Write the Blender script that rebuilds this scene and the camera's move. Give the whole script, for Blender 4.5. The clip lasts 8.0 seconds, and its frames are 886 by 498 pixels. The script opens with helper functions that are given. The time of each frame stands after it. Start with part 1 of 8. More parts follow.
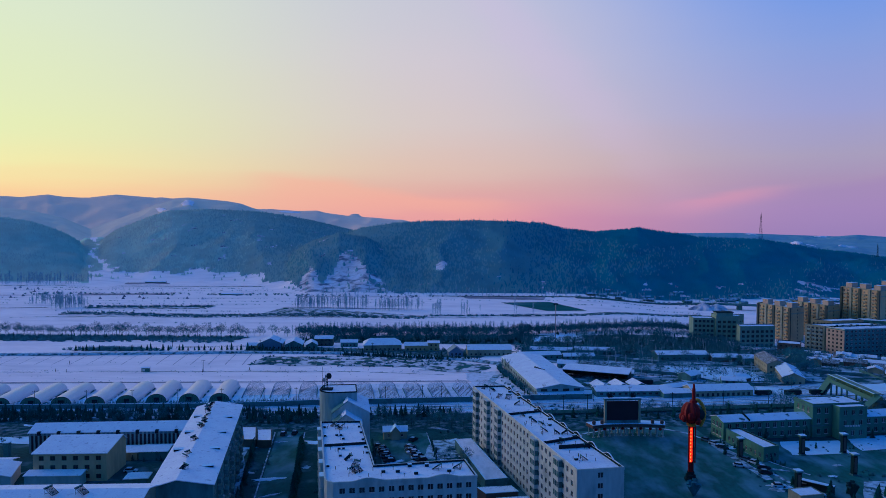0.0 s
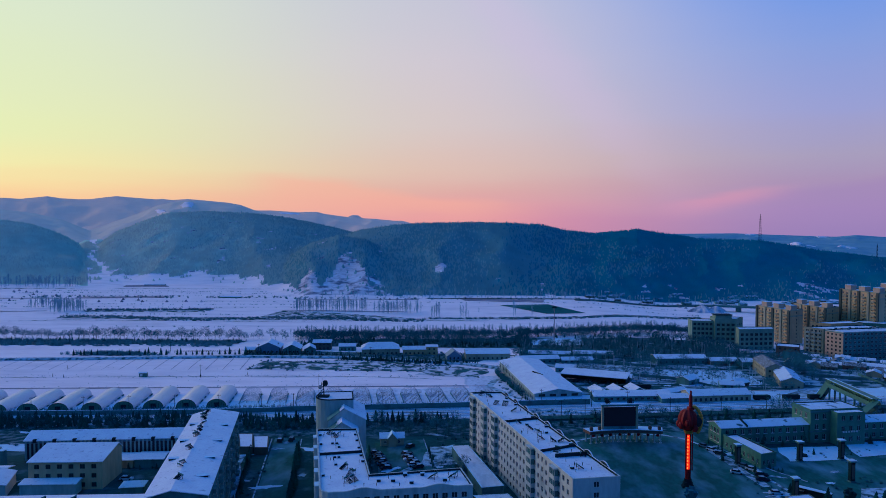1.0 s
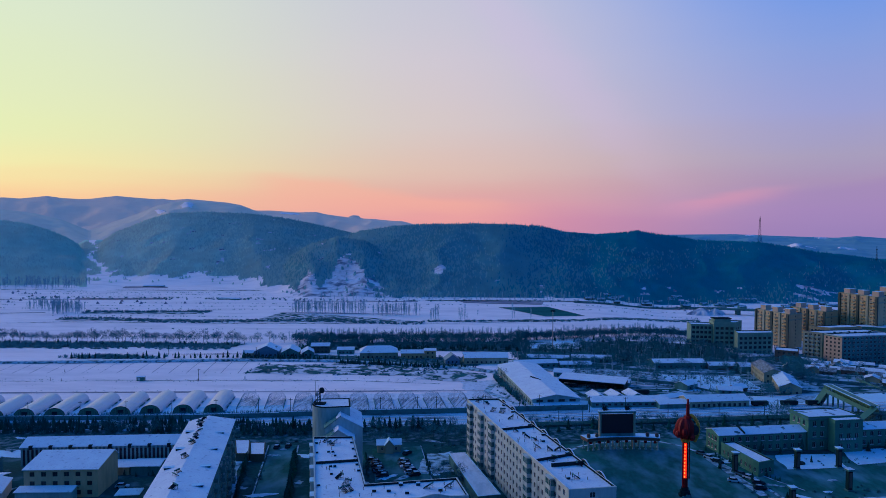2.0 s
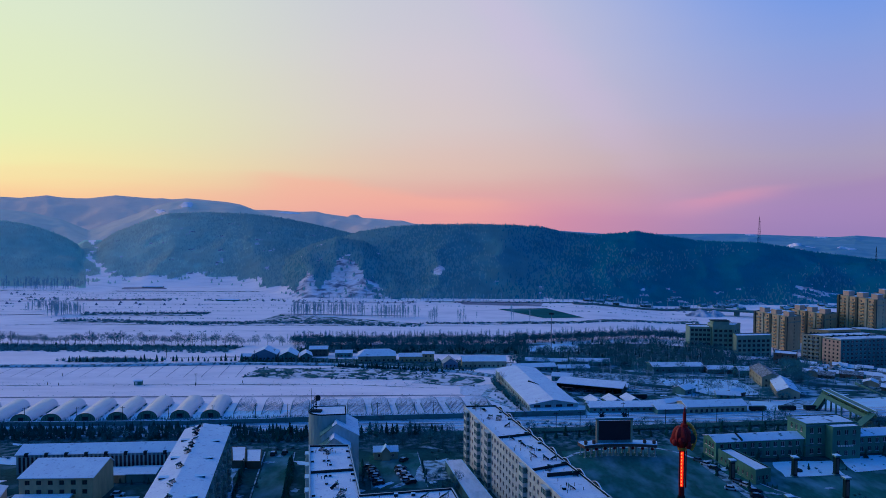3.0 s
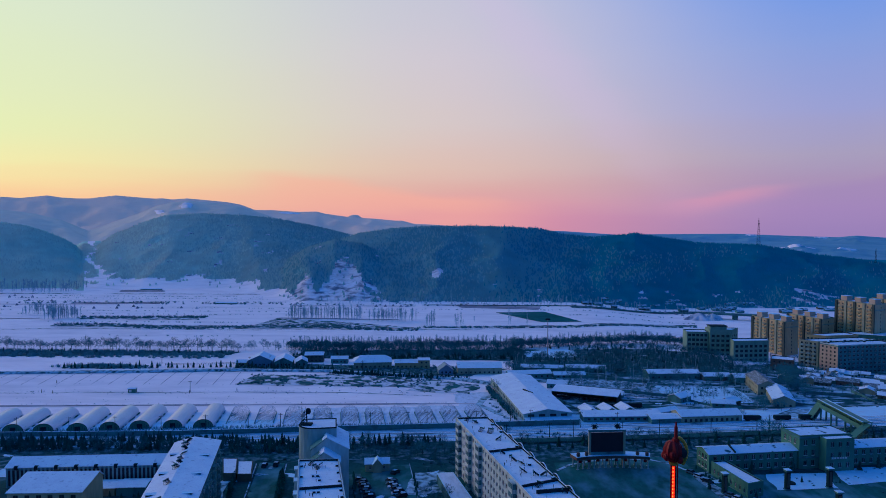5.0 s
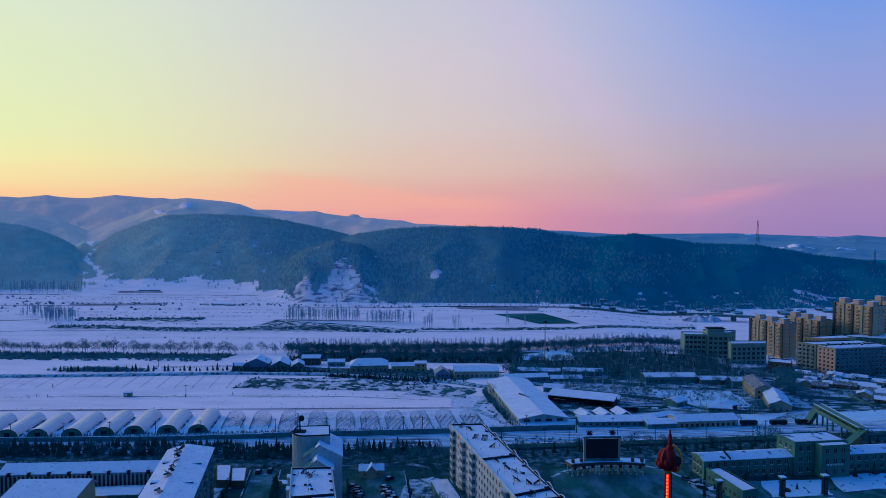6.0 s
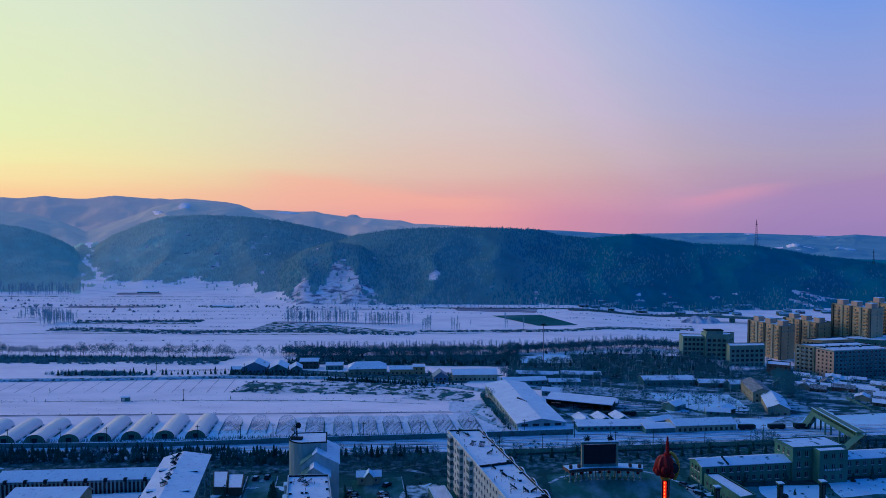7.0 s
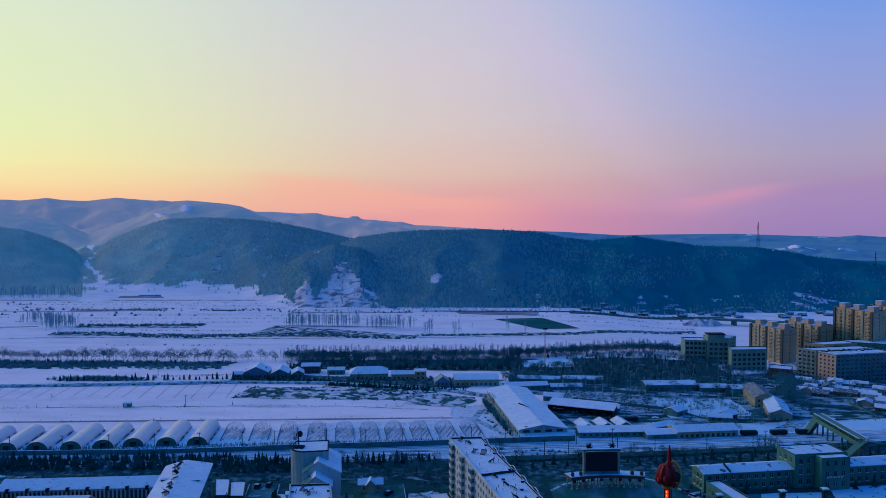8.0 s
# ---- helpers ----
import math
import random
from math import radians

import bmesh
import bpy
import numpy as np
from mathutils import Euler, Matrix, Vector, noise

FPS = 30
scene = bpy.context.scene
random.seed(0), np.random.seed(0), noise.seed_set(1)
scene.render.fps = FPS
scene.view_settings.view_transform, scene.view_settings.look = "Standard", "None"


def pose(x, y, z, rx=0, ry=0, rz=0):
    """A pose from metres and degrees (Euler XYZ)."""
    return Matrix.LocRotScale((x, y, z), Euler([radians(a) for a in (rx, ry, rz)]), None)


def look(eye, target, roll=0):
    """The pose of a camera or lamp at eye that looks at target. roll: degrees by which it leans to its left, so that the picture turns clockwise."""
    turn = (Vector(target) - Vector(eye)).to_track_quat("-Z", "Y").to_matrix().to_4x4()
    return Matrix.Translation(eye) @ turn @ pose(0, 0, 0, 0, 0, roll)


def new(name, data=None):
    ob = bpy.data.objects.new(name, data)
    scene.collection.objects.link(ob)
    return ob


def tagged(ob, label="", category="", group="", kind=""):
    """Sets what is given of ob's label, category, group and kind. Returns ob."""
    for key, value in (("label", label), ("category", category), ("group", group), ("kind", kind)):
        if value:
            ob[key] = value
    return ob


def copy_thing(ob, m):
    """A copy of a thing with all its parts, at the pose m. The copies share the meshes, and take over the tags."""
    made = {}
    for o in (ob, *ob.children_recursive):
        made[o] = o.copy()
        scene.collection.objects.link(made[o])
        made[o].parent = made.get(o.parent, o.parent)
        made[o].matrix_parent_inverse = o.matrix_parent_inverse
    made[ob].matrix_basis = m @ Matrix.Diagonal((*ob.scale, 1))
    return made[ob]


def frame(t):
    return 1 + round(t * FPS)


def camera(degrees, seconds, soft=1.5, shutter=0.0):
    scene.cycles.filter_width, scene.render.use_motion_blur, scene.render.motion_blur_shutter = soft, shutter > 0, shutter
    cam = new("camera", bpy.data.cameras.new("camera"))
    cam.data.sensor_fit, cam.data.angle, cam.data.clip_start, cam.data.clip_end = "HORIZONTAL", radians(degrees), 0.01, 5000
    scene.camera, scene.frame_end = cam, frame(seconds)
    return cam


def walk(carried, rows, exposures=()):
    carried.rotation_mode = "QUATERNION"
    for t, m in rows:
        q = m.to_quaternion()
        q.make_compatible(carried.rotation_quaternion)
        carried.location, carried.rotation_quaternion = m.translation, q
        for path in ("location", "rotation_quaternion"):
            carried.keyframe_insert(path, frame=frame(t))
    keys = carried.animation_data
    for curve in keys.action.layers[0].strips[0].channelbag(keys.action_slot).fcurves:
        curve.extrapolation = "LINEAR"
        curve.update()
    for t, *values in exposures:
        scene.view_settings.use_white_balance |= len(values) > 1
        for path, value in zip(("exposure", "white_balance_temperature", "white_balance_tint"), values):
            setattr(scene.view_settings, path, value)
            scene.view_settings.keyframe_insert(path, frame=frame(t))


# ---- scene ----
cam = camera(63.5, 8.0, soft=0.65)
PATH = [
    (0, (-0.445, -0.874, 85.446), (-0.495, 1.124, 85.368), 0.2),
    (0.5, (0.22, -0.589, 86.448), (0.17, 1.408, 86.371), 0.1),
    (1, (0.83, -0.199, 87.53), (0.78, 1.799, 87.454), 0.1),
    (1.5, (1.307, 0.104, 88.634), (1.257, 2.102, 88.559), 0.2),
    (3, (3.096, 1.227, 92.957), (3.046, 3.225, 92.878), 0.2),
    (3.5, (3.742, 1.595, 94.025), (3.692, 3.593, 93.946), 0.2),
    (4, (4.508, 1.968, 95.118), (4.458, 3.965, 95.039), 0.1),
    (4.5, (5.433, 2.268, 96.23), (5.381, 4.266, 96.15), 0.2),
    (6, (8.638, 3.738, 100.103), (8.586, 5.735, 100.02), 0.2),
    (6.5, (9.376, 4.119, 101.188), (9.326, 6.117, 101.103), 0.1),
    (7, (9.464, 4.33, 102.469), (9.414, 6.328, 102.385), 0.1),
    (7.5, (9.364, 4.355, 103.814), (9.313, 6.353, 103.732), 0.1),
    (8, (9.491, 4.434, 104.981), (9.437, 6.432, 104.9), 0.0),
]
walk(cam, [(t, look(eye, target, roll)) for t, eye, target, roll in PATH])

# ---------- world and light ----------
def lin(r, g, b):
    return tuple(((c / 255 + 0.055) / 1.055) ** 2.4 if c > 10 else c / 3294.6 for c in (r, g, b)) + (1.0,)


world = bpy.data.worlds.new("dusk_sky")
scene.world = world
world.use_nodes = True
wn, wl = world.node_tree.nodes, world.node_tree.links
wn.clear()


def wmath(op, a, b=None, clamp=False):
    n = wn.new("ShaderNodeMath")
    n.operation, n.use_clamp = op, clamp
    for i, v in enumerate((a, b)):
        if v is None:
            continue
        if isinstance(v, (int, float)):
            n.inputs[i].default_value = v
        else:
            wl.new(v, n.inputs[i])
    return n.outputs[0]


w_co = wn.new("ShaderNodeTexCoord")
w_xyz = wn.new("ShaderNodeSeparateXYZ")
wl.new(w_co.outputs["Generated"], w_xyz.inputs[0])
w_el = wmath("MULTIPLY", wmath("ARCSINE", w_xyz.outputs[2]), 180 / math.pi)
w_az = wmath("MULTIPLY", wmath("ARCTAN2", w_xyz.outputs[0], w_xyz.outputs[1]), 180 / math.pi)
# a wavy offset so that the bands of colour are not ruler-straight
w_noise = wn.new("ShaderNodeTexNoise")
w_map = wn.new("ShaderNodeMapping")
w_map.inputs["Scale"].default_value = (2.2, 2.2, 14)
wl.new(w_co.outputs["Generated"], w_map.inputs[0])
wl.new(w_map.outputs[0], w_noise.inputs["Vector"])
w_noise.inputs["Scale"].default_value, w_noise.inputs["Detail"].default_value = 1.6, 4
w_wob = wmath("MULTIPLY", wmath("SUBTRACT", w_noise.outputs[0], 0.5), 1.6)
w_elw = wmath("ADD", w_el, w_wob)
# elevation -4..90 degrees squeezed so that the low sky has room on the ramp
w_pos = wmath("POWER", wmath("DIVIDE", wmath("ADD", w_elw, 4), 94, True), 0.5)


def ramp(stops):
    n = wn.new("ShaderNodeValToRGB")
    n.color_ramp.interpolation = "LINEAR"
    el = n.color_ramp.elements
    while len(el) < len(stops):
        el.new(0.5)
    for e, (deg, rgb) in zip(el, stops):
        e.position, e.color = ((deg + 4) / 94) ** 0.5, lin(*rgb)
    wl.new(w_pos, n.inputs[0])
    return n.outputs[0]


ZENITH = (0, 100, 204)
sky_west = ramp([(-4, (225, 150, 140)), (1.7, (252, 205, 156)), (2.6, (250, 222, 164)), (3.8, (243, 236, 174)), (6.5, (231, 239, 184)),
                 (11, (224, 236, 196)), (17, (217, 232, 210)), (38, (112, 172, 208)), (90, ZENITH)])
sky_mid = ramp([(-4, (205, 130, 160)), (0.3, (222, 148, 165)), (1.4, (228, 163, 165)), (2.6, (224, 174, 168)), (4.2, (222, 190, 180)),
                (7.7, (214, 199, 200)), (12.6, (207, 199, 212)), (17.5, (197, 197, 216)), (40, (96, 144, 212)), (90, ZENITH)])
sky_east = ramp([(-4, (130, 115, 175)), (-0.5, (152, 130, 184)), (1.2, (164, 138, 188)), (3, (168, 146, 184)), (5, (168, 158, 190)),
                 (8, (154, 160, 212)), (12.6, (134, 159, 222)), (17.5, (102, 150, 234)), (40, (60, 112, 210)), (90, ZENITH)])
sky_back = ramp([(-4, (0, 74, 116)), (3, (0, 94, 152)), (15, (0, 101, 174)), (45, (0, 102, 196)), (90, ZENITH)])


def wmix(f, a, b):
    n = wn.new("ShaderNodeMix")
    n.data_type = "RGBA"
    wl.new(f, n.inputs[0])
    wl.new(a, n.inputs[6])
    wl.new(b, n.inputs[7])
    return n.outputs[2]


def wrange(v, a, b):
    n = wn.new("ShaderNodeMapRange")
    n.interpolation_type = "SMOOTHSTEP"
    wl.new(v, n.inputs[0])
    n.inputs[1].default_value, n.inputs[2].default_value = a, b
    return n.outputs[0]


sky = wmix(wrange(w_az, -36, 2), sky_west, sky_mid)
sky = wmix(wrange(w_az, -3, 29), sky, sky_east)
sky = wmix(wrange(wmath("ABSOLUTE", wmath("ADD", w_az, 26)), 58, 108), sky, sky_back)
# thin veils of cloud low over the hills: a rosy wedge, a mauve bank with a pink rim, a faint lilac sweep higher up
def wcolour(rgb):
    n = wn.new("ShaderNodeRGB")
    n.outputs[0].default_value = lin(*rgb)
    return n.outputs[0]


def wmul(*fs):
    out = fs[0]
    for f in fs[1:]:
        out = wmath("MULTIPLY", out, f)
    return out


def wless(v, a, b):
    return wmath("SUBTRACT", 1.0, wrange(v, a, b))


w_map2 = wn.new("ShaderNodeMapping")
w_map2.inputs["Scale"].default_value, w_map2.inputs["Rotation"].default_value = (3.4, 3.4, 22), (0, 0.10, 0)
wl.new(w_co.outputs["Generated"], w_map2.inputs[0])
w_streak = wn.new("ShaderNodeTexNoise")
wl.new(w_map2.outputs[0], w_streak.inputs["Vector"])
w_streak.inputs["Scale"].default_value, w_streak.inputs["Detail"].default_value = 1.5, 5
w_rag = wmath("MULTIPLY", wmath("SUBTRACT", w_streak.outputs[0], 0.5), 2.6)
# height below the upper edge of each veil, in degrees
w_edge1 = wmath("ADD", wmath("SUBTRACT", wmath("SUBTRACT", 4.5, wmath("MULTIPLY", wmath("ADD", w_az, 16.6), 0.13)), w_el), w_rag)
w_veil1 = wmul(wrange(w_edge1, 0.0, 1.1), wless(w_edge1, 1.5, 4.5), wrange(w_az, -18.0, -13.0), wless(w_az, -2.0, 9.0))
sky = wmix(wmath("MULTIPLY", w_veil1, 0.5), sky, wcolour((248, 178, 158)))
w_edge2 = wmath("ADD", wmath("SUBTRACT", wmath("ADD", 2.2, wmath("MULTIPLY", wmath("SUBTRACT", w_az, 21.5), 0.14)), w_el), wmath("MULTIPLY", w_rag, 0.5))
w_veil2 = wmul(wrange(w_edge2, 0.0, 0.8), wrange(w_az, 17.5, 25.0))
sky = wmix(wmath("MULTIPLY", w_veil2, 0.32), sky, wcolour((158, 128, 186)))
w_rim = wmul(wrange(w_edge2, -0.5, 0.15), wless(w_edge2, 0.2, 1.5), wrange(w_az, 14.0, 19.5), wless(w_az, 20.5, 26.0))
sky = wmix(wmath("MULTIPLY", w_rim, 0.36), sky, wcolour((232, 152, 178)))
w_sweep = wmath("ADD", wmath("SUBTRACT", w_el, wmath("SUBTRACT", 18.6, wmath("MULTIPLY", w_az, 0.95))), wmath("MULTIPLY", w_rag, 1.5))
w_veil3 = wmul(wrange(w_sweep, -4.0, 0.0), wless(w_sweep, 0.2, 4.5), wrange(w_az, -3.0, 3.0), wless(w_az, 9.0, 20.0))
sky = wmix(wmath("MULTIPLY", w_veil3, 0.2), sky, wcolour((212, 186, 226)))
w_bg = wn.new("ShaderNodeBackground")
wl.new(sky, w_bg.inputs[0])
w_bg.inputs[1].default_value = 1.0
w_out = wn.new("ShaderNodeOutputWorld")
wl.new(w_bg.outputs[0], w_out.inputs[0])
# the afterglow where the sun has just gone down, far to the west: a wide, weak source
glow = new("sun", bpy.data.lights.new("sun", "SUN"))
glow.data.energy, glow.data.angle, glow.data.color = 1.0, radians(36), (1.0, 0.52, 0.58)
glow.matrix_world = look((-430, 230, 120), (0, 0, 0))


# ---------- materials ----------
def mat(name, base, rough=0.8, var=0.25, scale=1.0, bump=0.0, metal=0.0, second=None, cover=0.5, sharp=0.12,
        scale2=None, emit=None, spec=0.3, stretch=(1, 1, 1), island=0.0):
    """A procedural surface: two scales of noise on the base colour, an optional second colour in patches, and relief."""
    m = bpy.data.materials.new(name)
    m.use_nodes = True
    n, l = m.node_tree.nodes, m.node_tree.links
    p = n["Principled BSDF"]
    p.inputs["Roughness"].default_value, p.inputs["Metallic"].default_value = rough, metal
    p.inputs["Specular IOR Level"].default_value = spec
    co = n.new("ShaderNodeTexCoord")
    mp = n.new("ShaderNodeMapping")
    mp.inputs["Scale"].default_value = stretch
    geo = n.new("ShaderNodeNewGeometry")
    l.new(geo.outputs["Position"], mp.inputs[0])

    def noise_at(s, detail=4):
        t = n.new("ShaderNodeTexNoise")
        t.inputs["Scale"].default_value, t.inputs["Detail"].default_value = s, detail
        l.new(mp.outputs[0], t.inputs["Vector"])
        return t.outputs[0]

    big, fine = noise_at(scale * 0.13), noise_at(scale * 1.7)
    add = n.new("ShaderNodeMath")
    add.operation = "ADD"
    l.new(big, add.inputs[0])
    l.new(fine, add.inputs[1])
    lo, hi = [c * (1 - var) for c in base], [min(1, c * (1 + var)) for c in base]
    r = n.new("ShaderNodeMix")
    r.data_type = "RGBA"
    r.inputs[6].default_value, r.inputs[7].default_value = (*lo, 1), (*hi, 1)
    half = n.new("ShaderNodeMapRange")
    half.inputs[1].default_value, half.inputs[2].default_value = 0.65, 1.35
    l.new(add.outputs[0], half.inputs[0])
    l.new(half.outputs[0], r.inputs[0])
    col = r.outputs[2]
    if second:
        patch = noise_at(scale2 or scale * 0.3, 6)
        f = n.new("ShaderNodeMapRange")
        f.inputs[1].default_value, f.inputs[2].default_value = cover - sharp, cover + sharp
        l.new(patch, f.inputs[0])
        x = n.new("ShaderNodeMix")
        x.data_type = "RGBA"
        l.new(f.outputs[0], x.inputs[0])
        l.new(col, x.inputs[6])
        x.inputs[7].default_value = (*second, 1)
        col = x.outputs[2]
    if island:
        info = n.new("ShaderNodeObjectInfo")
        v = n.new("ShaderNodeMapRange")
        v.inputs[3].default_value, v.inputs[4].default_value = 1 - island, 1 + island
        mx = n.new("ShaderNodeMath")
        mx.operation = "ADD"
        mx.use_clamp = False
        l.new(info.outputs["Random"], mx.inputs[0])
        l.new(geo.outputs["Random Per Island"], mx.inputs[1])
        v.inputs[2].default_value = 2.0
        l.new(mx.outputs[0], v.inputs[0])
        hs = n.new("ShaderNodeHueSaturation")
        l.new(v.outputs[0], hs.inputs["Value"])
        l.new(col, hs.inputs["Color"])
        col = hs.outputs[0]
    l.new(col, p.inputs["Base Color"])
    if bump:
        b = n.new("ShaderNodeBump")
        b.inputs["Strength"].default_value, b.inputs["Distance"].default_value = 0.6, bump
        l.new(add.outputs[0], b.inputs["Height"])
        l.new(b.outputs[0], p.inputs["Normal"])
    if emit:
        p.inputs["Emission Color"].default_value, p.inputs["Emission Strength"].default_value = (*emit[:3], 1), emit[3]
    return m


# the light's tint is put into the snow: bluish in town, pinkish on fields
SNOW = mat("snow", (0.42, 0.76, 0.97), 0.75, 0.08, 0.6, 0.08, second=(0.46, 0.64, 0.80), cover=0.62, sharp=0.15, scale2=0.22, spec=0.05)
SNOW_FIELD = mat("tinted_field_snow", (0.97, 0.89, 0.96), 0.8, 0.06, 0.25, 0.15, second=(0.78, 0.74, 0.81), cover=0.60, sharp=0.14, scale2=0.07, stretch=(0.35, 1, 1), spec=0.05)
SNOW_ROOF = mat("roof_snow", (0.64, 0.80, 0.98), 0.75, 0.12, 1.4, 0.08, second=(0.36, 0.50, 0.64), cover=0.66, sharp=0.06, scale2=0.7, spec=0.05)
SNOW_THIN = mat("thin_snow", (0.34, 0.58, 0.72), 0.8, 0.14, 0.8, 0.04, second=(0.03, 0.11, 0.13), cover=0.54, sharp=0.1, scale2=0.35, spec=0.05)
PATCHY_SNOW = mat("patchy_roof_snow", (0.50, 0.74, 0.93), 0.75, 0.1, 1.0, 0.05, second=(0.03, 0.13, 0.17), cover=0.62, sharp=0.03, scale2=0.22, spec=0.05)
FOREST_FLOOR = mat("forest_floor", (0.010, 0.19, 0.24), 0.9, 0.2, 0.06, 0.5, spec=0.0)
# far ridge woods with the warm distance haze painted into the base colour
HAZE_WOODS = mat("hazed_far_woods", (0.97, 0.72, 0.60), 0.95, 0.06, 0.012, second=(0.98, 0.76, 0.63), cover=0.60, sharp=0.25, scale2=0.006, spec=0.0)
QUARRY = mat("quarry_face", (0.62, 0.66, 0.76), 0.9, 0.25, 0.08, 0.6, second=(0.10, 0.17, 0.26), cover=0.56, sharp=0.08, scale2=0.07)
ASPHALT = mat("asphalt", (0.008, 0.084, 0.088), 0.95, 0.35, 0.5, 0.02, second=(0.12, 0.27, 0.33), cover=0.68, sharp=0.14, scale2=0.12, spec=0.02)
ICE = mat("icy_paving", (0.008, 0.125, 0.115), 0.9, 0.35, 0.4, 0.02, second=(0.11, 0.33, 0.42), cover=0.63, sharp=0.18, scale2=0.12, stretch=(1, 0.5, 1), spec=0.04)
SCRUB = mat("scrub_ground", (0.012, 0.12, 0.13), 0.95, 0.5, 0.8, 0.2, second=(0.60, 0.68, 0.78), cover=0.51, sharp=0.05, scale2=0.16, spec=0.05)
STUBBLE = mat("stubble_field", (0.17, 0.21, 0.29), 0.95, 0.3, 0.5, 0.1, second=(0.6, 0.6, 0.7), cover=0.6, sharp=0.12, scale2=0.1, stretch=(0.3, 1, 1))
PLASTER = mat("white_plaster", (0.45, 0.58, 0.58), 0.9, 0.14, 0.7, 0.01, second=(0.24, 0.36, 0.38), cover=0.64, sharp=0.12, scale2=0.35, stretch=(1, 1, 0.3), spec=0.1)
CREAM = mat("cream_plaster", (0.29, 0.34, 0.26), 0.9, 0.16, 0.7, 0.01, second=(0.16, 0.20, 0.17), cover=0.64, sharp=0.12, scale2=0.3, stretch=(1, 1, 0.3), spec=0.1)
OCHRE = mat("ochre_render", (0.50, 0.40, 0.24), 0.9, 0.16, 0.4, 0.01, second=(0.38, 0.31, 0.20), cover=0.60, sharp=0.12, scale2=0.12, stretch=(1, 1, 0.3), spec=0.1)
BROWN = mat("brown_render", (0.07, 0.10, 0.09), 0.9, 0.2, 0.5, 0.01, second=(0.04, 0.08, 0.08), cover=0.6, sharp=0.12, scale2=0.3, spec=0.1)
GREY_WALL = mat("grey_render", (0.065, 0.245, 0.25), 0.9, 0.2, 0.6, 0.01, second=(0.03, 0.12, 0.13), cover=0.60, sharp=0.12, scale2=0.3, stretch=(1, 1, 0.4), spec=0.1)
GREEN_WALL = mat("pale_green_render", (0.060, 0.235, 0.180), 0.9, 0.15, 0.6, 0.01, second=(0.05, 0.145, 0.135), cover=0.64, sharp=0.12, scale2=0.3, stretch=(1, 1, 0.3), spec=0.1)
# dark stone of copings and shafts; also painted shade inside the parapets
STONE = mat("dark_stone_and_shade", (0.006, 0.034, 0.042), 0.9, 0.3, 1.5, 0.01, spec=0.05)
CONCRETE = mat("weathered_concrete", (0.055, 0.21, 0.22), 0.95, 0.2, 0.8, 0.02, second=(0.05, 0.12, 0.13), cover=0.60, sharp=0.12, scale2=0.3, spec=0.1)
BLUE_STEEL = mat("blue_sheet_metal", (0.07, 0.22, 0.34), 0.5, 0.15, 0.8, 0.0, spec=0.5)
GREEN_STEEL = mat("green_sheet_metal", (0.04, 0.19, 0.15), 0.55, 0.15, 0.8)
DARK_STEEL = mat("dark_painted_steel", (0.008, 0.035, 0.045), 0.9, 0.3, 2.0, spec=0.02)
GREY_STEEL = mat("galvanised_steel", (0.35, 0.37, 0.4), 0.45, 0.15, 2.0, metal=0.6)
GLASS = mat("dark_window_glass", (0.010, 0.040, 0.048), 0.2, 0.3, 0.4, spec=0.4, island=0.6)
BAY_GLASS = mat("greenish_balcony_glass", (0.035, 0.13, 0.14), 0.25, 0.4, 0.5, spec=0.4, island=0.5)
FRAME_WHITE = mat("white_window_frame", (0.62, 0.64, 0.66), 0.6, 0.1, 1.0)
FRAME_DARK = mat("dark_window_frame", (0.06, 0.07, 0.08), 0.6, 0.1, 1.0)
SCREEN = mat("unlit_led_screen", (0.012, 0.016, 0.03), 0.35, 0.2, 3.0, spec=0.5)
RED = mat("red_lacquer", (0.21, 0.005, 0.010), 0.55, 0.3, 1.0, spec=0.25)
GOLD = mat("gilded_metal", (0.55, 0.30, 0.06), 0.4, 0.2, 1.0, metal=0.5)
LIT_RED = mat("lit_red_tube", (0.6, 0.02, 0.01), 0.4, 0.1, 1.0, emit=(1.0, 0.03, 0.01, 1.1))
LIT_WARM = mat("lit_warm_lamp", (0.8, 0.3, 0.05), 0.4, 0.1, 1.0, emit=(1.0, 0.28, 0.04, 1.6))
PVC = mat("white_greenhouse_film", (0.66, 0.67, 0.72), 0.45, 0.08, 0.8, 0.02, spec=0.4)
NET = mat("grey_greenhouse_hoops", (0.26, 0.36, 0.44), 0.7, 0.15, 1.0)
BRICK_RED = mat("faded_red_brick", (0.12, 0.10, 0.09), 0.9, 0.2, 1.2, 0.01)
TILE_GREY = mat("grey_roof_tiles", (0.07, 0.11, 0.12), 0.85, 0.25, 1.5, 0.03, second=(0.36, 0.48, 0.56), cover=0.55, sharp=0.12, scale2=1.0)
TIMBER = mat("weathered_timber", (0.014, 0.06, 0.065), 0.9, 0.3, 2.0, spec=0.05)
EARTH = mat("dark_frozen_earth", (0.005, 0.082, 0.090), 0.95, 0.4, 0.6, 0.1, second=(0.16, 0.31, 0.39), cover=0.60, sharp=0.14, scale2=0.3, spec=0.02)
YARD = mat("snowy_trodden_yard", (0.006, 0.085, 0.095), 0.95, 0.4, 0.6, 0.1, second=(0.30, 0.52, 0.66), cover=0.53, sharp=0.08, scale2=0.16, stretch=(0.5, 1, 1), spec=0.02)
BARK = mat("grey_bark", (0.020, 0.11, 0.13), 0.95, 0.3, 2.0, 0.02, island=0.25, spec=0.0)
TWIGS = mat("bare_twigs", (0.035, 0.205, 0.245), 0.95, 0.3, 1.0, island=0.3, spec=0.0)
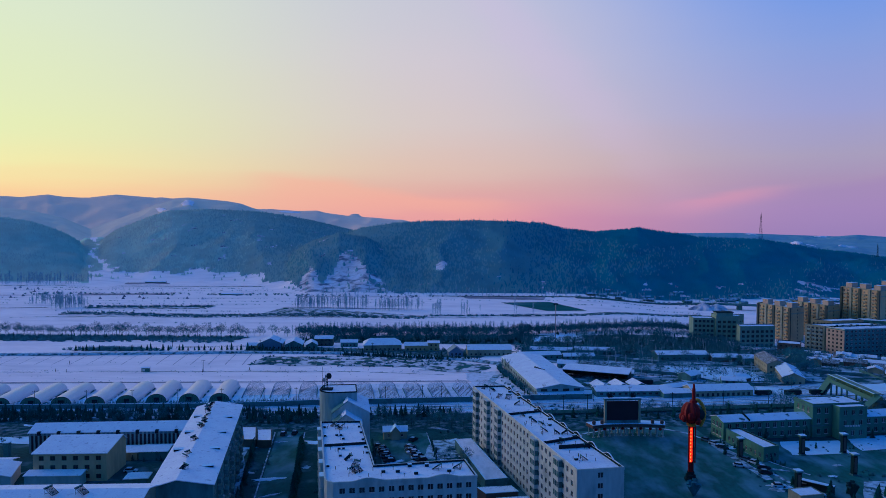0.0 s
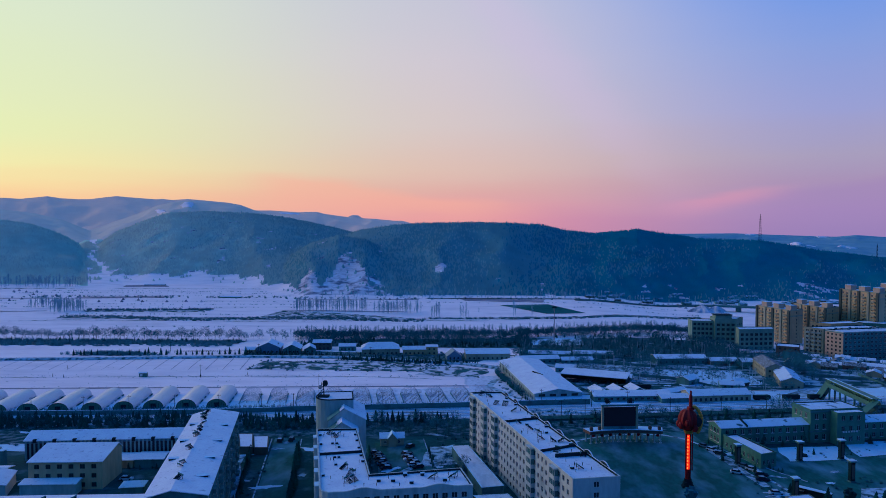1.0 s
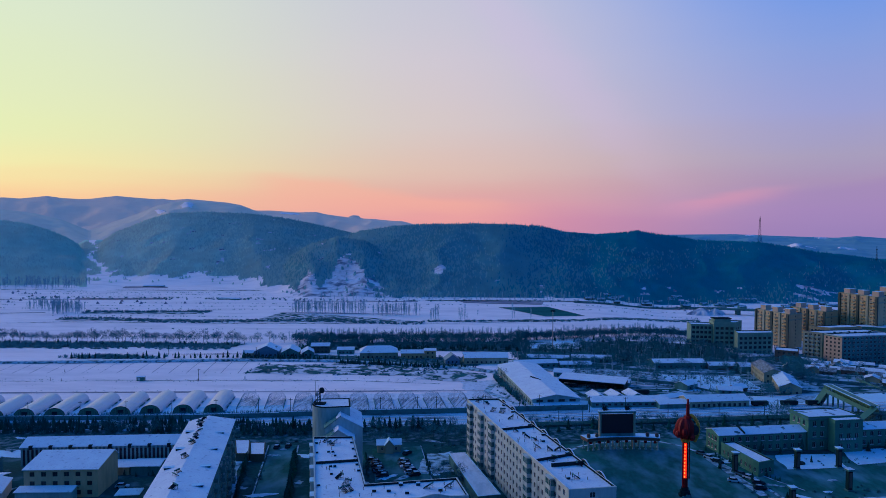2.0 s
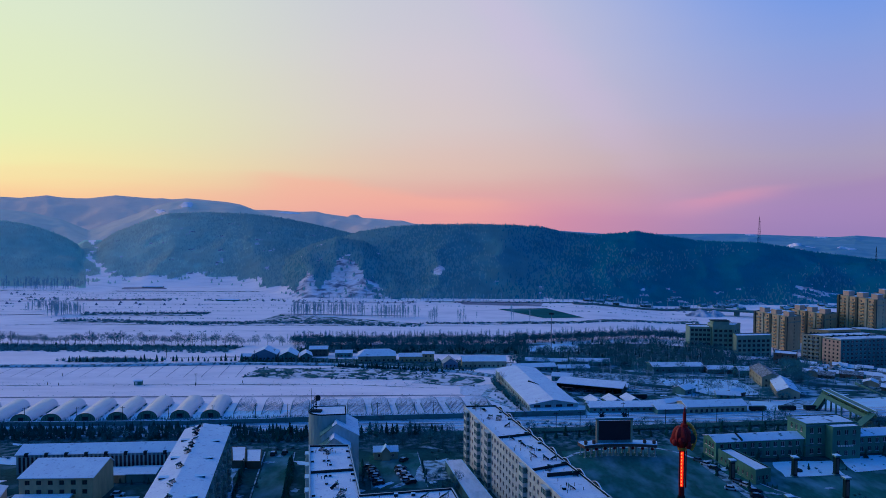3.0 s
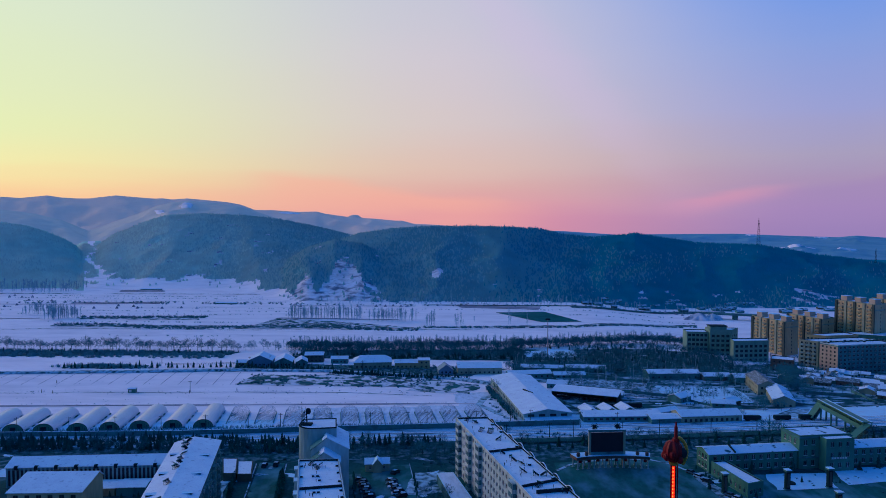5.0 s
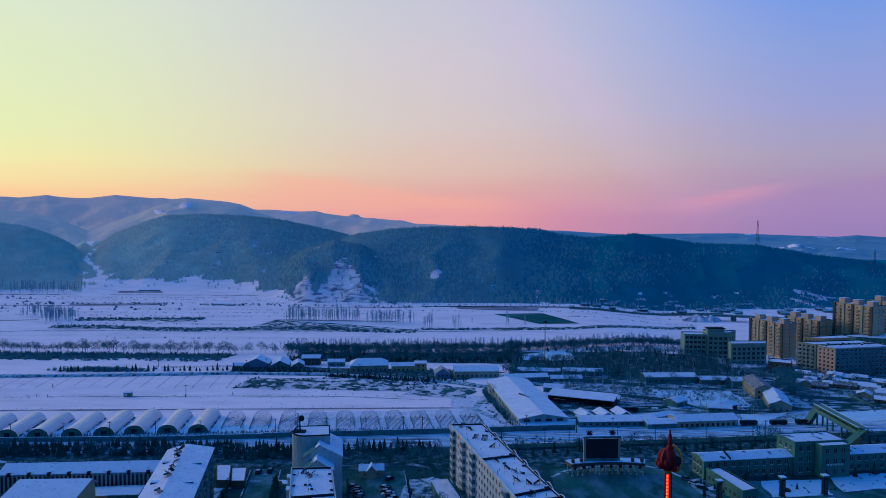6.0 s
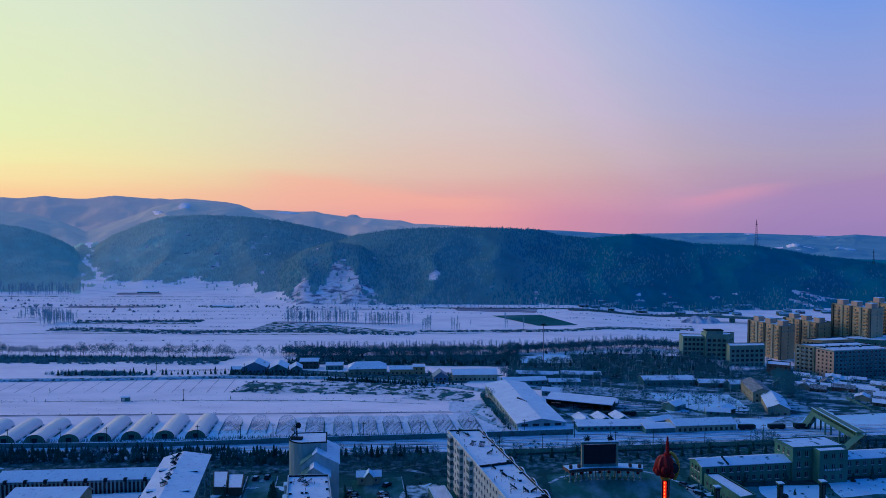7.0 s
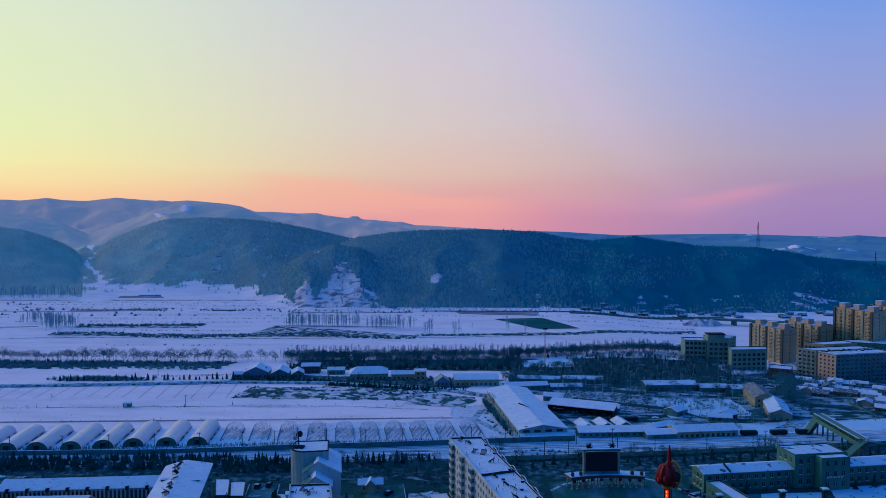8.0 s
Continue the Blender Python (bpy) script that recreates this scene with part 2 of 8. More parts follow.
NEEDLES = mat("dark_spruce_needles", (0.003, 0.082, 0.078), 0.95, 0.4, 2.0, island=0.5, spec=0.0)
# aerial haze put into the colour: pale middle ridge, blue far east
MID_WOODS = mat("hazed_middle_woods", (0.82, 0.72, 0.60), 0.95, 0.10, 0.014, second=(0.86, 0.75, 0.62), cover=0.58, sharp=0.2, scale2=0.007, spec=0.0)
FAR_WOODS_EAST = mat("hazed_east_woods", (0.16, 0.40, 0.50), 0.95, 0.12, 0.012, second=(0.26, 0.48, 0.58), cover=0.62, sharp=0.2, scale2=0.006, spec=0.0)
# poplar bark and twigs, lightened in colour for haze over the far bank
PALE_TWIGS = mat("hazed_poplar_twigs", (0.26, 0.46, 0.54), 0.95, 0.2, 1.0, island=0.25, spec=0.0)
PALE_RENDER = mat("pale_stained_render", (0.26, 0.44, 0.46), 0.9, 0.2, 0.5, 0.01, second=(0.17, 0.31, 0.33), cover=0.58, sharp=0.12, scale2=0.25, stretch=(1, 1, 0.3), spec=0.1)
# rutted snow by the warehouse; also paints bluer light round the hoop houses
RUTTED = mat("rutted_tinted_snow", (0.62, 0.74, 0.88), 0.85, 0.12, 0.8, 0.05, second=(0.40, 0.54, 0.66), cover=0.60, sharp=0.12, scale2=0.4, stretch=(1, 0.4, 1), spec=0.05)
WARM_CREAM = mat("warm_cream_plaster", (0.56, 0.43, 0.27), 0.9, 0.14, 0.7, 0.01, second=(0.42, 0.33, 0.22), cover=0.62, sharp=0.12, scale2=0.3, stretch=(1, 1, 0.3), spec=0.1)
# tan brick, warmed in colour for the afterglow on end wall and roof rooms
TAN_BRICK = mat("tan_brick", (0.44, 0.38, 0.30), 0.9, 0.15, 0.7, 0.01, second=(0.42, 0.32, 0.27), cover=0.6, sharp=0.12, scale2=0.3, spec=0.1)
# frosted brush, its colour lightened further for haze and against its own shade
BRUSH = mat("frost_and_haze_brush", (0.11, 0.30, 0.33), 0.95, 0.4, 1.0, island=0.35, spec=0.0)
PLOUGHED = mat("ploughed_earth", (0.02, 0.15, 0.15), 0.95, 0.3, 0.3, 0.2, second=(0.10, 0.24, 0.26), cover=0.62, sharp=0.1, scale2=0.08, stretch=(0.3, 1, 1), spec=0.0)
OFFICE_GREEN = mat("office_green_render", (0.20, 0.34, 0.27), 0.9, 0.15, 0.6, 0.01, second=(0.11, 0.27, 0.23), cover=0.62, sharp=0.12, scale2=0.2, stretch=(1, 1, 0.3), spec=0.1)
# five steps of blue haze painted into the woods' base colour, thicker westwards
DARK_WOOD, HAZED_WOOD = (0.004, 0.245, 0.325), (0.48, 0.74, 0.62)
WOODS = [mat("hazed_wood_%d" % i, tuple(p + (q - p) * i / 5 for p, q in zip(DARK_WOOD, HAZED_WOOD)), 0.95, 0.15, 0.02, island=0.07, spec=0.0) for i in range(6)]
CAR_GLASS = mat("tinted_car_glass", (0.010, 0.025, 0.034), 0.6, 0.2, 1.0, spec=0.02)
CAR_WHITE = mat("white_car_paint", (0.40, 0.58, 0.70), 0.6, 0.05, 1.0, spec=0.05)
CAR_DARK = mat("dark_car_paint", (0.006, 0.04, 0.06), 0.7, 0.1, 1.0, spec=0.02)
CAR_SILVER = mat("silver_car_paint", (0.05, 0.15, 0.22), 0.7, 0.1, 1.0, spec=0.03)
RUBBER = mat("black_rubber", (0.02, 0.02, 0.022), 0.8, 0.2, 2.0)


# ---------- mesh helpers ----------
class MB:
    """Gathers vertices and faces of one mesh; fn maps local points on the way in."""

    def __init__(self, fn=None):
        self.v, self.f, self.m, self.fn, self.slot = [], [], [], fn, 0

    def face(self, *pts):
        i = len(self.v)
        self.v += [self.fn(*p) if self.fn else tuple(p) for p in pts]
        self.f.append(tuple(range(i, i + len(pts))))
        self.m.append(self.slot)

    def solid(self, bottom, top):
        """Closed prism between two rings of equal length, counter-clockwise from above."""
        n, i = len(bottom), len(self.v)
        self.v += [self.fn(*p) if self.fn else tuple(p) for p in (*bottom, *top)]
        fs = [tuple(i + n + k for k in range(n)), tuple(i + n - 1 - k for k in range(n))]
        fs += [(i + k, i + (k + 1) % n, i + n + (k + 1) % n, i + n + k) for k in range(n)]
        self.f += fs
        self.m += [self.slot] * len(fs)

    def box(self, x0, y0, z0, x1, y1, z1):
        q = [(x0, y0), (x1, y0), (x1, y1), (x0, y1)]
        self.solid([(*p, z0) for p in q], [(*p, z1) for p in q])

    def prism(self, poly, z0, z1):
        self.solid([(*p, z0) for p in poly], [(*p, z1) for p in poly])

    def tube(self, a, b, r0, r1=None, n=6):
        a, b = Vector(a), Vector(b)
        r1 = r0 if r1 is None else r1
        q = (b - a).to_track_quat("Z", "Y")
        ring = [(math.cos(2 * math.pi * k / n), math.sin(2 * math.pi * k / n)) for k in range(n)]
        self.solid([tuple(a + q @ Vector((c * r0, s * r0, 0))) for c, s in ring],
                   [tuple(b + q @ Vector((c * r1, s * r1, 0))) for c, s in ring])

    def pipe(self, pts, r, n=4):
        """One connected tube through the points."""
        rows = []
        for i, p in enumerate(pts):
            a, b = Vector(pts[max(0, i - 1)]), Vector(pts[min(len(pts) - 1, i + 1)])
            q = (b - a).to_track_quat("Z", "Y")
            rows.append([tuple(Vector(p) + q @ Vector((r * math.cos(6.2832 * k / n), r * math.sin(6.2832 * k / n), 0))) for k in range(n)])
        i0 = len(self.v)
        for row in rows:
            self.v += row
        for j in range(len(rows) - 1):
            for k in range(n):
                self.f.append((i0 + j * n + k, i0 + j * n + (k + 1) % n, i0 + (j + 1) * n + (k + 1) % n, i0 + (j + 1) * n + k))
                self.m.append(self.slot)

    def ball(self, c, rx, ry, rz, n=10, rings=6):
        rows = []
        for j in range(1, rings):
            a = math.pi * j / rings - math.pi / 2
            rows.append([(c[0] + rx * math.cos(a) * math.cos(2 * math.pi * k / n),
                          c[1] + ry * math.cos(a) * math.sin(2 * math.pi * k / n), c[2] + rz * math.sin(a)) for k in range(n)])
        for lo, hi in zip(rows, rows[1:]):
            for k in range(n):
                self.face(lo[k], lo[(k + 1) % n], hi[(k + 1) % n], hi[k])
        self.face(*reversed(rows[0]))
        self.face(*rows[-1])

    def mesh(self, name, mats):
        me = bpy.data.meshes.new(name)
        me.from_pydata(self.v, [], self.f)
        for m in mats if isinstance(mats, (list, tuple)) else [mats]:
            me.materials.append(m)
        if any(self.m):
            me.polygons.foreach_set("material_index", self.m)
        me.update()
        return me


def part(name, mb, mats, parent=None, label="", at=None):
    ob = new(name, mb if isinstance(mb, bpy.types.Mesh) else mb.mesh(name, mats))
    ob.parent = parent
    if at is not None:
        ob.matrix_basis = at
    if label:
        ob["label"] = label
    return ob


def thing(name, x, y, z=0.0, rz=0.0, label="", category="", group="", kind=""):
    ob = new(name)
    ob.empty_display_size = 0.5
    ob.matrix_basis = pose(x, y, z, 0, 0, rz)
    return tagged(ob, label, category, group, kind)


def setting(name, mb, mats, label="", category=""):
    return tagged(part(name, mb, mats), label, category, "", "structure")


# ---------- the lie of the land ----------
def bisect(row, v):
    """Index of the first entry of a rising row that is not below v."""
    lo, hi = 0, len(row)
    while lo < hi:
        mid = (lo + hi) // 2
        if row[mid] < v:
            lo = mid + 1
        else:
            hi = mid
    return lo


def ss(a, b, x):
    t = min(1.0, max(0.0, (x - a) / (b - a)))
    return t * t * (3 - 2 * t)


def ground_z(x, y):
    """The town's terrace falls gently to the river plain, more so to the east."""
    return -3 * ss(345, 420, y) - 5 * ss(430, 600, y) - 8 * ss(140, 260, x) * ss(400, 540, y)


def along(table, a):
    for (a0, z0), (a1, z1) in zip(table, table[1:]):
        if a <= a1:
            t = min(1.0, max(0.0, (a - a0) / (a1 - a0)))
            return z0 + (z1 - z0) * t
    return table[-1][1]


# ridges: crest height by bearing (x / y), depth of foot and crest
RIDGE_R = [(-0.26, -10), (-0.203, 44), (-0.14, 74), (-0.092, 84), (-0.044, 88), (0.011, 89), (0.066, 88), (0.113, 85), (0.144, 75), (0.184, 69),
           (0.223, 73), (0.246, 77), (0.277, 70), (0.332, 59), (0.413, 56), (0.456, 47), (0.494, 37), (0.533, 32), (0.586, 22), (0.8, 10), (1.2, 20)]
RIDGE_M = [(-0.53, -20), (-0.522, 4), (-0.514, 30), (-0.502, 50), (-0.486, 66), (-0.466, 78), (-0.446, 92), (-0.427, 103), (-0.407, 110), (-0.355, 113), (-0.299, 109), (-0.251, 101), (-0.203, 86), (-0.14, 62), (-0.044, 24), (0.0, -20)]
RIDGE_L = [(-1.2, 120), (-0.8, 112), (-0.644, 92), (-0.612, 85), (-0.581, 71), (-0.557, 56), (-0.541, 42), (-0.533, 28), (-0.527, 8), (-0.52, -20)]
RIDGE_S = [(-0.285, -20), (-0.267, 10), (-0.243, 29), (-0.211, 53), (-0.171, 68), (-0.132, 60), (-0.092, 39), (-0.044, 1), (-0.02, -20)]
RIDGE_V = [(-0.58, -20), (-0.55, 24), (-0.532, 44), (-0.508, 46), (-0.485, 26), (-0.46, -20)]
RIDGE_F = [(-1.2, 251), (-0.644, 235), (-0.624, 229), (-0.604, 237), (-0.585, 246), (-0.565, 233), (-0.541, 227), (-0.525, 227), (-0.51, 235), (-0.486, 247), (-0.474, 242), (-0.446, 232), (-0.43, 227), (-0.421, 230), (-0.407, 222), (-0.385, 229),
           (-0.363, 221), (-0.328, 206), (-0.309, 191), (-0.289, 157), (-0.265, 157), (-0.249, 152), (-0.229, 146), (-0.202, 149), (-0.19, 135), (-0.17, 123), (-0.155, 114), (-0.14, 109), (-0.123, 106), (-0.091, 93),
           (-0.083, 94), (-0.064, 72), (-0.044, 70), (0.066, 39), (0.145, 30), (0.223, 6), (0.26, 12), (0.301, 14), (0.378, 18), (0.456, 4), (0.517, -6), (0.545, 8), (0.57, -2), (0.6, -14), (1.2, 0)]
RIDGE_B = [(-1.2, 180), (-0.66, 136), (-0.644, 131), (-0.604, 118), (-0.565, 95), (-0.533, 60), (-0.525, 52), (-0.514, 62), (-0.486, 88), (-0.454, 118), (-0.431, 144), (-0.407, 161), (-0.383, 168), (-0.352, 162), (-0.312, 148), (-0.289, 130), (-0.249, 96), (-0.2, 20), (-0.1, -20),
           (0.38, -20), (0.43, 2), (0.47, 10), (0.52, 0), (0.58, -8), (1.2, -10)]


# bearing of the snowy valley floor by depth
VALLEY = [(985, -0.515), (1100, -0.522), (1150, -0.512), (1220, -0.504), (1300, -0.514), (1390, -0.526), (1440, -0.524), (1540, -0.512), (1660, -0.517), (1800, -0.523)]


def foot(a):
    return 890 + 150 * ss(-0.2, -0.35, a) + 40 * ss(0.2, 0.6, a)


def ridges(x, y):
    """Height of the hills over the plain and which ridge it is: 0 plain, 1 near right, 2 mid left, 3 far."""
    a = x / max(y, 700)
    rough = noise.fractal(Vector((x * 0.006, y * 0.006, 3.1)), 1.0, 2.0, 4)
    base, best, kind = ground_z(x, y), -1e9, 0
    best = base
    f = foot(a)
    for table, y0, y1, k in ((RIDGE_R, f, 1350, 1), (RIDGE_S, f - 10, 1180, 1), (RIDGE_M, f + 30, 1600, 2), (RIDGE_L, 1030, 1500, 2), (RIDGE_V, 985, 1800, 2), (RIDGE_B, 1900, 2700, 3), (RIDGE_F, 3000, 4500, 3)):
        if y < y0:
            continue
        top = along(table, a) - (5.0 if k < 3 else 0.0)
        t = (y - y0) / (y1 - y0)
        if t <= 1:
            h = base + (top - base) * (0.62 * t + 0.38 * ss(0, 1, t))
            spur = 1 - abs(noise.noise(Vector((a * 15 + 0.5 * rough + k * 7, y * 0.0012, k * 3.7))) * 2)
            h += (rough * 5 + (spur - 0.62) * (9 if table in (RIDGE_R, RIDGE_S) else 6 if table is not RIDGE_V else 3)) * math.sin(math.pi * min(1, t)) if k < 3 else (rough * 14 + (spur - 0.6) * 20) * math.sin(math.pi * t)
        else:
            h = top - (top - base) * 0.8 * ss(1, 1.8, t)
        if table is RIDGE_F:
            # a flat-topped butte on the skyline
            h += 17 * ss(0.010, 0.004, abs(a + 0.148)) * ss(0.95, 1.0, t)
        if h > best:
            best, kind = h, k
    return best, kind


def wood_haze(x, y, k):
    """Haze painted into the wood's colour, 0 to 5, growing westwards in uneven drifts."""
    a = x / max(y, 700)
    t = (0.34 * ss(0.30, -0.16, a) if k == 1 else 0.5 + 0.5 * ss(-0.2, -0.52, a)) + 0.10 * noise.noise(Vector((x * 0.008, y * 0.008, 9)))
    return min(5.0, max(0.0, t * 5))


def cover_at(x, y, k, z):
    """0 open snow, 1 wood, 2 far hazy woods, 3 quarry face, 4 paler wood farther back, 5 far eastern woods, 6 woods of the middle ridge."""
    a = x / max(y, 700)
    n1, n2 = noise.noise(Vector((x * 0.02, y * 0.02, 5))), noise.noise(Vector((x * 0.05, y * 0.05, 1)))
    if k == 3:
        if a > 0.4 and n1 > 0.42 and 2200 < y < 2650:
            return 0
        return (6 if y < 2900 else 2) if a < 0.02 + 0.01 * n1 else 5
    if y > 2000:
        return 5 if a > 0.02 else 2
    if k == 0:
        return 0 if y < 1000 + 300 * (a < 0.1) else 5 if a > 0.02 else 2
    rise, t = z - ground_z(x, y), y - foot(a)
    if rise < 1.5:
        return 0
    # the quarry at the foot of the spur: a ragged triangle with lower lobes on both sides
    if -0.24 < a < -0.095 and 0 < t:
        ragged = 26 * n1 + 30 * n2
        if t < max(200 - max(0, abs(a + 0.160) - 0.007) * 5200, 0) + ragged or t < 120 - abs(a + 0.212) * 4200 + ragged or (n2 > -0.05 and t < 105 - abs(a + 0.121) * 4200 + ragged):
            return 3
    # side valley with a winding ribbon of snow, opening into a white apron
    if 985 < y < 1800 and abs(a - along(VALLEY, y)) < 0.0048 + 0.008 * n2 - 0.0015 * ss(1250, 1500, y) and not 1130 < y < 1175:
        return 0
    if -0.531 < a < -0.40 and y < 1000 + 85 * ss(-0.40, -0.53, a) + 14 * n2:
        return 0
    if -0.5 < a < -0.1 and n2 > 0.42 and n1 > 0.1:
        return 3
    # open aprons below the western woods
    if -0.53 < a < -0.2 and rise < (9 + 9 * n1 + 4 * n2) * ss(-0.2, -0.27, a):
        return 0
    if ((a + 0.029 + 0.006 * n2) / 0.008) ** 2 + ((y - 1030 - 14 * n1) / 26) ** 2 < 1:
        return 3
    if ((a - 0.495 + 0.02 * n1) / 0.028) ** 2 + ((y - 1010) / 60) ** 2 < 0.9 + n2 and noise.noise(Vector(((x + y) * 0.04, (x - y) * 0.012, 8))) > -0.08:
        return 3
    if rise < 22 and t < 110 and -0.1 < a < 0.48 and n2 > 0.46:
        return 3
    return 1 if k == 1 else 4


AS = [-1.2 + i * 0.025 for i in range(20)] + [-0.7 + i * 0.0035 for i in range(400)] + [0.7 + i * 0.025 for i in range(21)]
YS = [-300 + 25 * i for i in range(25)] + [325 + 12.5 * i for i in range(24)] + [625 + 25 * i for i in range(7)] + [800 + 11 * i for i in range(82)] + [1710 + 65 * i for i in range(11)] + [2425 + 18 * i for i in range(17)] + [2740 + 65 * i for i in range(26)] + [4400 + 25 * i for i in range(9)] + [4650, 4750, 4850]
gv, gf, gm, gk = [], [], [], []
dither = random.Random(4)
for yy in YS:
    for a in AS:
        xx = a * max(yy, 700)
        zz, kk = ridges(xx, yy)
        gv.append((xx, yy, zz))
        gk.append(kk)
W = len(AS)
for j in range(len(YS) - 1):
    for i in range(W - 1):
        q = (j * W + i, j * W + i + 1, (j + 1) * W + i + 1, (j + 1) * W + i)
        gf.append(q)
        x, y, z = gv[q[0]]
        a, ks = x / max(y, 700), max(gk[k] for k in q)
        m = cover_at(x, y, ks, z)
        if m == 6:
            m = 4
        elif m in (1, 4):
            m = 6 + min(5, int(wood_haze(x, y, ks) + dither.random()))
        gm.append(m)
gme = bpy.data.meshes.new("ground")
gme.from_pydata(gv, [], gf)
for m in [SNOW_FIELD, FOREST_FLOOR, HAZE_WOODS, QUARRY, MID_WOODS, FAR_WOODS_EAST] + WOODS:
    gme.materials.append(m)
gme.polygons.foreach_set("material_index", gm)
gme.polygons.foreach_set("use_smooth", [True] * len(gf))
gme.update()
tagged(new("ground", gme), "snow-covered valley floor rising to wooded winter hills", "ground", "", "structure")


def hill_patch(a, y, ra, ry, seed, skew=0.0):
    """A ragged snowy clearing lying on a hillside, by bearing and depth."""
    mb, n, rings = MB(), 26, 4
    rows = []
    for j in range(rings + 1):
        row = []
        for k in range(n):
            c, q = k * 2 * math.pi / n, j / rings
            q *= 0.75 + 0.6 * noise.noise(Vector((math.cos(c) * 1.7, math.sin(c) * 1.7, seed)))
            yy = y + ry * q * math.sin(c)
            xx = (a + ra * q * math.cos(c) + skew * (yy - y)) * yy
            row.append((xx, yy, ridges(xx, yy)[0] + (6 if y > 2000 else 3) * (1 - 1.9 * (j / rings) ** 4)))
        rows.append(row)
    for lo, hi in zip(rows, rows[1:]):
        for k in range(n):
            mb.face(lo[k], hi[k], hi[(k + 1) % n], lo[(k + 1) % n])
    setting("snow_clearing", mb, SNOW_FIELD, "snowy clearing on the wooded hillside", "ground")


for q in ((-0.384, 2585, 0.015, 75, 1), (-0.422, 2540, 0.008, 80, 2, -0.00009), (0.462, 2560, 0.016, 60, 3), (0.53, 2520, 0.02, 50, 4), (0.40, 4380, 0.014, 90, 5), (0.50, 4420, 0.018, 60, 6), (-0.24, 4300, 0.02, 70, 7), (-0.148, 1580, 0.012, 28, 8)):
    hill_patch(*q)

# woods on the near hills: tens of thousands of small trees in one body of stuff for each hill
ground_normals = np.empty(len(gv) * 3, np.float32)
gme.vertices.foreach_get("normal", ground_normals)
ground_normals = ground_normals.reshape(-1, 3)
rng = random.Random(5)
bodies, lean = (MB(), MB()), ([], [])
for _ in range(92000):
    a = rng.uniform(-0.71, 0.66)
    y = rng.uniform(900, 1720)
    x = a * y
    z, k = ridges(x, y)
    if k not in (1, 2) or z < ground_z(x, y) + 2:
        continue
    c = cover_at(x, y, k, z)
    if c not in (1, 4) and rng.random() > (0.03 if c == 3 else 0.02 if a > -0.5 else 0.0):
        continue
    up = ground_normals[min(len(YS) - 1, bisect(YS, y)) * W + min(W - 1, bisect(AS, a))]
    h, r = rng.uniform(2.6, 5.2) * (1.0 if rng.random() < 0.93 else 1.5), rng.uniform(1.5, 2.6)
    c, n = rng.uniform(0, 6.28), 4
    mb = bodies[k - 1]
    i0 = len(mb.v)
    for i in range(n):
        ca, sa, q = math.cos(c + 6.2832 * i / n), math.sin(c + 6.2832 * i / n), r * rng.uniform(0.7, 1.2)
        mb.v.append((x + q * ca, y + q * sa, z - h * rng.uniform(0.1, 0.35)))
        lean[k - 1].append((up[0] + 0.1 * ca, up[1] + 0.1 * sa, up[2]))
    mb.v.append((x + rng.uniform(-0.4, 0.4), y, z + h))
    lean[k - 1].append((up[0], up[1], up[2]))
    mb.f += [(i0 + i, i0 + (i + 1) % n, i0 + n) for i in range(n)]
    mb.m += [min(5, int(wood_haze(x, y, k) + rng.random()))] * n
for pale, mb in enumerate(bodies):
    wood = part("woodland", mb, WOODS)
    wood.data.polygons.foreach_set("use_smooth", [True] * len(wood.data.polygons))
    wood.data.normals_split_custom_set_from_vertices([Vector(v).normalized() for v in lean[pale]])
    tagged(wood, "winter forest on the hillside with haze in its colour" if pale else "dark winter forest covering the hill", "forest", "", "stuff")


# ---------- buildings ----------
def offset(poly, d):
    """The polygon (counter-clockwise) moved inwards by d."""
    out, n = [], len(poly)
    for i in range(n):
        p, c, q = Vector(poly[i - 1]), Vector(poly[i]), Vector(poly[(i + 1) % n])
        a, b = (c - p).normalized(), (q - c).normalized()
        na, nb = Vector((-a.y, a.x)), Vector((-b.y, b.x))
        k = (na + nb)
        k = k / max(0.3, k.dot(na))
        out.append(tuple(c + k * d))
    return out


WINDOW_CACHE = {}


def window_meshes(w, h, style):
    key = (round(w, 2), round(h, 2), style)
    if key not in WINDOW_CACHE:
        fr, pa = MB(), MB()
        t = 0.07
        fr.box(-w / 2, 0, -h / 2, -w / 2 + t, 0.09, h / 2)
        fr.box(w / 2 - t, 0, -h / 2, w / 2, 0.09, h / 2)
        fr.box(-w / 2 + t, 0, h / 2 - t, w / 2 - t, 0.09, h / 2)
        fr.box(-w / 2 + t, 0, -h / 2, w / 2 - t, 0.09, -h / 2 + t)
        fr.box(-0.035, 0, -h / 2 + t, 0.035, 0.08, h / 2 - t)
        if style == "sill":
            fr.box(-w / 2 - 0.1, -0.3, -h / 2 - 0.12, w / 2 + 0.1, 0.0, -h / 2 - 0.002)
        pa.box(-w / 2 + t, 0.035, -h / 2 + t, -0.035, 0.06, h / 2 - t)
        pa.box(0.035, 0.035, -h / 2 + t, w / 2 - t, 0.06, h / 2 - t)
        WINDOW_CACHE[key] = (fr.mesh("window", FRAME_DARK if style == "dark" else FRAME_WHITE), pa.mesh("pane", GLASS))
    return WINDOW_CACHE[key]


def put_window(parent, p, ang, w, h, style):
    fr, pa = window_meshes(w, h, style)
    ob = part("window", fr, None, parent, at=pose(p[0], p[1], p[2], 0, 0, math.degrees(ang)))
    part("pane", pa, None, ob)
    return ob


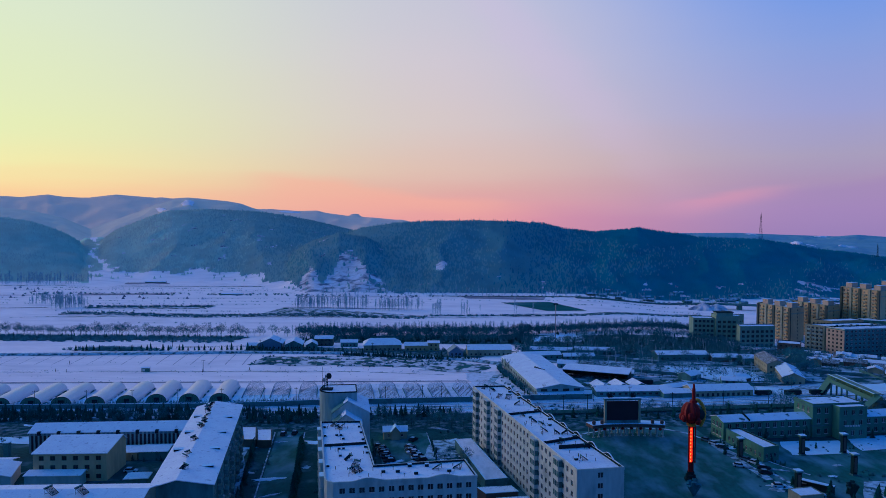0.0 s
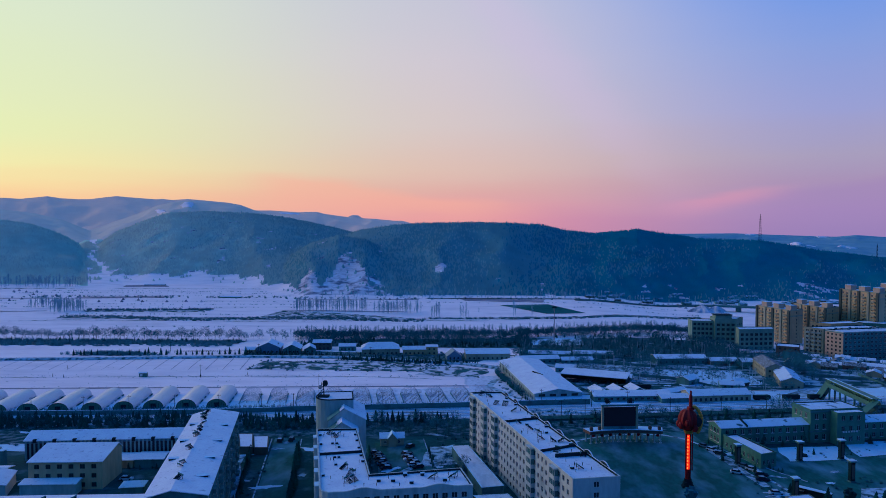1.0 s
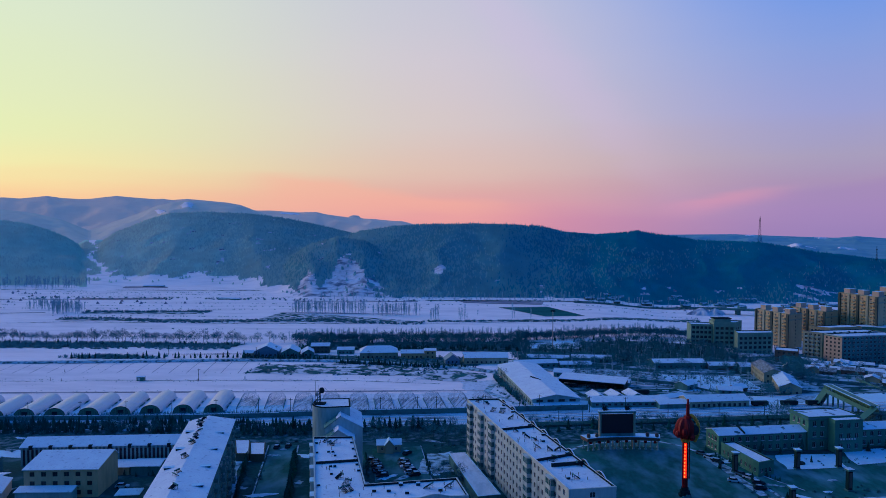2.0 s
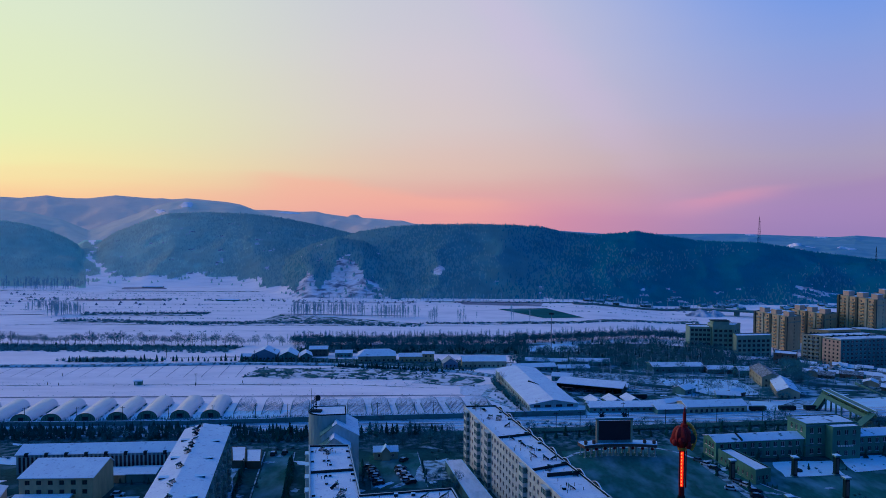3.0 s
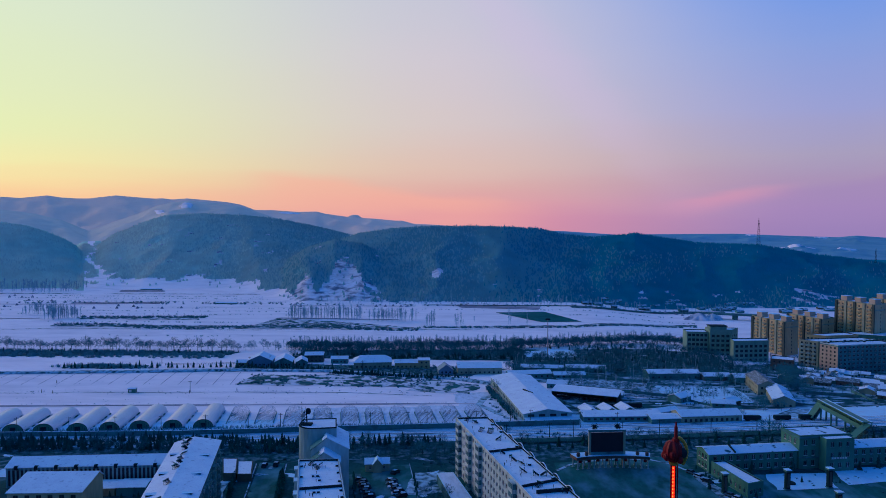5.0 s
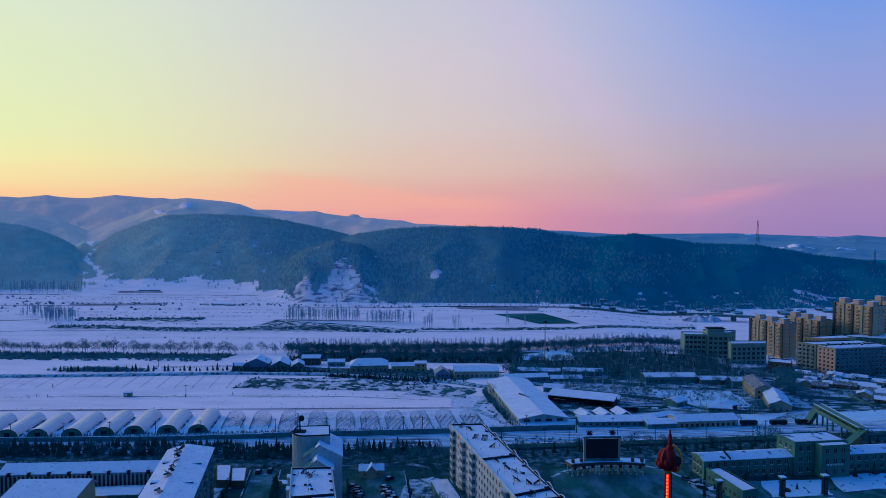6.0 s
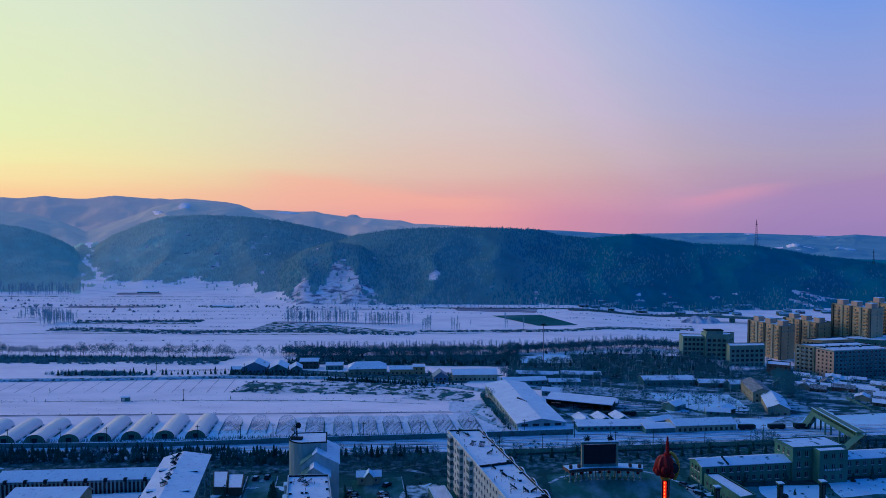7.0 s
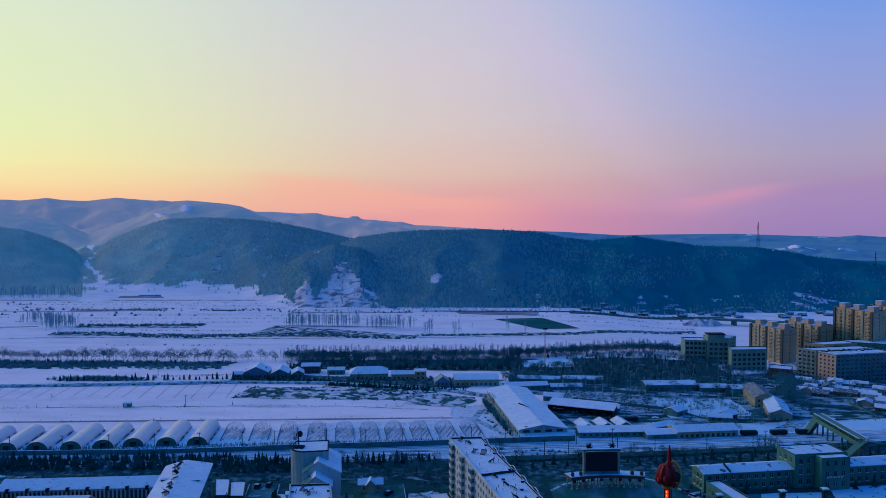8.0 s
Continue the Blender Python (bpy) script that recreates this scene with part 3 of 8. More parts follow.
def facade(mb, parent, p0, p1, z0, z1, spec=None, deep=0.22):
    """Wall from p0 to p1, seen from outside left to right, with real window openings.
    spec: n, w, h, sill, storey, floors, margin, style, skip(column, floor)."""
    p0, p1 = Vector(p0), Vector(p1)
    L = (p1 - p0).length
    d = (p1 - p0) / L
    inn = Vector((-d.y, d.x))
    ang = math.atan2(d.y, d.x)

    def P(u, z, k=0.0):
        q = p0 + d * u + inn * k
        return (q.x, q.y, z)
    if not spec:
        mb.face(P(0, z0), P(L, z0), P(L, z1), P(0, z1))
        return
    n, w, h, sill, st, fl = (spec[k] for k in ("n", "w", "h", "sill", "storey", "floors"))
    mg, style, skip = spec.get("margin", 1.2), spec.get("style", "white"), spec.get("skip", lambda c, f: False)
    step = (L - 2 * mg) / n
    us, zs = [0.0], [z0]
    for c in range(n):
        m = mg + step * (c + 0.5)
        us += [m - w / 2, m + w / 2]
    us.append(L)
    for f in range(fl):
        b = z0 + spec.get("base", 0.0) + f * st + sill
        if b + h > z1 - 0.2:
            break
        zs += [b, b + h]
    zs.append(z1)
    for i in range(len(us) - 1):
        for j in range(len(zs) - 1):
            u0, u1, a, b = us[i], us[i + 1], zs[j], zs[j + 1]
            if i % 2 and j % 2 and not skip(i // 2, j // 2):
                mb.face(P(u0, a), P(u1, a), P(u1, a, deep), P(u0, a, deep))
                mb.face(P(u0, b, deep), P(u1, b, deep), P(u1, b), P(u0, b))
                mb.face(P(u0, a), P(u0, a, deep), P(u0, b, deep), P(u0, b))
                mb.face(P(u1, a, deep), P(u1, a), P(u1, b), P(u1, b, deep))
                put_window(parent, P((u0 + u1) / 2, (a + b) / 2, deep - 0.1), ang, u1 - u0, b - a, style)
            else:
                mb.face(P(u0, a), P(u1, a), P(u1, b), P(u0, b))


def building(name, poly, h, wall, specs=None, label="", category="building", z=0.0, parapet=0.7, coping=None, roof=None, cap=0.35, group=""):
    """A flat-roofed block on a counter-clockwise footprint in world metres; specs: window rows by edge number."""
    ox, oy = poly[0]
    b = thing(name, ox, oy, z, 0, label, category, group)
    loc = [(x - ox, y - oy) for x, y in poly]
    specs = specs or {}
    mb = MB()
    for i, p in enumerate(loc):
        facade(mb, b, p, loc[(i + 1) % len(loc)], 0, h, specs.get(i))
    part("wall", mb, wall, b)
    inner = offset(loc, cap)
    out = offset(loc, -0.06)
    mb = MB()
    n = len(loc)
    for i in range(n):
        j = (i + 1) % n
        o0, o1, i0, i1 = out[i], out[j], inner[i], inner[j]
        mb.face((*o0, h), (*o1, h), (*o1, h + parapet), (*o0, h + parapet))
        mb.face((*o0, h + parapet), (*o1, h + parapet), (*i1, h + parapet), (*i0, h + parapet))
        # inner faces get a dark colour that paints in their shade
        mb.slot = 1
        mb.face((*i1, h), (*i0, h), (*i0, h + parapet), (*i1, h + parapet))
        mb.slot = 0
        mb.face((*o1, h), (*o0, h), (*i0, h), (*i1, h))
    part("parapet", mb, [coping or wall, STONE], b)
    mb = MB()
    mb.prism(offset(loc, cap - 0.05), h - 0.3, h + 0.12)
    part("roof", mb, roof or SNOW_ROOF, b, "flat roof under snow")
    return b


def gable(name, o, ang, w, d, eave, ridge, wall, roof=None, along_u=True, over=0.4, specs=None, label="", category="building", z=0.0, group="", hip=0.0, thick=0.22, at=0.5, bare=None):
    """A pitched-roof house: o is its near left corner, w along u (turned by ang degrees), d along v. The ridge runs along u or v."""
    b = thing(name, o[0], o[1], z, ang, label, category, group)
    specs = specs or {}
    loc = [(0, 0), (w, 0), (w, d), (0, d)]
    mb = MB()
    for i, p in enumerate(loc):
        facade(mb, b, p, loc[(i + 1) % 4], 0, eave, specs.get(i))
    if not hip:
        if along_u:
            mb.face((w, 0, eave), (w, d, eave), (w, d * at, ridge))
            mb.face((0, d, eave), (0, 0, eave), (0, d * at, ridge))
        else:
            mb.face((0, 0, eave), (w, 0, eave), (w * at, 0, ridge))
            mb.face((w, d, eave), (0, d, eave), (w * at, d, ridge))
    part("wall", mb, wall, b)
    mb = MB()
    e = eave - over * (ridge - eave) / (d * at if along_u else w * at)
    x0, y0, x1, y1 = -over, -over, w + over, d + over

    def slab(q):
        if len(q) == 4 and q[2] == q[3]:
            q = q[:3]
        mb.solid(q, [(x, y, zz + thick) for x, y, zz in q])
    if along_u:
        r0, r1 = (x0 + hip, d * at, ridge), (x1 - hip, d * at, ridge)
        slab([(x0, y0, e), (x1, y0, e), r1, r0])
        slab([(x1, y1, e), (x0, y1, e), r0, r1])
        if hip:
            slab([(x1, y0, e), (x1, y1, e), r1])
            slab([(x0, y1, e), (x0, y0, e), r0])
    else:
        r0, r1 = (w * at, y0 + hip, ridge), (w * at, y1 - hip, ridge)
        slab([(x1, y0, e), (x1, y1, e), r1, r0])
        mb.slot = 1 if bare else 0
        slab([(x0, y1, e), (x0, y0, e), r0, r1])
        mb.slot = 0
        if hip:
            slab([(x0, y0, e), (x1, y0, e), r0])
            slab([(x1, y1, e), (x0, y1, e), r1])
    part("roof", mb, [roof or SNOW_ROOF, bare] if bare else roof or SNOW_ROOF, b, "pitched roof under snow" if roof in (None, SNOW_ROOF) else "")
    return b


def spec(n, w, h, sill, storey, floors, margin=1.2, style="white", base=0.0, skip=None):
    s = dict(n=n, w=w, h=h, sill=sill, storey=storey, floors=floors, margin=margin, style=style, base=base)
    if skip:
        s["skip"] = skip
    return s


# the long seven-storey block beside the square
APT = [(30.1, 184.6), (43.0, 187.1), (17.1, 280.3), (4.5, 279.0)]
apartment = building("apartment_block", APT, 20.0, PLASTER, {
    0: spec(3, 1.5, 1.5, 0.9, 2.86, 7, 2.0, skip=lambda c, f: c != 1),
    3: spec(31, 1.45, 1.5, 0.9, 2.86, 7, 1.5)},
    "long white seven-storey apartment block with a snowy flat roof", "apartment block")
# the U-shaped block
UBLOCK = [(-32.6, 177.6), (4.1, 184.0), (1.0, 196.8), (-23.7, 191.0), (-33.5, 233.9), (-46.6, 232.7), (-35.4, 180.6), (-34.4, 178.6)]
ublock = building("apartment_block", UBLOCK, 18.4, PLASTER, {
    0: spec(14, 1.5, 1.5, 0.9, 3.0, 6, 1.0),
    5: spec(15, 1.5, 1.5, 0.9, 3.0, 6, 1.0)},
    "white angled apartment block with darkened parapet insides and snowy roof", "apartment block")
# the west slab and its wing
slab_west = gable("apartment_block", (-76.4, 170.3), 12, 14.8, 77.5, 19.8, 21.4, GREY_WALL, along_u=False, over=0.5, specs={
    1: spec(24, 1.4, 1.5, 0.9, 2.8, 7, 1.5)}, label="grey apartment block with a shallow snow-covered pitched roof", category="apartment block", at=0.42)
gable("apartment_block", (-136, 153), 4, 62, 16.5, 19.5, 21.5, CREAM, label="cream apartment wing with a snowy ridge roof", category="apartment block",
      specs={0: spec(18, 1.4, 1.5, 0.9, 2.8, 6, 1.5)})
# tower with the aerial behind the U-shaped block
ROUND_SIDE = [(-44.9 + 5.6 * math.cos(math.radians(190 + 16 * k)), 251.2 + 5.6 * math.sin(math.radians(190 + 16 * k))) for k in range(6)]
tower = building("stair_tower", ROUND_SIDE + [(-36.6, 247.2), (-38.6, 258.5), (-50.2, 257.0)], 25.3, PALE_RENDER, {}, "tall pale stair tower with a rounded side and an aerial", "tower", parapet=0.35, coping=STONE)
gable("hall_building", (-44.2, 240.5), 10, 12.8, 19, 19.6, 23.6, PLASTER, along_u=False, over=0.3, bare=GREY_WALL, at=0.42, label="white hall with a snow-covered gable roof", category="building")
gable("hall_building", (-42.9, 234.6), 10, 9.6, 6.0, 17.2, 20.6, PLASTER, along_u=False, over=0.3, bare=GREY_WALL, at=0.45, label="lower white stair hall with a snow-covered gable roof", category="building")
for o, w, ln, at, z0 in (((-44.2, 240.5), 12.8, 19.0, 0.42, 23.85), ((-42.9, 234.6), 9.6, 6.0, 0.45, 20.85)):
    m, r = MB(), random.Random(int(w))
    n = 9
    for k in range(n):
        y0, y1 = -0.3 + (ln + 0.6) * k / n, -0.3 + (ln + 0.6) * (k + 1) / n
        q0, q1 = 0.6 + 1.6 * r.random(), 0.6 + 1.6 * r.random()
        x = w * at
        m.solid([(x - q0, y0, z0 - 0.03 - q0 * 0.72), (x, y0, z0 - 0.03), (x, y1, z0 - 0.03), (x - q1, y1, z0 - 0.03 - q1 * 0.72)],
                [(x - q0, y0, z0 + 0.12 - q0 * 0.72), (x, y0, z0 + 0.16), (x, y1, z0 + 0.16), (x - q1, y1, z0 + 0.12 - q1 * 0.72)])
    tagged(part("ridge_snow", m, SNOW_ROOF, at=pose(o[0], o[1], 0, 0, 0, 10)), "ragged snow clinging along the hall ridge", "snow")
# works shed, cream house, garages
gable("workshop", (-158.0, 254.0), 6, 62, 12, 7.4, 9.4, BLUE_STEEL, label="blue workshop with pale columns and a snowy roof", category="workshop")
gable("cream_house", (-139.5, 226.0), 4, 23.5, 16, 9.2, 11.4, WARM_CREAM, along_u=True, at=0.82, over=0.4, specs={0: spec(6, 1.6, 1.5, 0.9, 3.0, 3, 0.8, "dark")}, label="cream three-storey house with a snowy hipped roof", category="house")
# the station
gable("station_wing", (102.6, 279.0), 10, 37.4, 9.5, 7.2, 8.6, GREEN_WALL, PATCHY_SNOW, label="pale station wing with a patchy snow roof", category="station building", specs={0: spec(11, 1.5, 1.9, 1.0, 3.4, 2, 1.0, "sill"), 3: spec(3, 1.5, 1.9, 1.0, 3.4, 2, 1.0, "sill")})
hall = building("station_hall", [(139.7, 284.6), (161.6, 288.5), (159.5, 300), (137.7, 296.2)], 12.9, GREEN_WALL, {0: spec(6, 1.5, 2.1, 1.2, 4.1, 3, 1.0, "sill"), 3: spec(3, 1.3, 2.0, 1.2, 4.1, 3, 1.2, "sill")}, "pale three-storey station hall with flat snowy roof", "station building", parapet=0.4, roof=PATCHY_SNOW)
hall_ring = [(x - 139.7, y - 284.6) for x, y in ((139.7, 284.6), (161.6, 288.5), (159.5, 300), (137.7, 296.2))]
for z0, z1, d in ((12.2, 12.75, -0.45), (4.3, 4.7, -0.3)):
    m = MB()
    m.prism(offset(hall_ring, d), z0, z1)
    part("cornice", m, CONCRETE, hall, "projecting cornice band")
# brick fire wall across the wing's roof
m = MB()
m.solid([(10.6, -0.3, 7.0), (11.0, -0.3, 7.0), (11.0, 4.75, 8.5), (10.6, 4.75, 8.5)], [(10.6, -0.3, 8.0), (11.0, -0.3, 8.0), (11.0, 4.75, 9.5), (10.6, 4.75, 9.5)])
tagged(part("roof_wall", m, STONE, at=pose(102.6, 279.0, 0, 0, 0, 10)), "low dark fire wall across the station roof", "fire wall")


# ---------- sheets on the ground ----------
def drape(name, c0, c1, c2, c3, mats, lift=0.06, nu=24, nv=8, label="", ragged=0.0, category="ground", seed=0):
    """A sheet between four corners (near left, near right, far right, far left) laid on the lie of the land, with ragged rims if wanted."""
    mb, r = MB(), random.Random(seed)
    rows = []
    for j in range(nv + 1):
        t, row = j / nv, []
        for i in range(nu + 1):
            s = i / nu
            x = (c0[0] * (1 - s) + c1[0] * s) * (1 - t) + (c3[0] * (1 - s) + c2[0] * s) * t
            y = (c0[1] * (1 - s) + c1[1] * s) * (1 - t) + (c3[1] * (1 - s) + c2[1] * s) * t
            if ragged:
                y += ragged * noise.noise(Vector((x * 0.07, j * 3.1, seed))) * (1 if j in (0, nv) else 0.3)
                x += ragged * noise.noise(Vector((y * 0.09, i * 2.7, seed + 4))) * (1 if i in (0, nu) else 0.3)
            row.append((x, y, ground_z(x, y) + lift))
        rows.append(row)
    for j in range(nv):
        for i in range(nu):
            mb.face(rows[j][i], rows[j][i + 1], rows[j + 1][i + 1], rows[j + 1][i])
    return setting(name, mb, mats, label, category)


def ribbon(name, pts, width, mats, lift=0.08, label="", category="road", rise=0.0):
    """A strip along a line of points; with rise it is a bank with sloped sides."""
    mb = MB()
    line = []
    for (x0, y0), (x1, y1) in zip(pts, pts[1:]):
        n = max(1, int(math.hypot(x1 - x0, y1 - y0) / 9))
        line += [(x0 + (x1 - x0) * k / n, y0 + (y1 - y0) * k / n) for k in range(n)]
    line.append(pts[-1])
    rows = []
    for i, (x, y) in enumerate(line):
        a, b = Vector(line[max(0, i - 1)]), Vector(line[min(len(line) - 1, i + 1)])
        d = (b - a).normalized()
        nrm = Vector((-d.y, d.x))
        row = []
        offs = ((-0.5, 0), (0.5, 0)) if not rise else ((-0.5 - rise / width, 0), (-0.5, rise), (0.5, rise), (0.5 + rise / width, 0))
        for k, h in offs:
            q = Vector((x, y)) + nrm * width * -k
            row.append((q.x, q.y, ground_z(q.x, q.y) + lift + h))
        rows.append(row)
    for r0, r1 in zip(rows, rows[1:]):
        for k in range(len(r0) - 1):
            mb.face(r0[k + 1], r0[k], r1[k], r1[k + 1])
    return setting(name, mb, mats, label, category)


drape("road", (-330, 60), (330, 60), (330, 306), (-330, 294), ASPHALT, 0.03, label="dark trodden asphalt yards with patches of snow")
drape("pavement", (44, 176), (106, 190), (96, 300), (44, 288), ICE, 0.07, 16, 16, "icy dark paving of the town square", category="pavement")
drape("pavement", (106, 196), (240, 205), (240, 276), (100, 278), ICE, 0.06, 16, 10, "icy dark paving in front of the station", category="pavement")
drape("road", (-61, 200), (-51, 200), (-64, 284), (-74, 284), ICE, 0.08, 6, 16, "icy access road between hedges")
drape("ground", (-27.4, 244), (-8, 247), (-14, 284), (-33, 280), ICE, 0.08, 8, 8, "icy car park in the courtyard")
for i, q in enumerate((((121.5, 261.3), (144, 264.3), (148, 280), (124, 277.5)), ((150, 268), (200, 276), (200, 290), (152, 284)), ((123, 218), (178, 226), (178, 242), (133, 236)),
                       ((-72, 205), (-66, 205), (-80, 262), (-84, 262)), ((-14, 252), (3, 256), (0, 277), (-12, 275)), 
                       ((-180, 264), (-160, 266), (-165, 285), (-190, 283)), ((101, 236), (104, 237), (98, 274), (95, 273)))):
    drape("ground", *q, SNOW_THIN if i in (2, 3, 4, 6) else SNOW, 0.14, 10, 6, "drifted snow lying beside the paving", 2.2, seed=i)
for pts, w in (([(44, 279), (50, 286), (60, 291), (72, 294), (84, 293), (91, 288), (96, 279), (101, 262), (105, 246), (108, 232)], 1.3), ([(100, 279), (106, 262), (112, 250), (118, 241)], 0.7),
               ([(-50.3, 205), (-63, 283)], 0.45), ([(-62, 205), (-75, 283)], 0.5), ([(-8, 247), (-14, 285)], 0.35), ([(46, 190), (39, 224), (30, 252), (20, 290)], 1.6)):
    ribbon("kerb", pts, w, SNOW_THIN, 0.16, "low snowy kerb along the paving", "kerb")
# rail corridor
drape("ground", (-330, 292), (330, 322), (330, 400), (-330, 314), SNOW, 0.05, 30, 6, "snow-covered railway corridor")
drape("ground", (-260, 262), (-56, 288), (-60, 309), (-260, 302), EARTH, 0.16, 24, 4, "dark scrub under the trackside trees", 2.0, seed=2)
drape("ground", (-64, 286), (160, 302), (170, 317), (-64, 302), EARTH, 0.15, 24, 4, "dark scrub under the trackside trees", 1.5, seed=7)
drape("ground", (-64, 296), (230, 317), (230, 349), (-64, 309), EARTH, 0.17, 40, 5, "dark trackside strip with little snow", 1.2, seed=31)
TRACK = [(-300, 291), (-70, 311.5), (23, 322), (105, 333), (200, 348), (330, 372)]
BALLAST = mat("snowy_ballast", (0.10, 0.18, 0.23), 0.95, 0.3, 1.5, 0.03, second=(0.56, 0.76, 0.92), cover=0.42, sharp=0.1, scale2=0.4, stretch=(0.12, 1, 1), spec=0.05)
for k, off in enumerate((-3.5, 2.0, 7.5, 12.5)):
    pts = [(x - off * 0.13, y + off) for x, y in TRACK]
    ribbon("railway_track", pts, 3.0, BALLAST, 0.12, "snowy ballast bed of a railway line", "railway", 0.25)
    for g in (-0.72, 0.72):
        ribbon("railway_rail", [(x, y + g) for x, y in pts], 0.16, DARK_STEEL, 0.44, "dark steel rail", "railway")
platform = MB()
for (x0, y0), (x1, y1) in zip(TRACK[2:], TRACK[3:]):
    platform.solid([(x0, y0 - 12, 0), (x1, y1 - 12, 0), (x1, y1 - 6.4, 0), (x0, y0 - 6.4, 0)], [(x0, y0 - 12, 1.0), (x1, y1 - 12, 1.0), (x1, y1 - 6.4, 1.0), (x0, y0 - 6.4, 1.0)])
setting("platform", platform, ASPHALT, "dark railway platform swept of snow", "platform")
# walls along the line
for i, (a, b, h) in enumerate((((-250, 309.5), (-123, 318.0), 2.4), ((-123, 318.0), (-81, 323.5), 2.4), ((-81, 323.5), (0, 333.6), 2.7), ((0, 333.6), (63, 342.5), 2.7))):
    w = MB()
    a, b = Vector(a), Vector(b)
    d = (b - a).normalized()
    nrm = Vector((-d.y, d.x)) * 0.14
    z = ground_z(*a) - 0.2
    w.solid([(*(a - nrm), z), (*(b - nrm), z), (*(b + nrm), z), (*(a + nrm), z)], [(*(a - nrm), h), (*(b - nrm), h), (*(b + nrm), h), (*(a + nrm), h)])
    wall = setting("wall_%d" % (i + 1), w, CONCRETE, "weathered concrete boundary wall along the railway", "wall")
    n = int((b - a).length / 4)
    me = MB()
    me.box(-0.2, -0.22, z, 0.2, 0.22, h + 0.14)
    me = me.mesh("post", CONCRETE)
    cop = MB()
    cop.solid([(*(a - nrm * 1.6), h), (*(b - nrm * 1.6), h), (*(b + nrm * 1.6), h), (*(a + nrm * 1.6), h)], [(*(a - nrm * 1.3), h + 0.1), (*(b - nrm * 1.3), h + 0.1), (*(b + nrm * 1.3), h + 0.1), (*(a + nrm * 1.3), h + 0.1)])
    part("coping", cop, SNOW, wall, "line of snow on the coping")
    for k in range(n + 1):
        p = a + d * (b - a).length * k / n
        part("post", me, None, wall, at=pose(p.x, p.y, 0, 0, 0, math.degrees(math.atan2(d.y, d.x))))


# ---------- trees ----------
def conifer(seed, h, r):
    g, mb = random.Random(seed), MB()
    t = MB()
    t.tube((0, 0, -0.2), (0, 0, h * 0.55), 0.13, 0.05, 5)
    tiers = 7
    for j in range(tiers):
        z0, z1 = h * (0.08 + 0.80 * j / tiers), h * (0.08 + 0.80 * (j + 1.55) / tiers)
        rr = r * (1 - j / tiers) ** 0.8 + 0.12
        n = 11
        c = g.uniform(0, 6)
        ring = []
        for k in range(n):
            q = rr * (1.0 if k % 2 else 0.62) * g.uniform(0.8, 1.15)
            ring.append((q * math.cos(c + 6.2832 * k / n), q * math.sin(c + 6.2832 * k / n), z0 - (0.12 * rr if k % 2 else 0) + g.uniform(-0.1, 0.1)))
        tip = (g.uniform(-0.08, 0.08), g.uniform(-0.08, 0.08), min(h, z1))
        for k in range(n):
            mb.face(ring[k], ring[(k + 1) % n], tip)
    ob = thing("spruce_tree", 0, 0, 0, 0, "dark spruce tree standing in the snow", "tree")
    part("trunk", t, BARK, ob)
    part("crown", mb, NEEDLES, ob)
    return ob


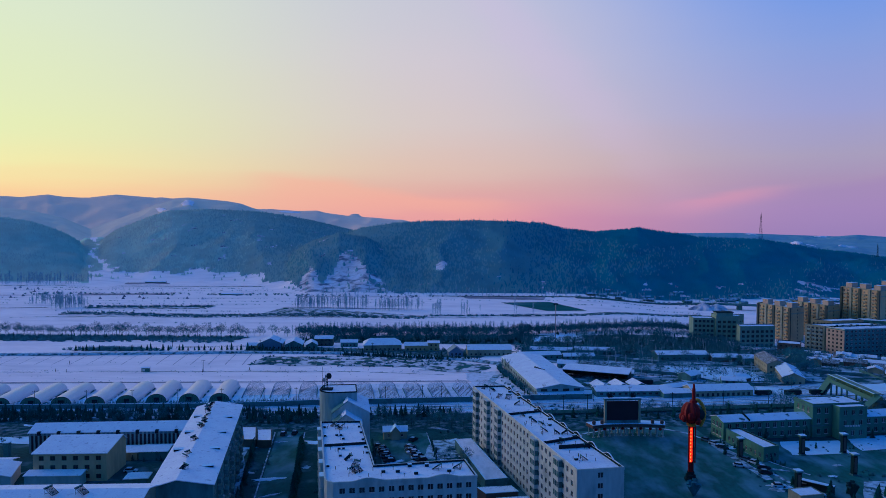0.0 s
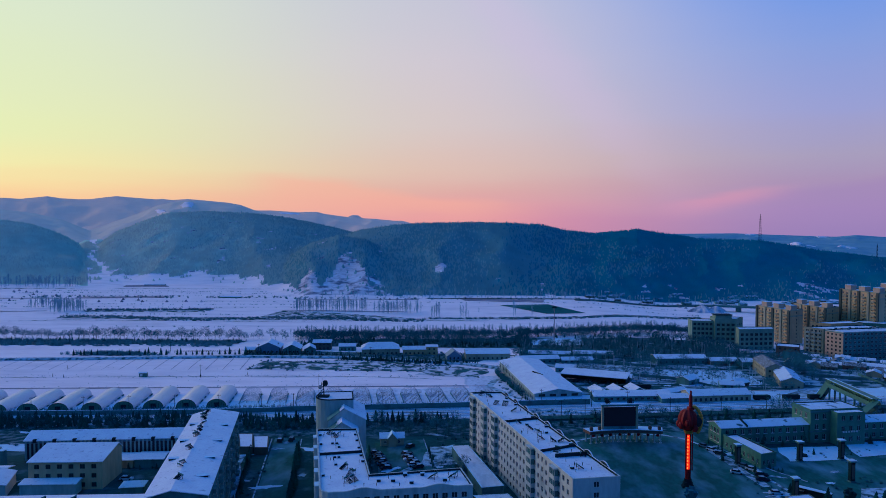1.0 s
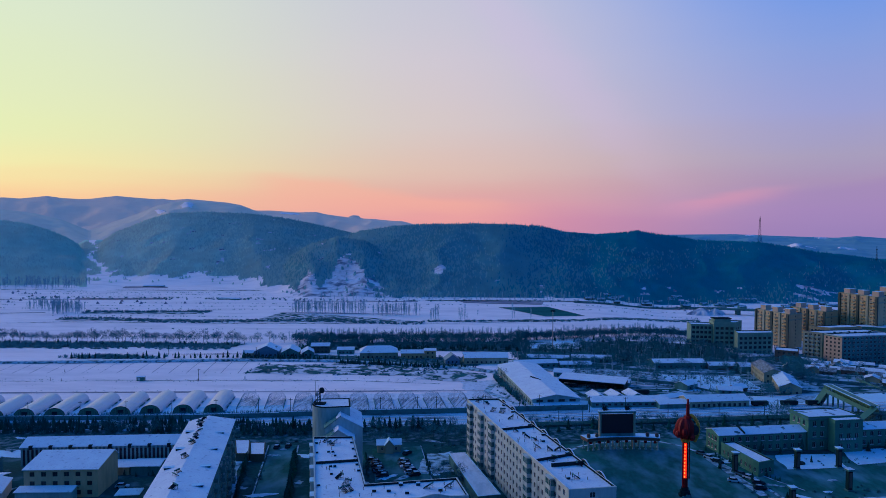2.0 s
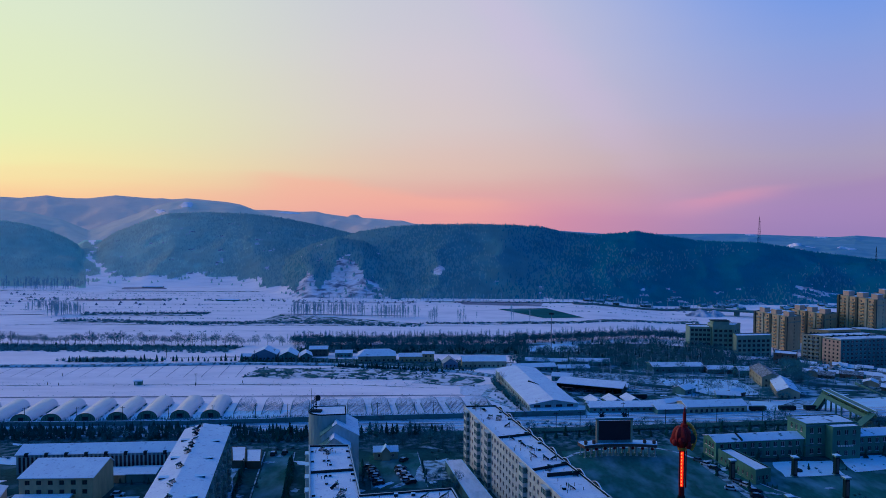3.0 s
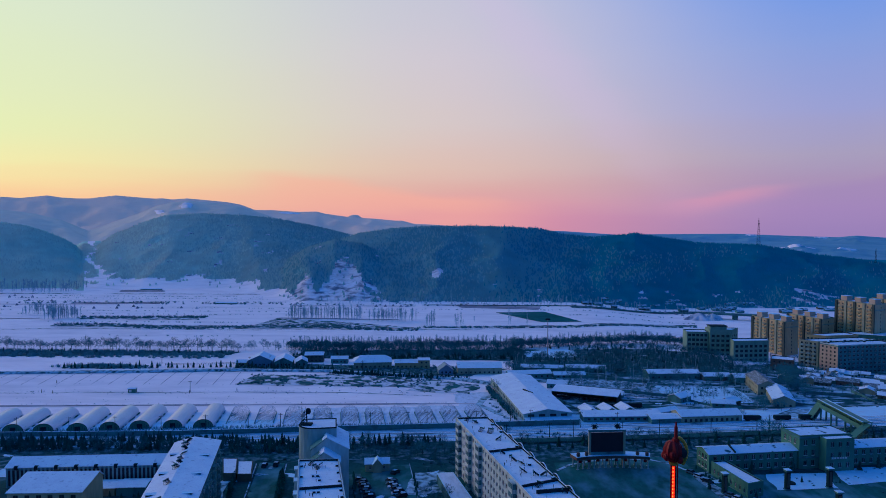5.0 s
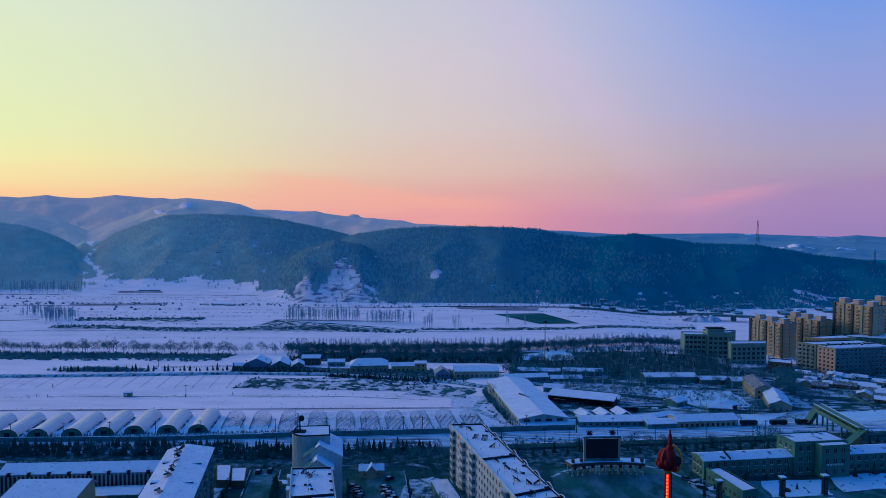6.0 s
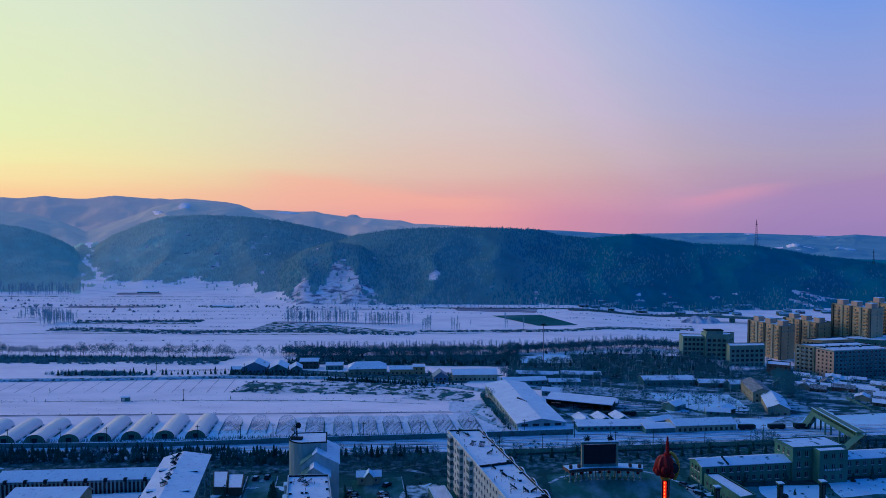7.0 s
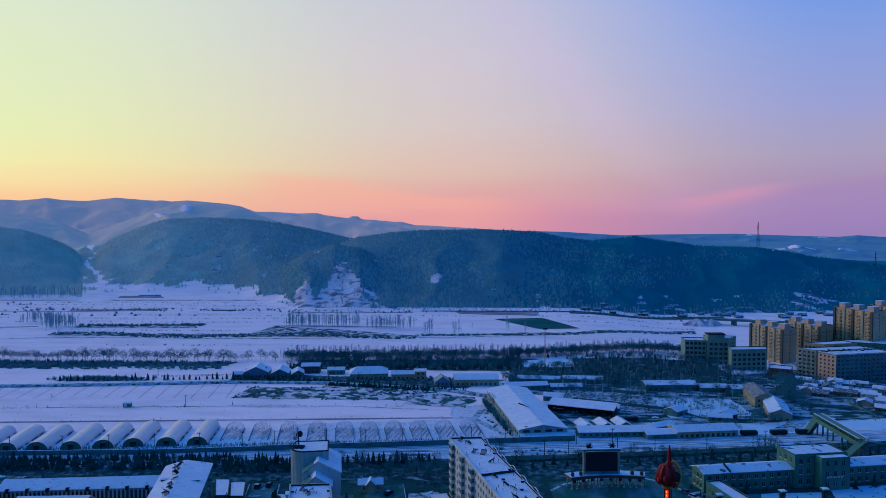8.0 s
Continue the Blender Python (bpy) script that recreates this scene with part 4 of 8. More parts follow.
def bare_tree(seed, h, spread, upright, name="bare_tree", label="leafless winter tree with fine grey twigs", twigs=150):
    """Tapered trunk, limbs and a crown of thin twigs with gaps; upright 0 spreads wide, 1 grows like a poplar."""
    g = random.Random(seed)
    t, c = MB(), MB()
    t.tube((0, 0, -0.2), (0, 0, h * 0.45), 0.013 * h, 0.008 * h, 5)
    t.tube((0, 0, h * 0.45), (g.uniform(-0.2, 0.2), 0, h * 0.9), 0.008 * h, 0.003 * h, 4)
    limbs = []
    for k in range(14):
        a, z = k * 2.4 + g.uniform(-0.4, 0.4), h * (0.14 + 0.58 * k / 14) if upright > 0.5 else h * g.uniform(0.16, 0.55)
        ln = h * g.uniform(0.22, 0.34)
        out = spread * g.uniform(0.55, 1.0) * (1 - 0.62 * upright) * (1 - 0.35 * (z / h))
        e = (math.cos(a) * out, math.sin(a) * out, min(h * 0.95, z + ln * (0.7 + 0.3 * upright)))
        t.tube((0, 0, z), e, 0.005 * h, 0.002 * h, 3)
        limbs.append(((0, 0, z), e))
    for k in range(twigs if upright < 0.5 else 0):
        # a rounded crown: twigs start inside an egg and point outwards
        a, v, q = g.uniform(0, 6.2832), g.uniform(-0.75, 1.0), g.uniform(0.35, 0.95)
        w = math.sqrt(1 - v * v)
        d = Vector((math.cos(a) * w, math.sin(a) * w, v))
        b = Vector((0, 0, h * 0.58)) + Vector((d.x * spread * q, d.y * spread * q, d.z * h * 0.34 * q))
        d = (d + Vector((g.uniform(-0.6, 0.6), g.uniform(-0.6, 0.6), 0.55))).normalized()
        ln = g.uniform(0.09, 0.19) * h
        side = d.cross(Vector((math.sin(a * 3), math.cos(a * 5), 0.3))).normalized() * 0.0065 * h
        c.face(tuple(b - side), tuple(b + side), tuple(b + d * ln))
        m = b + d * ln * 0.3
        d2 = (d + Vector((g.uniform(-0.9, 0.9), g.uniform(-0.9, 0.9), 0.1))).normalized()
        c.face(tuple(m - side * 0.8), tuple(m + side * 0.8), tuple(m + d2 * ln * 0.7))
    for k in range(twigs if upright >= 0.5 else 0):
        p, e = limbs[k % 14] if g.random() < 0.82 else ((0, 0, h * 0.45), (0, 0, h * 0.9))
        b = Vector(p).lerp(Vector(e), g.uniform(0.2, 1.0))
        a = g.uniform(0, 6.28)
        ln = g.uniform(0.08, 0.17) * h
        flat = 1 - 0.72 * upright
        d = Vector((math.cos(a) * flat, math.sin(a) * flat, g.uniform(0.2, 1.1))).normalized()
        q = b + d * ln
        side = d.cross(Vector((math.sin(a * 3), math.cos(a * 5), 0.3))).normalized() * (0.0085 - 0.0052 * upright) * h
        c.face(tuple(b - side), tuple(b + side), tuple(q))
        m = b.lerp(q, 0.4)
        d2 = (d + Vector((g.uniform(-0.8, 0.8), g.uniform(-0.8, 0.8), 0.1)) * flat).normalized()
        c.face(tuple(m - side * 0.8), tuple(m + side * 0.8), tuple(m + d2 * ln * 0.7))
    ob = thing(name, 0, 0, 0, 0, label, "tree")
    part("trunk", t, BARK if upright < 0.5 else PALE_TWIGS, ob)
    part("crown", c, TWIGS if upright < 0.5 else PALE_TWIGS, ob)
    return ob


def shrub(seed, name="shrub", label="low leafless shrub poking out of the snow", mats=None):
    g, c = random.Random(seed), MB()
    for k in range(46):
        a, b = g.uniform(0, 6.28), g.uniform(0.2, 1.0)
        base = Vector((math.cos(a) * b * 0.7, math.sin(a) * b * 0.7, -0.1))
        tip = Vector((math.cos(a) * b * 1.5, math.sin(a) * b * 1.5, g.uniform(0.5, 1.5)))
        s = Vector((-math.sin(a), math.cos(a), 0)) * 0.11
        c.face(tuple(base - s), tuple(base + s), tuple(tip))
    return tagged(part(name, c, mats or TWIGS), label, "shrub")


SPRUCES = [conifer(i, h, r) for i, (h, r) in enumerate(((6.4, 1.7), (5.2, 1.5), (7.6, 1.9), (4.2, 1.3)))]
ROUND_TREES = [bare_tree(10 + i, h, s, 0.15, twigs=240) for i, (h, s) in enumerate(((9.5, 3.9), (8.0, 3.4), (11.0, 4.2)))]
POPLARS = [bare_tree(20 + i, h, s, 0.85, "poplar_tree", "slender leafless poplar in the snow", 85) for i, (h, s) in enumerate(((15.0, 2.6), (13.0, 2.2), (16.5, 2.8), (9.0, 2.0)))]
SHRUBS = [shrub(30 + i) for i in range(3)]
BRUSHES = [shrub(40 + i, "brush", "low pale brush in the snow", BRUSH) for i in range(3)]
USED = set()


def plant(kinds, x, y, s=1.0, g=random, group="", z=None):
    ob = kinds[g.randrange(len(kinds))]
    m = pose(x, y, ground_z(x, y) if z is None else z, 0, 0, g.uniform(0, 360))
    k = s * g.uniform(0.8, 1.2)
    if ob.name not in USED:
        USED.add(ob.name)
        t = ob
        t.matrix_basis = m
    else:
        t = copy_thing(ob, m)
    t.scale = (k, k, k * g.uniform(0.9, 1.1))
    if group:
        t["group"] = group
    return t


def mass(name, label, items, g, kinds_scale=None):
    """Far trees that nobody could count, as one body: items are (kinds, x, y, scale)."""
    vs, fs, ms, base = [], [], [], 0
    for kinds, x, y, s in items:
        ob = kinds[g.randrange(len(kinds))]
        k, a = s * g.uniform(0.8, 1.2), g.uniform(0, 6.2832)
        ca, sa, z = k * math.cos(a), k * math.sin(a), ground_z(x, y)
        for ch in (ob.children or [ob]):
            me = ch.data
            co = np.empty(len(me.vertices) * 3, np.float32)
            me.vertices.foreach_get("co", co)
            co = co.reshape(-1, 3)
            vs.append(np.stack((co[:, 0] * ca - co[:, 1] * sa + x, co[:, 0] * sa + co[:, 1] * ca + y, co[:, 2] * k + z), 1))
            slot = {BARK.name: 0, TWIGS.name: 1, NEEDLES.name: 2, PALE_TWIGS.name: 3, BRUSH.name: 4}[me.materials[0].name]
            for p in me.polygons:
                fs.append(tuple(v + base for v in p.vertices))
                ms.append(slot)
            base += len(co)
    me = bpy.data.meshes.new(name)
    me.from_pydata(np.concatenate(vs).tolist(), [], fs)
    for m in (BARK, TWIGS, NEEDLES, PALE_TWIGS, BRUSH):
        me.materials.append(m)
    me.polygons.foreach_set("material_index", ms)
    me.update()
    return tagged(new(name, me), label, "trees", "", "stuff")


g = random.Random(77)
# dark trees along the railway wall, west
for k in range(44):
    x = -238 + 178 * (k + g.uniform(-0.3, 0.3)) / 44
    plant(SPRUCES, x, 291 + (x + 238) * 0.075 + g.uniform(-2, 2), 0.6, g, "trackside spruces")
mass("spruce_thicket", "dense dark spruces along the railway wall", [(SPRUCES, x, 302 + (x + 238) * 0.075 + g.uniform(-13, 2) - (6 if x > -90 else 0), 0.58) for x in [g.uniform(-262, -62) for _ in range(760)]], g)
for k in range(30):
    x = -72 + 72 * (k + g.uniform(-0.3, 0.3)) / 30
    plant(SPRUCES, x, 304 + (x + 60) * 0.09 + g.uniform(-3, 3), 0.85, g, "trackside spruces")
for k in range(40):
    x = 20 + 190 * (k + g.uniform(-0.4, 0.4)) / 40
    plant(SPRUCES[:3], x, 303.5 + (x - 20) * 0.12 + g.uniform(-3, 3), 0.72, g, "trackside spruces")
for k in range(26):
    plant(ROUND_TREES, g.uniform(-56, 8), g.uniform(292, 303), 0.6, g, "courtyard trees")
for x, y, s in ((-4, 290, 0.7), (1, 288, 0.7), (-9, 292, 0.7), (26, 318, 0.8), (30, 300, 0.7), (36, 303, 0.7), (142, 318, 1.0), (147, 320, 0.9), (-152, 303, 0.5), (-130, 304, 0.5), (3, 230, 0.6), (-6, 226, 0.6), (-3, 222, 0.5), (2, 245, 0.6)):
    plant(ROUND_TREES, x, y, s, g)
# two saplings white with frost by the railway wall
for x, y, h in ((-146, 300.5, 5.5), (-138.5, 297.5, 4.5)):
    frosted = bare_tree(60 + int(h), h, h * 0.38, 0.15, "frosted_sapling", "small sapling white with hoar frost", 120)
    frosted.matrix_basis = pose(x, y, 0)
    for ch in frosted.children:
        if ch.name.startswith("crown"):
            ch.data.materials[0] = SNOW
# hedges of the access road and station trees
for (x0, y0, x1, y1, n, s) in ((-60.5, 268, -50.5, 208, 46, 0.78), (-78, 264, -66, 205, 30, 0.6), (-49.5, 262, -47, 240, 8, 0.6), (-34, 270, -30, 246, 8, 0.42), (-10.5, 268, -8.5, 250, 8, 0.4)):
    for k in range(n):
        t = (k + g.uniform(-0.3, 0.3)) / n
        plant(SPRUCES, x0 + (x1 - x0) * t + g.uniform(-0.6, 0.6), y0 + (y1 - y0) * t, s, g, "clipped roadside spruces")
for x, y, s in ((119, 278.8, 0.75), (127, 280.2, 0.75), (136, 281.6, 0.85), (163, 284, 0.85), (172, 287, 0.85), (180, 288, 0.9), (97, 262, 0.6), (108, 232, 0.75), (115, 222, 0.9), (129, 221, 1.0), (133, 223, 1.1), (139, 222, 1.0), (143, 224, 0.95), (136, 217, 1.1), (104, 250, 0.5), (99, 283, 0.5), (148, 270, 0.3), (134, 270, 0.3), (119, 216, 1.0), (124, 213, 1.1), (127, 217, 0.9), (141, 215, 1.0), (146, 219, 1.1), (150, 223, 0.9), (122, 225, 0.7), (131, 212, 1.1), (137, 210, 1.0)):
    plant(SPRUCES, x, y, s, g, "station spruces")


# ---------- roof furniture ----------
def solar_heater():
    ob = thing("solar_water_heater", 0, 0, 0, 0, "dark tilted solar water heater on the snowy roof", "solar heater")
    f, t, k = MB(), MB(), MB()
    for x in (-0.85, 0.85):
        f.tube((x, -0.9, 0.05), (x, 0.75, 1.2), 0.05, n=4)
        f.tube((x, 0.75, 0.0), (x, 0.75, 1.2), 0.05, n=4)
        f.tube((x, -0.2, 0.5), (x, 0.75, 0.3), 0.04, n=4)
    for i in range(11):
        x = -0.7 + i * 0.14
        t.tube((x, -0.95, 0.12), (x, 0.72, 1.28), 0.042, n=4)
    t.box(-0.78, -1.0, 0.04, 0.78, -0.92, 0.14)
    k.tube((-1.0, 0.8, 1.3), (1.0, 0.8, 1.3), 0.17, n=8)
    f.tube((-0.85, 0.75, 1.1), (0.85, 0.75, 1.1), 0.05, n=4)
    part("frame", f, DARK_STEEL, ob)
    part("tube_collector", t, DARK_STEEL, ob)
    part("tank", k, CONCRETE, ob, "greyish round tank")
    return ob


def roof_vent():
    ob = thing("roof_vent", 0, 0, 0, 0, "small dark brick vent on the snowy roof", "roof vent")
    a, b = MB(), MB()
    a.box(-0.45, -0.35, 0, 0.45, 0.35, 0.62)
    b.box(-0.5, -0.4, 0.62, 0.5, 0.4, 0.72)
    part("shaft", a, STONE, ob)
    part("cap", b, SNOW, ob, "snow on the vent cap")
    return ob


def pipe_vent():
    m = MB()
    m.tube((0, 0, 0), (0, 0, 0.75), 0.07, n=6)
    m.tube((0, 0, 0.75), (0, 0, 0.85), 0.13, n=6)
    return tagged(part("vent_pipe", m, DARK_STEEL), "thin vent pipe standing in roof snow", "vent pipe")


HEATER, VENT, PIPE = solar_heater(), roof_vent(), pipe_vent()


def put(ob, x, y, z, rz=0.0, group="", s=1.0):
    m = pose(x, y, z, 0, 0, rz)
    if ob.name not in USED:
        USED.add(ob.name)
        ob.matrix_basis = m
        t = ob
    else:
        t = copy_thing(ob, m)
    if s != 1.0:
        t.scale = (s, s, s)
    if group:
        t["group"] = group
    return t


def on(poly, u, v):
    """A point at fractions u, v of a four-cornered roof: near left, near right, far right, far left."""
    a, b, c, d = (Vector(p) for p in poly)
    return a.lerp(b, u).lerp(d.lerp(c, u), v)


for u, v, r in ((0.3, 0.97, 20), (0.45, 0.93, 200), (0.38, 0.82, 15), (0.6, 0.80, 30), (0.62, 0.71, 190), (0.35, 0.555, 10), (0.45, 0.48, 20), (0.55, 0.445, 200), (0.4, 0.37, 25), (0.62, 0.34, 10), (0.8, 0.335, 190), (0.42, 0.245, 15), (0.85, 0.19, 20), (0.45, 0.09, 25)):
    p = on(APT, u, v)
    put(HEATER, p.x, p.y, 20.12, r + 10 + g.choice((-75, -60, 50, 65)), "roof heaters", g.uniform(0.85, 1.1))
for u, v in ((0.62, 0.60), (0.5, 0.53), (0.28, 0.09), (0.72, 0.43), (0.9, 0.9), (0.91, 0.8), (0.9, 0.62), (0.92, 0.5), (0.92, 0.3)):
    p = on(APT, u, v)
    put(VENT, p.x, p.y, 20.12, 15, "roof vents")
for k in range(40):
    p = on(APT, g.uniform(0.1, 0.9), g.uniform(0.03, 0.97))
    put(PIPE, p.x, p.y, 20.1, 0, "vent pipes")
WESTWING = [(-35.0, 180), (-21.5, 182), (-33.5, 233.5), (-46.4, 232.5)]
SOUTHWING = [(-32, 178.4), (3.6, 184.6), (0.8, 196.0), (-26, 190.0)]
for u, v, r in ((0.3, 0.93, 20), (0.42, 0.86, 10), (0.5, 0.90, 200), (0.5, 0.30, 15), (0.62, 0.20, 30), (0.66, 0.12, 10), (0.55, 0.1, 0)):
    p = on(WESTWING, u, v)
    put(HEATER, p.x, p.y, 18.52, r + g.choice((-75, -60, 50, 65)), "roof heaters", g.uniform(0.85, 1.1))
for u, v in ((0.07, 0.9), (0.07, 0.72), (0.34, 0.73), (0.44, 0.73), (0.48, 0.66), (0.93, 0.9), (0.93, 0.78), (0.93, 0.64), (0.35, 0.48), (0.44, 0.48), (0.35, 0.36), (0.93, 0.5), (0.93, 0.4), (0.07, 0.2)):
    p = on(WESTWING, u, v)
    put(VENT, p.x, p.y, 18.52, 12, "roof vents", 0.9)
for u, v, ob in ((0.72, 0.62, HEATER), (0.9, 0.6, HEATER), (0.38, 0.55, VENT), (0.55, 0.35, VENT), (0.45, 0.9, VENT), (0.62, 0.85, VENT), (0.82, 0.4, VENT), (0.25, 0.6, VENT)):
    p = on(SOUTHWING, u, v)
    put(ob, p.x, p.y, 18.52, 250 if ob is HEATER else 8, "roof heaters" if ob is HEATER else "roof vents", 1.15)
for k in range(30):
    p = on(WESTWING, g.uniform(0.1, 0.9), g.uniform(0.03, 0.97)) if k < 20 else on(SOUTHWING, g.uniform(0.1, 0.95), g.uniform(0.2, 0.8))
    put(PIPE, p.x, p.y, 18.5, 0, "vent pipes")


def divider(a, b, z, owner, h=0.75, w=0.5):
    mb, o = MB(), owner.matrix_basis.translation
    a, b = Vector(a), Vector(b)
    d = (b - a).normalized()
    n = Vector((-d.y, d.x)) * w / 2
    q = [a - n, b - n, b + n, a + n]
    mb.prism([(p.x - o.x, p.y - o.y) for p in q], z, z + h)
    part("fire_wall", mb, STONE, owner)


divider(on(APT, 0.03, 0.572), on(APT, 0.97, 0.60), 20.05, apartment)
divider(on(APT, 0.03, 0.245), on(APT, 0.97, 0.285), 20.05, apartment)
divider(on(APT, 0.22, 0.192), on(APT, 0.97, 0.20), 20.05, apartment, 1.1)
divider(on(WESTWING, 0.03, 0.53), on(WESTWING, 0.97, 0.56), 18.45, ublock)
# swept, bow-shaped copings on the square side
for k in range(9):
    v = 0.06 + 0.105 * k
    p, q = on(APT, 0.992, v), on(APT, 0.992, v + 0.06)
    mb, o = MB(), apartment.matrix_basis.translation
    n = 7
    d = (q - p).normalized()
    s = Vector((-d.y, d.x)) * 0.16
    prof = [(p, 20.4), (q, 20.4)] + [(p.lerp(q, 1 - j / n), 20.72 + 0.9 * math.sin(math.pi * j / n)) for j in range(n + 1)]
    mb.solid([(*(c - Vector((o.x, o.y)) + s), z) for c, z in prof], [(*(c - Vector((o.x, o.y)) - s), z) for c, z in prof])
    part("bowed_coping", mb, STONE, apartment)
    mb = MB()
    for (c0, z0), (c1, z1) in zip(prof[2:], prof[3:]):
        ring = [c0 - Vector((o.x, o.y)) + s, c0 - Vector((o.x, o.y)) - s, c1 - Vector((o.x, o.y)) - s, c1 - Vector((o.x, o.y)) + s]
        zs = (z0, z0, z1, z1)
        mb.solid([(*q, z + 0.004) for q, z in zip(ring, zs)], [(*q, z + 0.13) for q, z in zip(ring, zs)])
    part("snow_line", mb, SNOW_ROOF, apartment, "line of snow on the bowed coping")
for u, v0, v1 in ((0.012, 0.02, 0.98), (0.985, 0.02, 0.98)):
    p, q = on(APT, u, v0), on(APT, u, v1)
    mb, o = MB(), apartment.matrix_basis.translation
    d = (q - p).normalized()
    s = Vector((-d.y, d.x)) * 0.11
    p, q = p - Vector((o.x, o.y)), q - Vector((o.x, o.y))
    mb.prism([tuple(p - s), tuple(q - s), tuple(q + s), tuple(p + s)][::-1], 20.705, 20.80)
    part("snow_line", mb, SNOW_ROOF, apartment, "line of snow on the coping")
# glazed balcony stacks on the long west face
p0, p1 = Vector(APT[3]), Vector(APT[0])
d = (p1 - p0).normalized()
outw = Vector((d.y, -d.x))
ang = math.degrees(math.atan2(d.y, d.x))
for f in (0.065, 0.21, 0.34, 0.70, 0.885):
    c = p0.lerp(p1, f) - Vector(APT[0])
    st = part("balcony_bay", MB(), PLASTER, apartment, "stack of glazed balconies", pose(c.x, c.y, 0, 0, 0, ang))
    body = MB()
    for fl in range(7):
        z = fl * 2.86
        body.box(-1.8, -1.25, z, 1.8, 0.0, z + 1.0)
        body.box(-1.8, -1.25, z + 2.62, 1.8, 0.0, z + 2.86)
        for x in (-1.8, -0.6, 0.5, 1.7):
            body.box(x, -1.24, z + 1.0, x + 0.1, -1.12, z + 2.62)
        pa = MB()
        pa.box(-1.74, -1.18, z + 1.0, 1.74, -1.14, z + 2.62)
        pa.box(-1.76, -1.14, z + 1.0, -1.72, -0.02, z + 2.62)
        pa.box(1.72, -1.14, z + 1.0, 1.76, -0.02, z + 2.62)
        part("pane", pa, BAY_GLASS, st)
    body.box(-1.95, -1.45, 20.02, 1.95, 0.0, 20.25)
    st.data = body.mesh("balcony_bay", PLASTER)
# side bays and air-conditioning ledges on the U-shaped block's west face
p0, p1 = Vector(UBLOCK[5]), Vector(UBLOCK[6])
d = (p1 - p0).normalized()
ang = math.degrees(math.atan2(d.y, d.x))
for f in (0.1, 0.3, 0.5, 0.7, 0.9):
    c = p0.lerp(p1, f) - Vector(UBLOCK[0])
    body = MB()
    for fl in range(6):
        body.box(-1.5, -1.1, fl * 3.0 + 0.1, 1.5, 0, fl * 3.0 + 1.1)
        body.box(-1.5, -1.1, fl * 3.0 + 2.6, 1.5, 0, fl * 3.0 + 2.9)
        body.box(-1.45, -1.0, fl * 3.0 + 1.1, 1.45, 0, fl * 3.0 + 2.6)
    body.box(-1.6, -1.25, 17.95, 1.6, 0, 18.15)
    st = part("balcony_bay", body, PLASTER, ublock, "stack of enclosed balconies", pose(c.x, c.y, 0, 0, 0, ang))
    s = MB()
    s.box(-1.55, -1.2, 18.16, 1.55, -0.05, 18.3)
    part("snow_cap", s, SNOW, st, "snow on the balcony roof")
# wavy front parapet of the south wing
p0, p1 = Vector(UBLOCK[0]), Vector(UBLOCK[1])
mb, n = MB(), 60
for j in range(n):
    t0, t1 = j / n, (j + 1) / n
    a, b = (p0.lerp(p1, t) - p0 for t in (t0, t1))
    d = (p1 - p0).normalized()
    s = Vector((-d.y, d.x)) * 0.2
    z0, z1 = (19.12 + 0.75 * max(0, math.sin(t * 12.0 - 1.3)) ** 2 for t in (t0, t1))
    mb.solid([(*(a - s * 0.8), 18.6), (*(b - s * 0.8), 18.6), (*(b + s), 18.6), (*(a + s), 18.6)], [(*(a - s * 0.8), z0), (*(b - s * 0.8), z1), (*(b + s), z1), (*(a + s), z0)])
part("wavy_parapet", mb, PLASTER, ublock, "wavy white front parapet")
# heaters and little dormers on the west slab: local axes of that block
ax = Matrix.Rotation(radians(12), 4, "Z")
for v, r in ((74, 20), (71, 200), (68.5, 15), (65, 20), (60, 190), (54, 10), (51, 20), (48.5, 200), (46, 20), (33, 10), (20, 15), (18, 200), (8, 20)):
    p = Vector((-76.4, 170.3, 0)) + ax @ Vector((5.6 + g.uniform(-0.8, 0.8), v, 0))
    put(HEATER, p.x, p.y, 20.95, r + g.choice((-75, -60, 50, 65)), "ridge heaters", g.uniform(0.95, 1.2))
for u, v in ((2.4, 62), (2.4, 44), (2.2, 27), (12, 60), (12, 43), (12, 27), (12.2, 12)):
    p = Vector((-76.4, 170.3, 0)) + ax @ Vector((u, v, 0))
    dm = thing("dormer_vent", p.x, p.y, 20.35 if u < 6 else 20.2, 12 + (180 if u > 6 else 0), "small snow-capped dormer vent", "dormer")
    a, b = MB(), MB()
    a.solid([(-1.3, -0.75, -0.2), (1.5, -0.75, 0.3), (1.5, 0.75, 0.3), (-1.3, 0.75, -0.2)], [(-1.3, -0.75, 0.55), (1.5, -0.75, 0.5), (1.5, 0.75, 0.5), (-1.3, 0.75, 0.55)])
    b.solid([(-1.5, -0.9, 0.56), (1.7, -0.9, 0.51), (1.7, 0.9, 0.51), (-1.5, 0.9, 0.56)], [(-1.5, -0.9, 0.68), (1.7, -0.9, 0.6), (1.7, 0.9, 0.6), (-1.5, 0.9, 0.68)])
    part("body", a, STONE, dm)
    part("snow_cap", b, SNOW, dm)
for x, y in ((-112, 161), (-96, 162), (-89, 162.5), (-124, 160)):
    put(HEATER, x, y, 21.3, 75, "ridge heaters", 1.2)


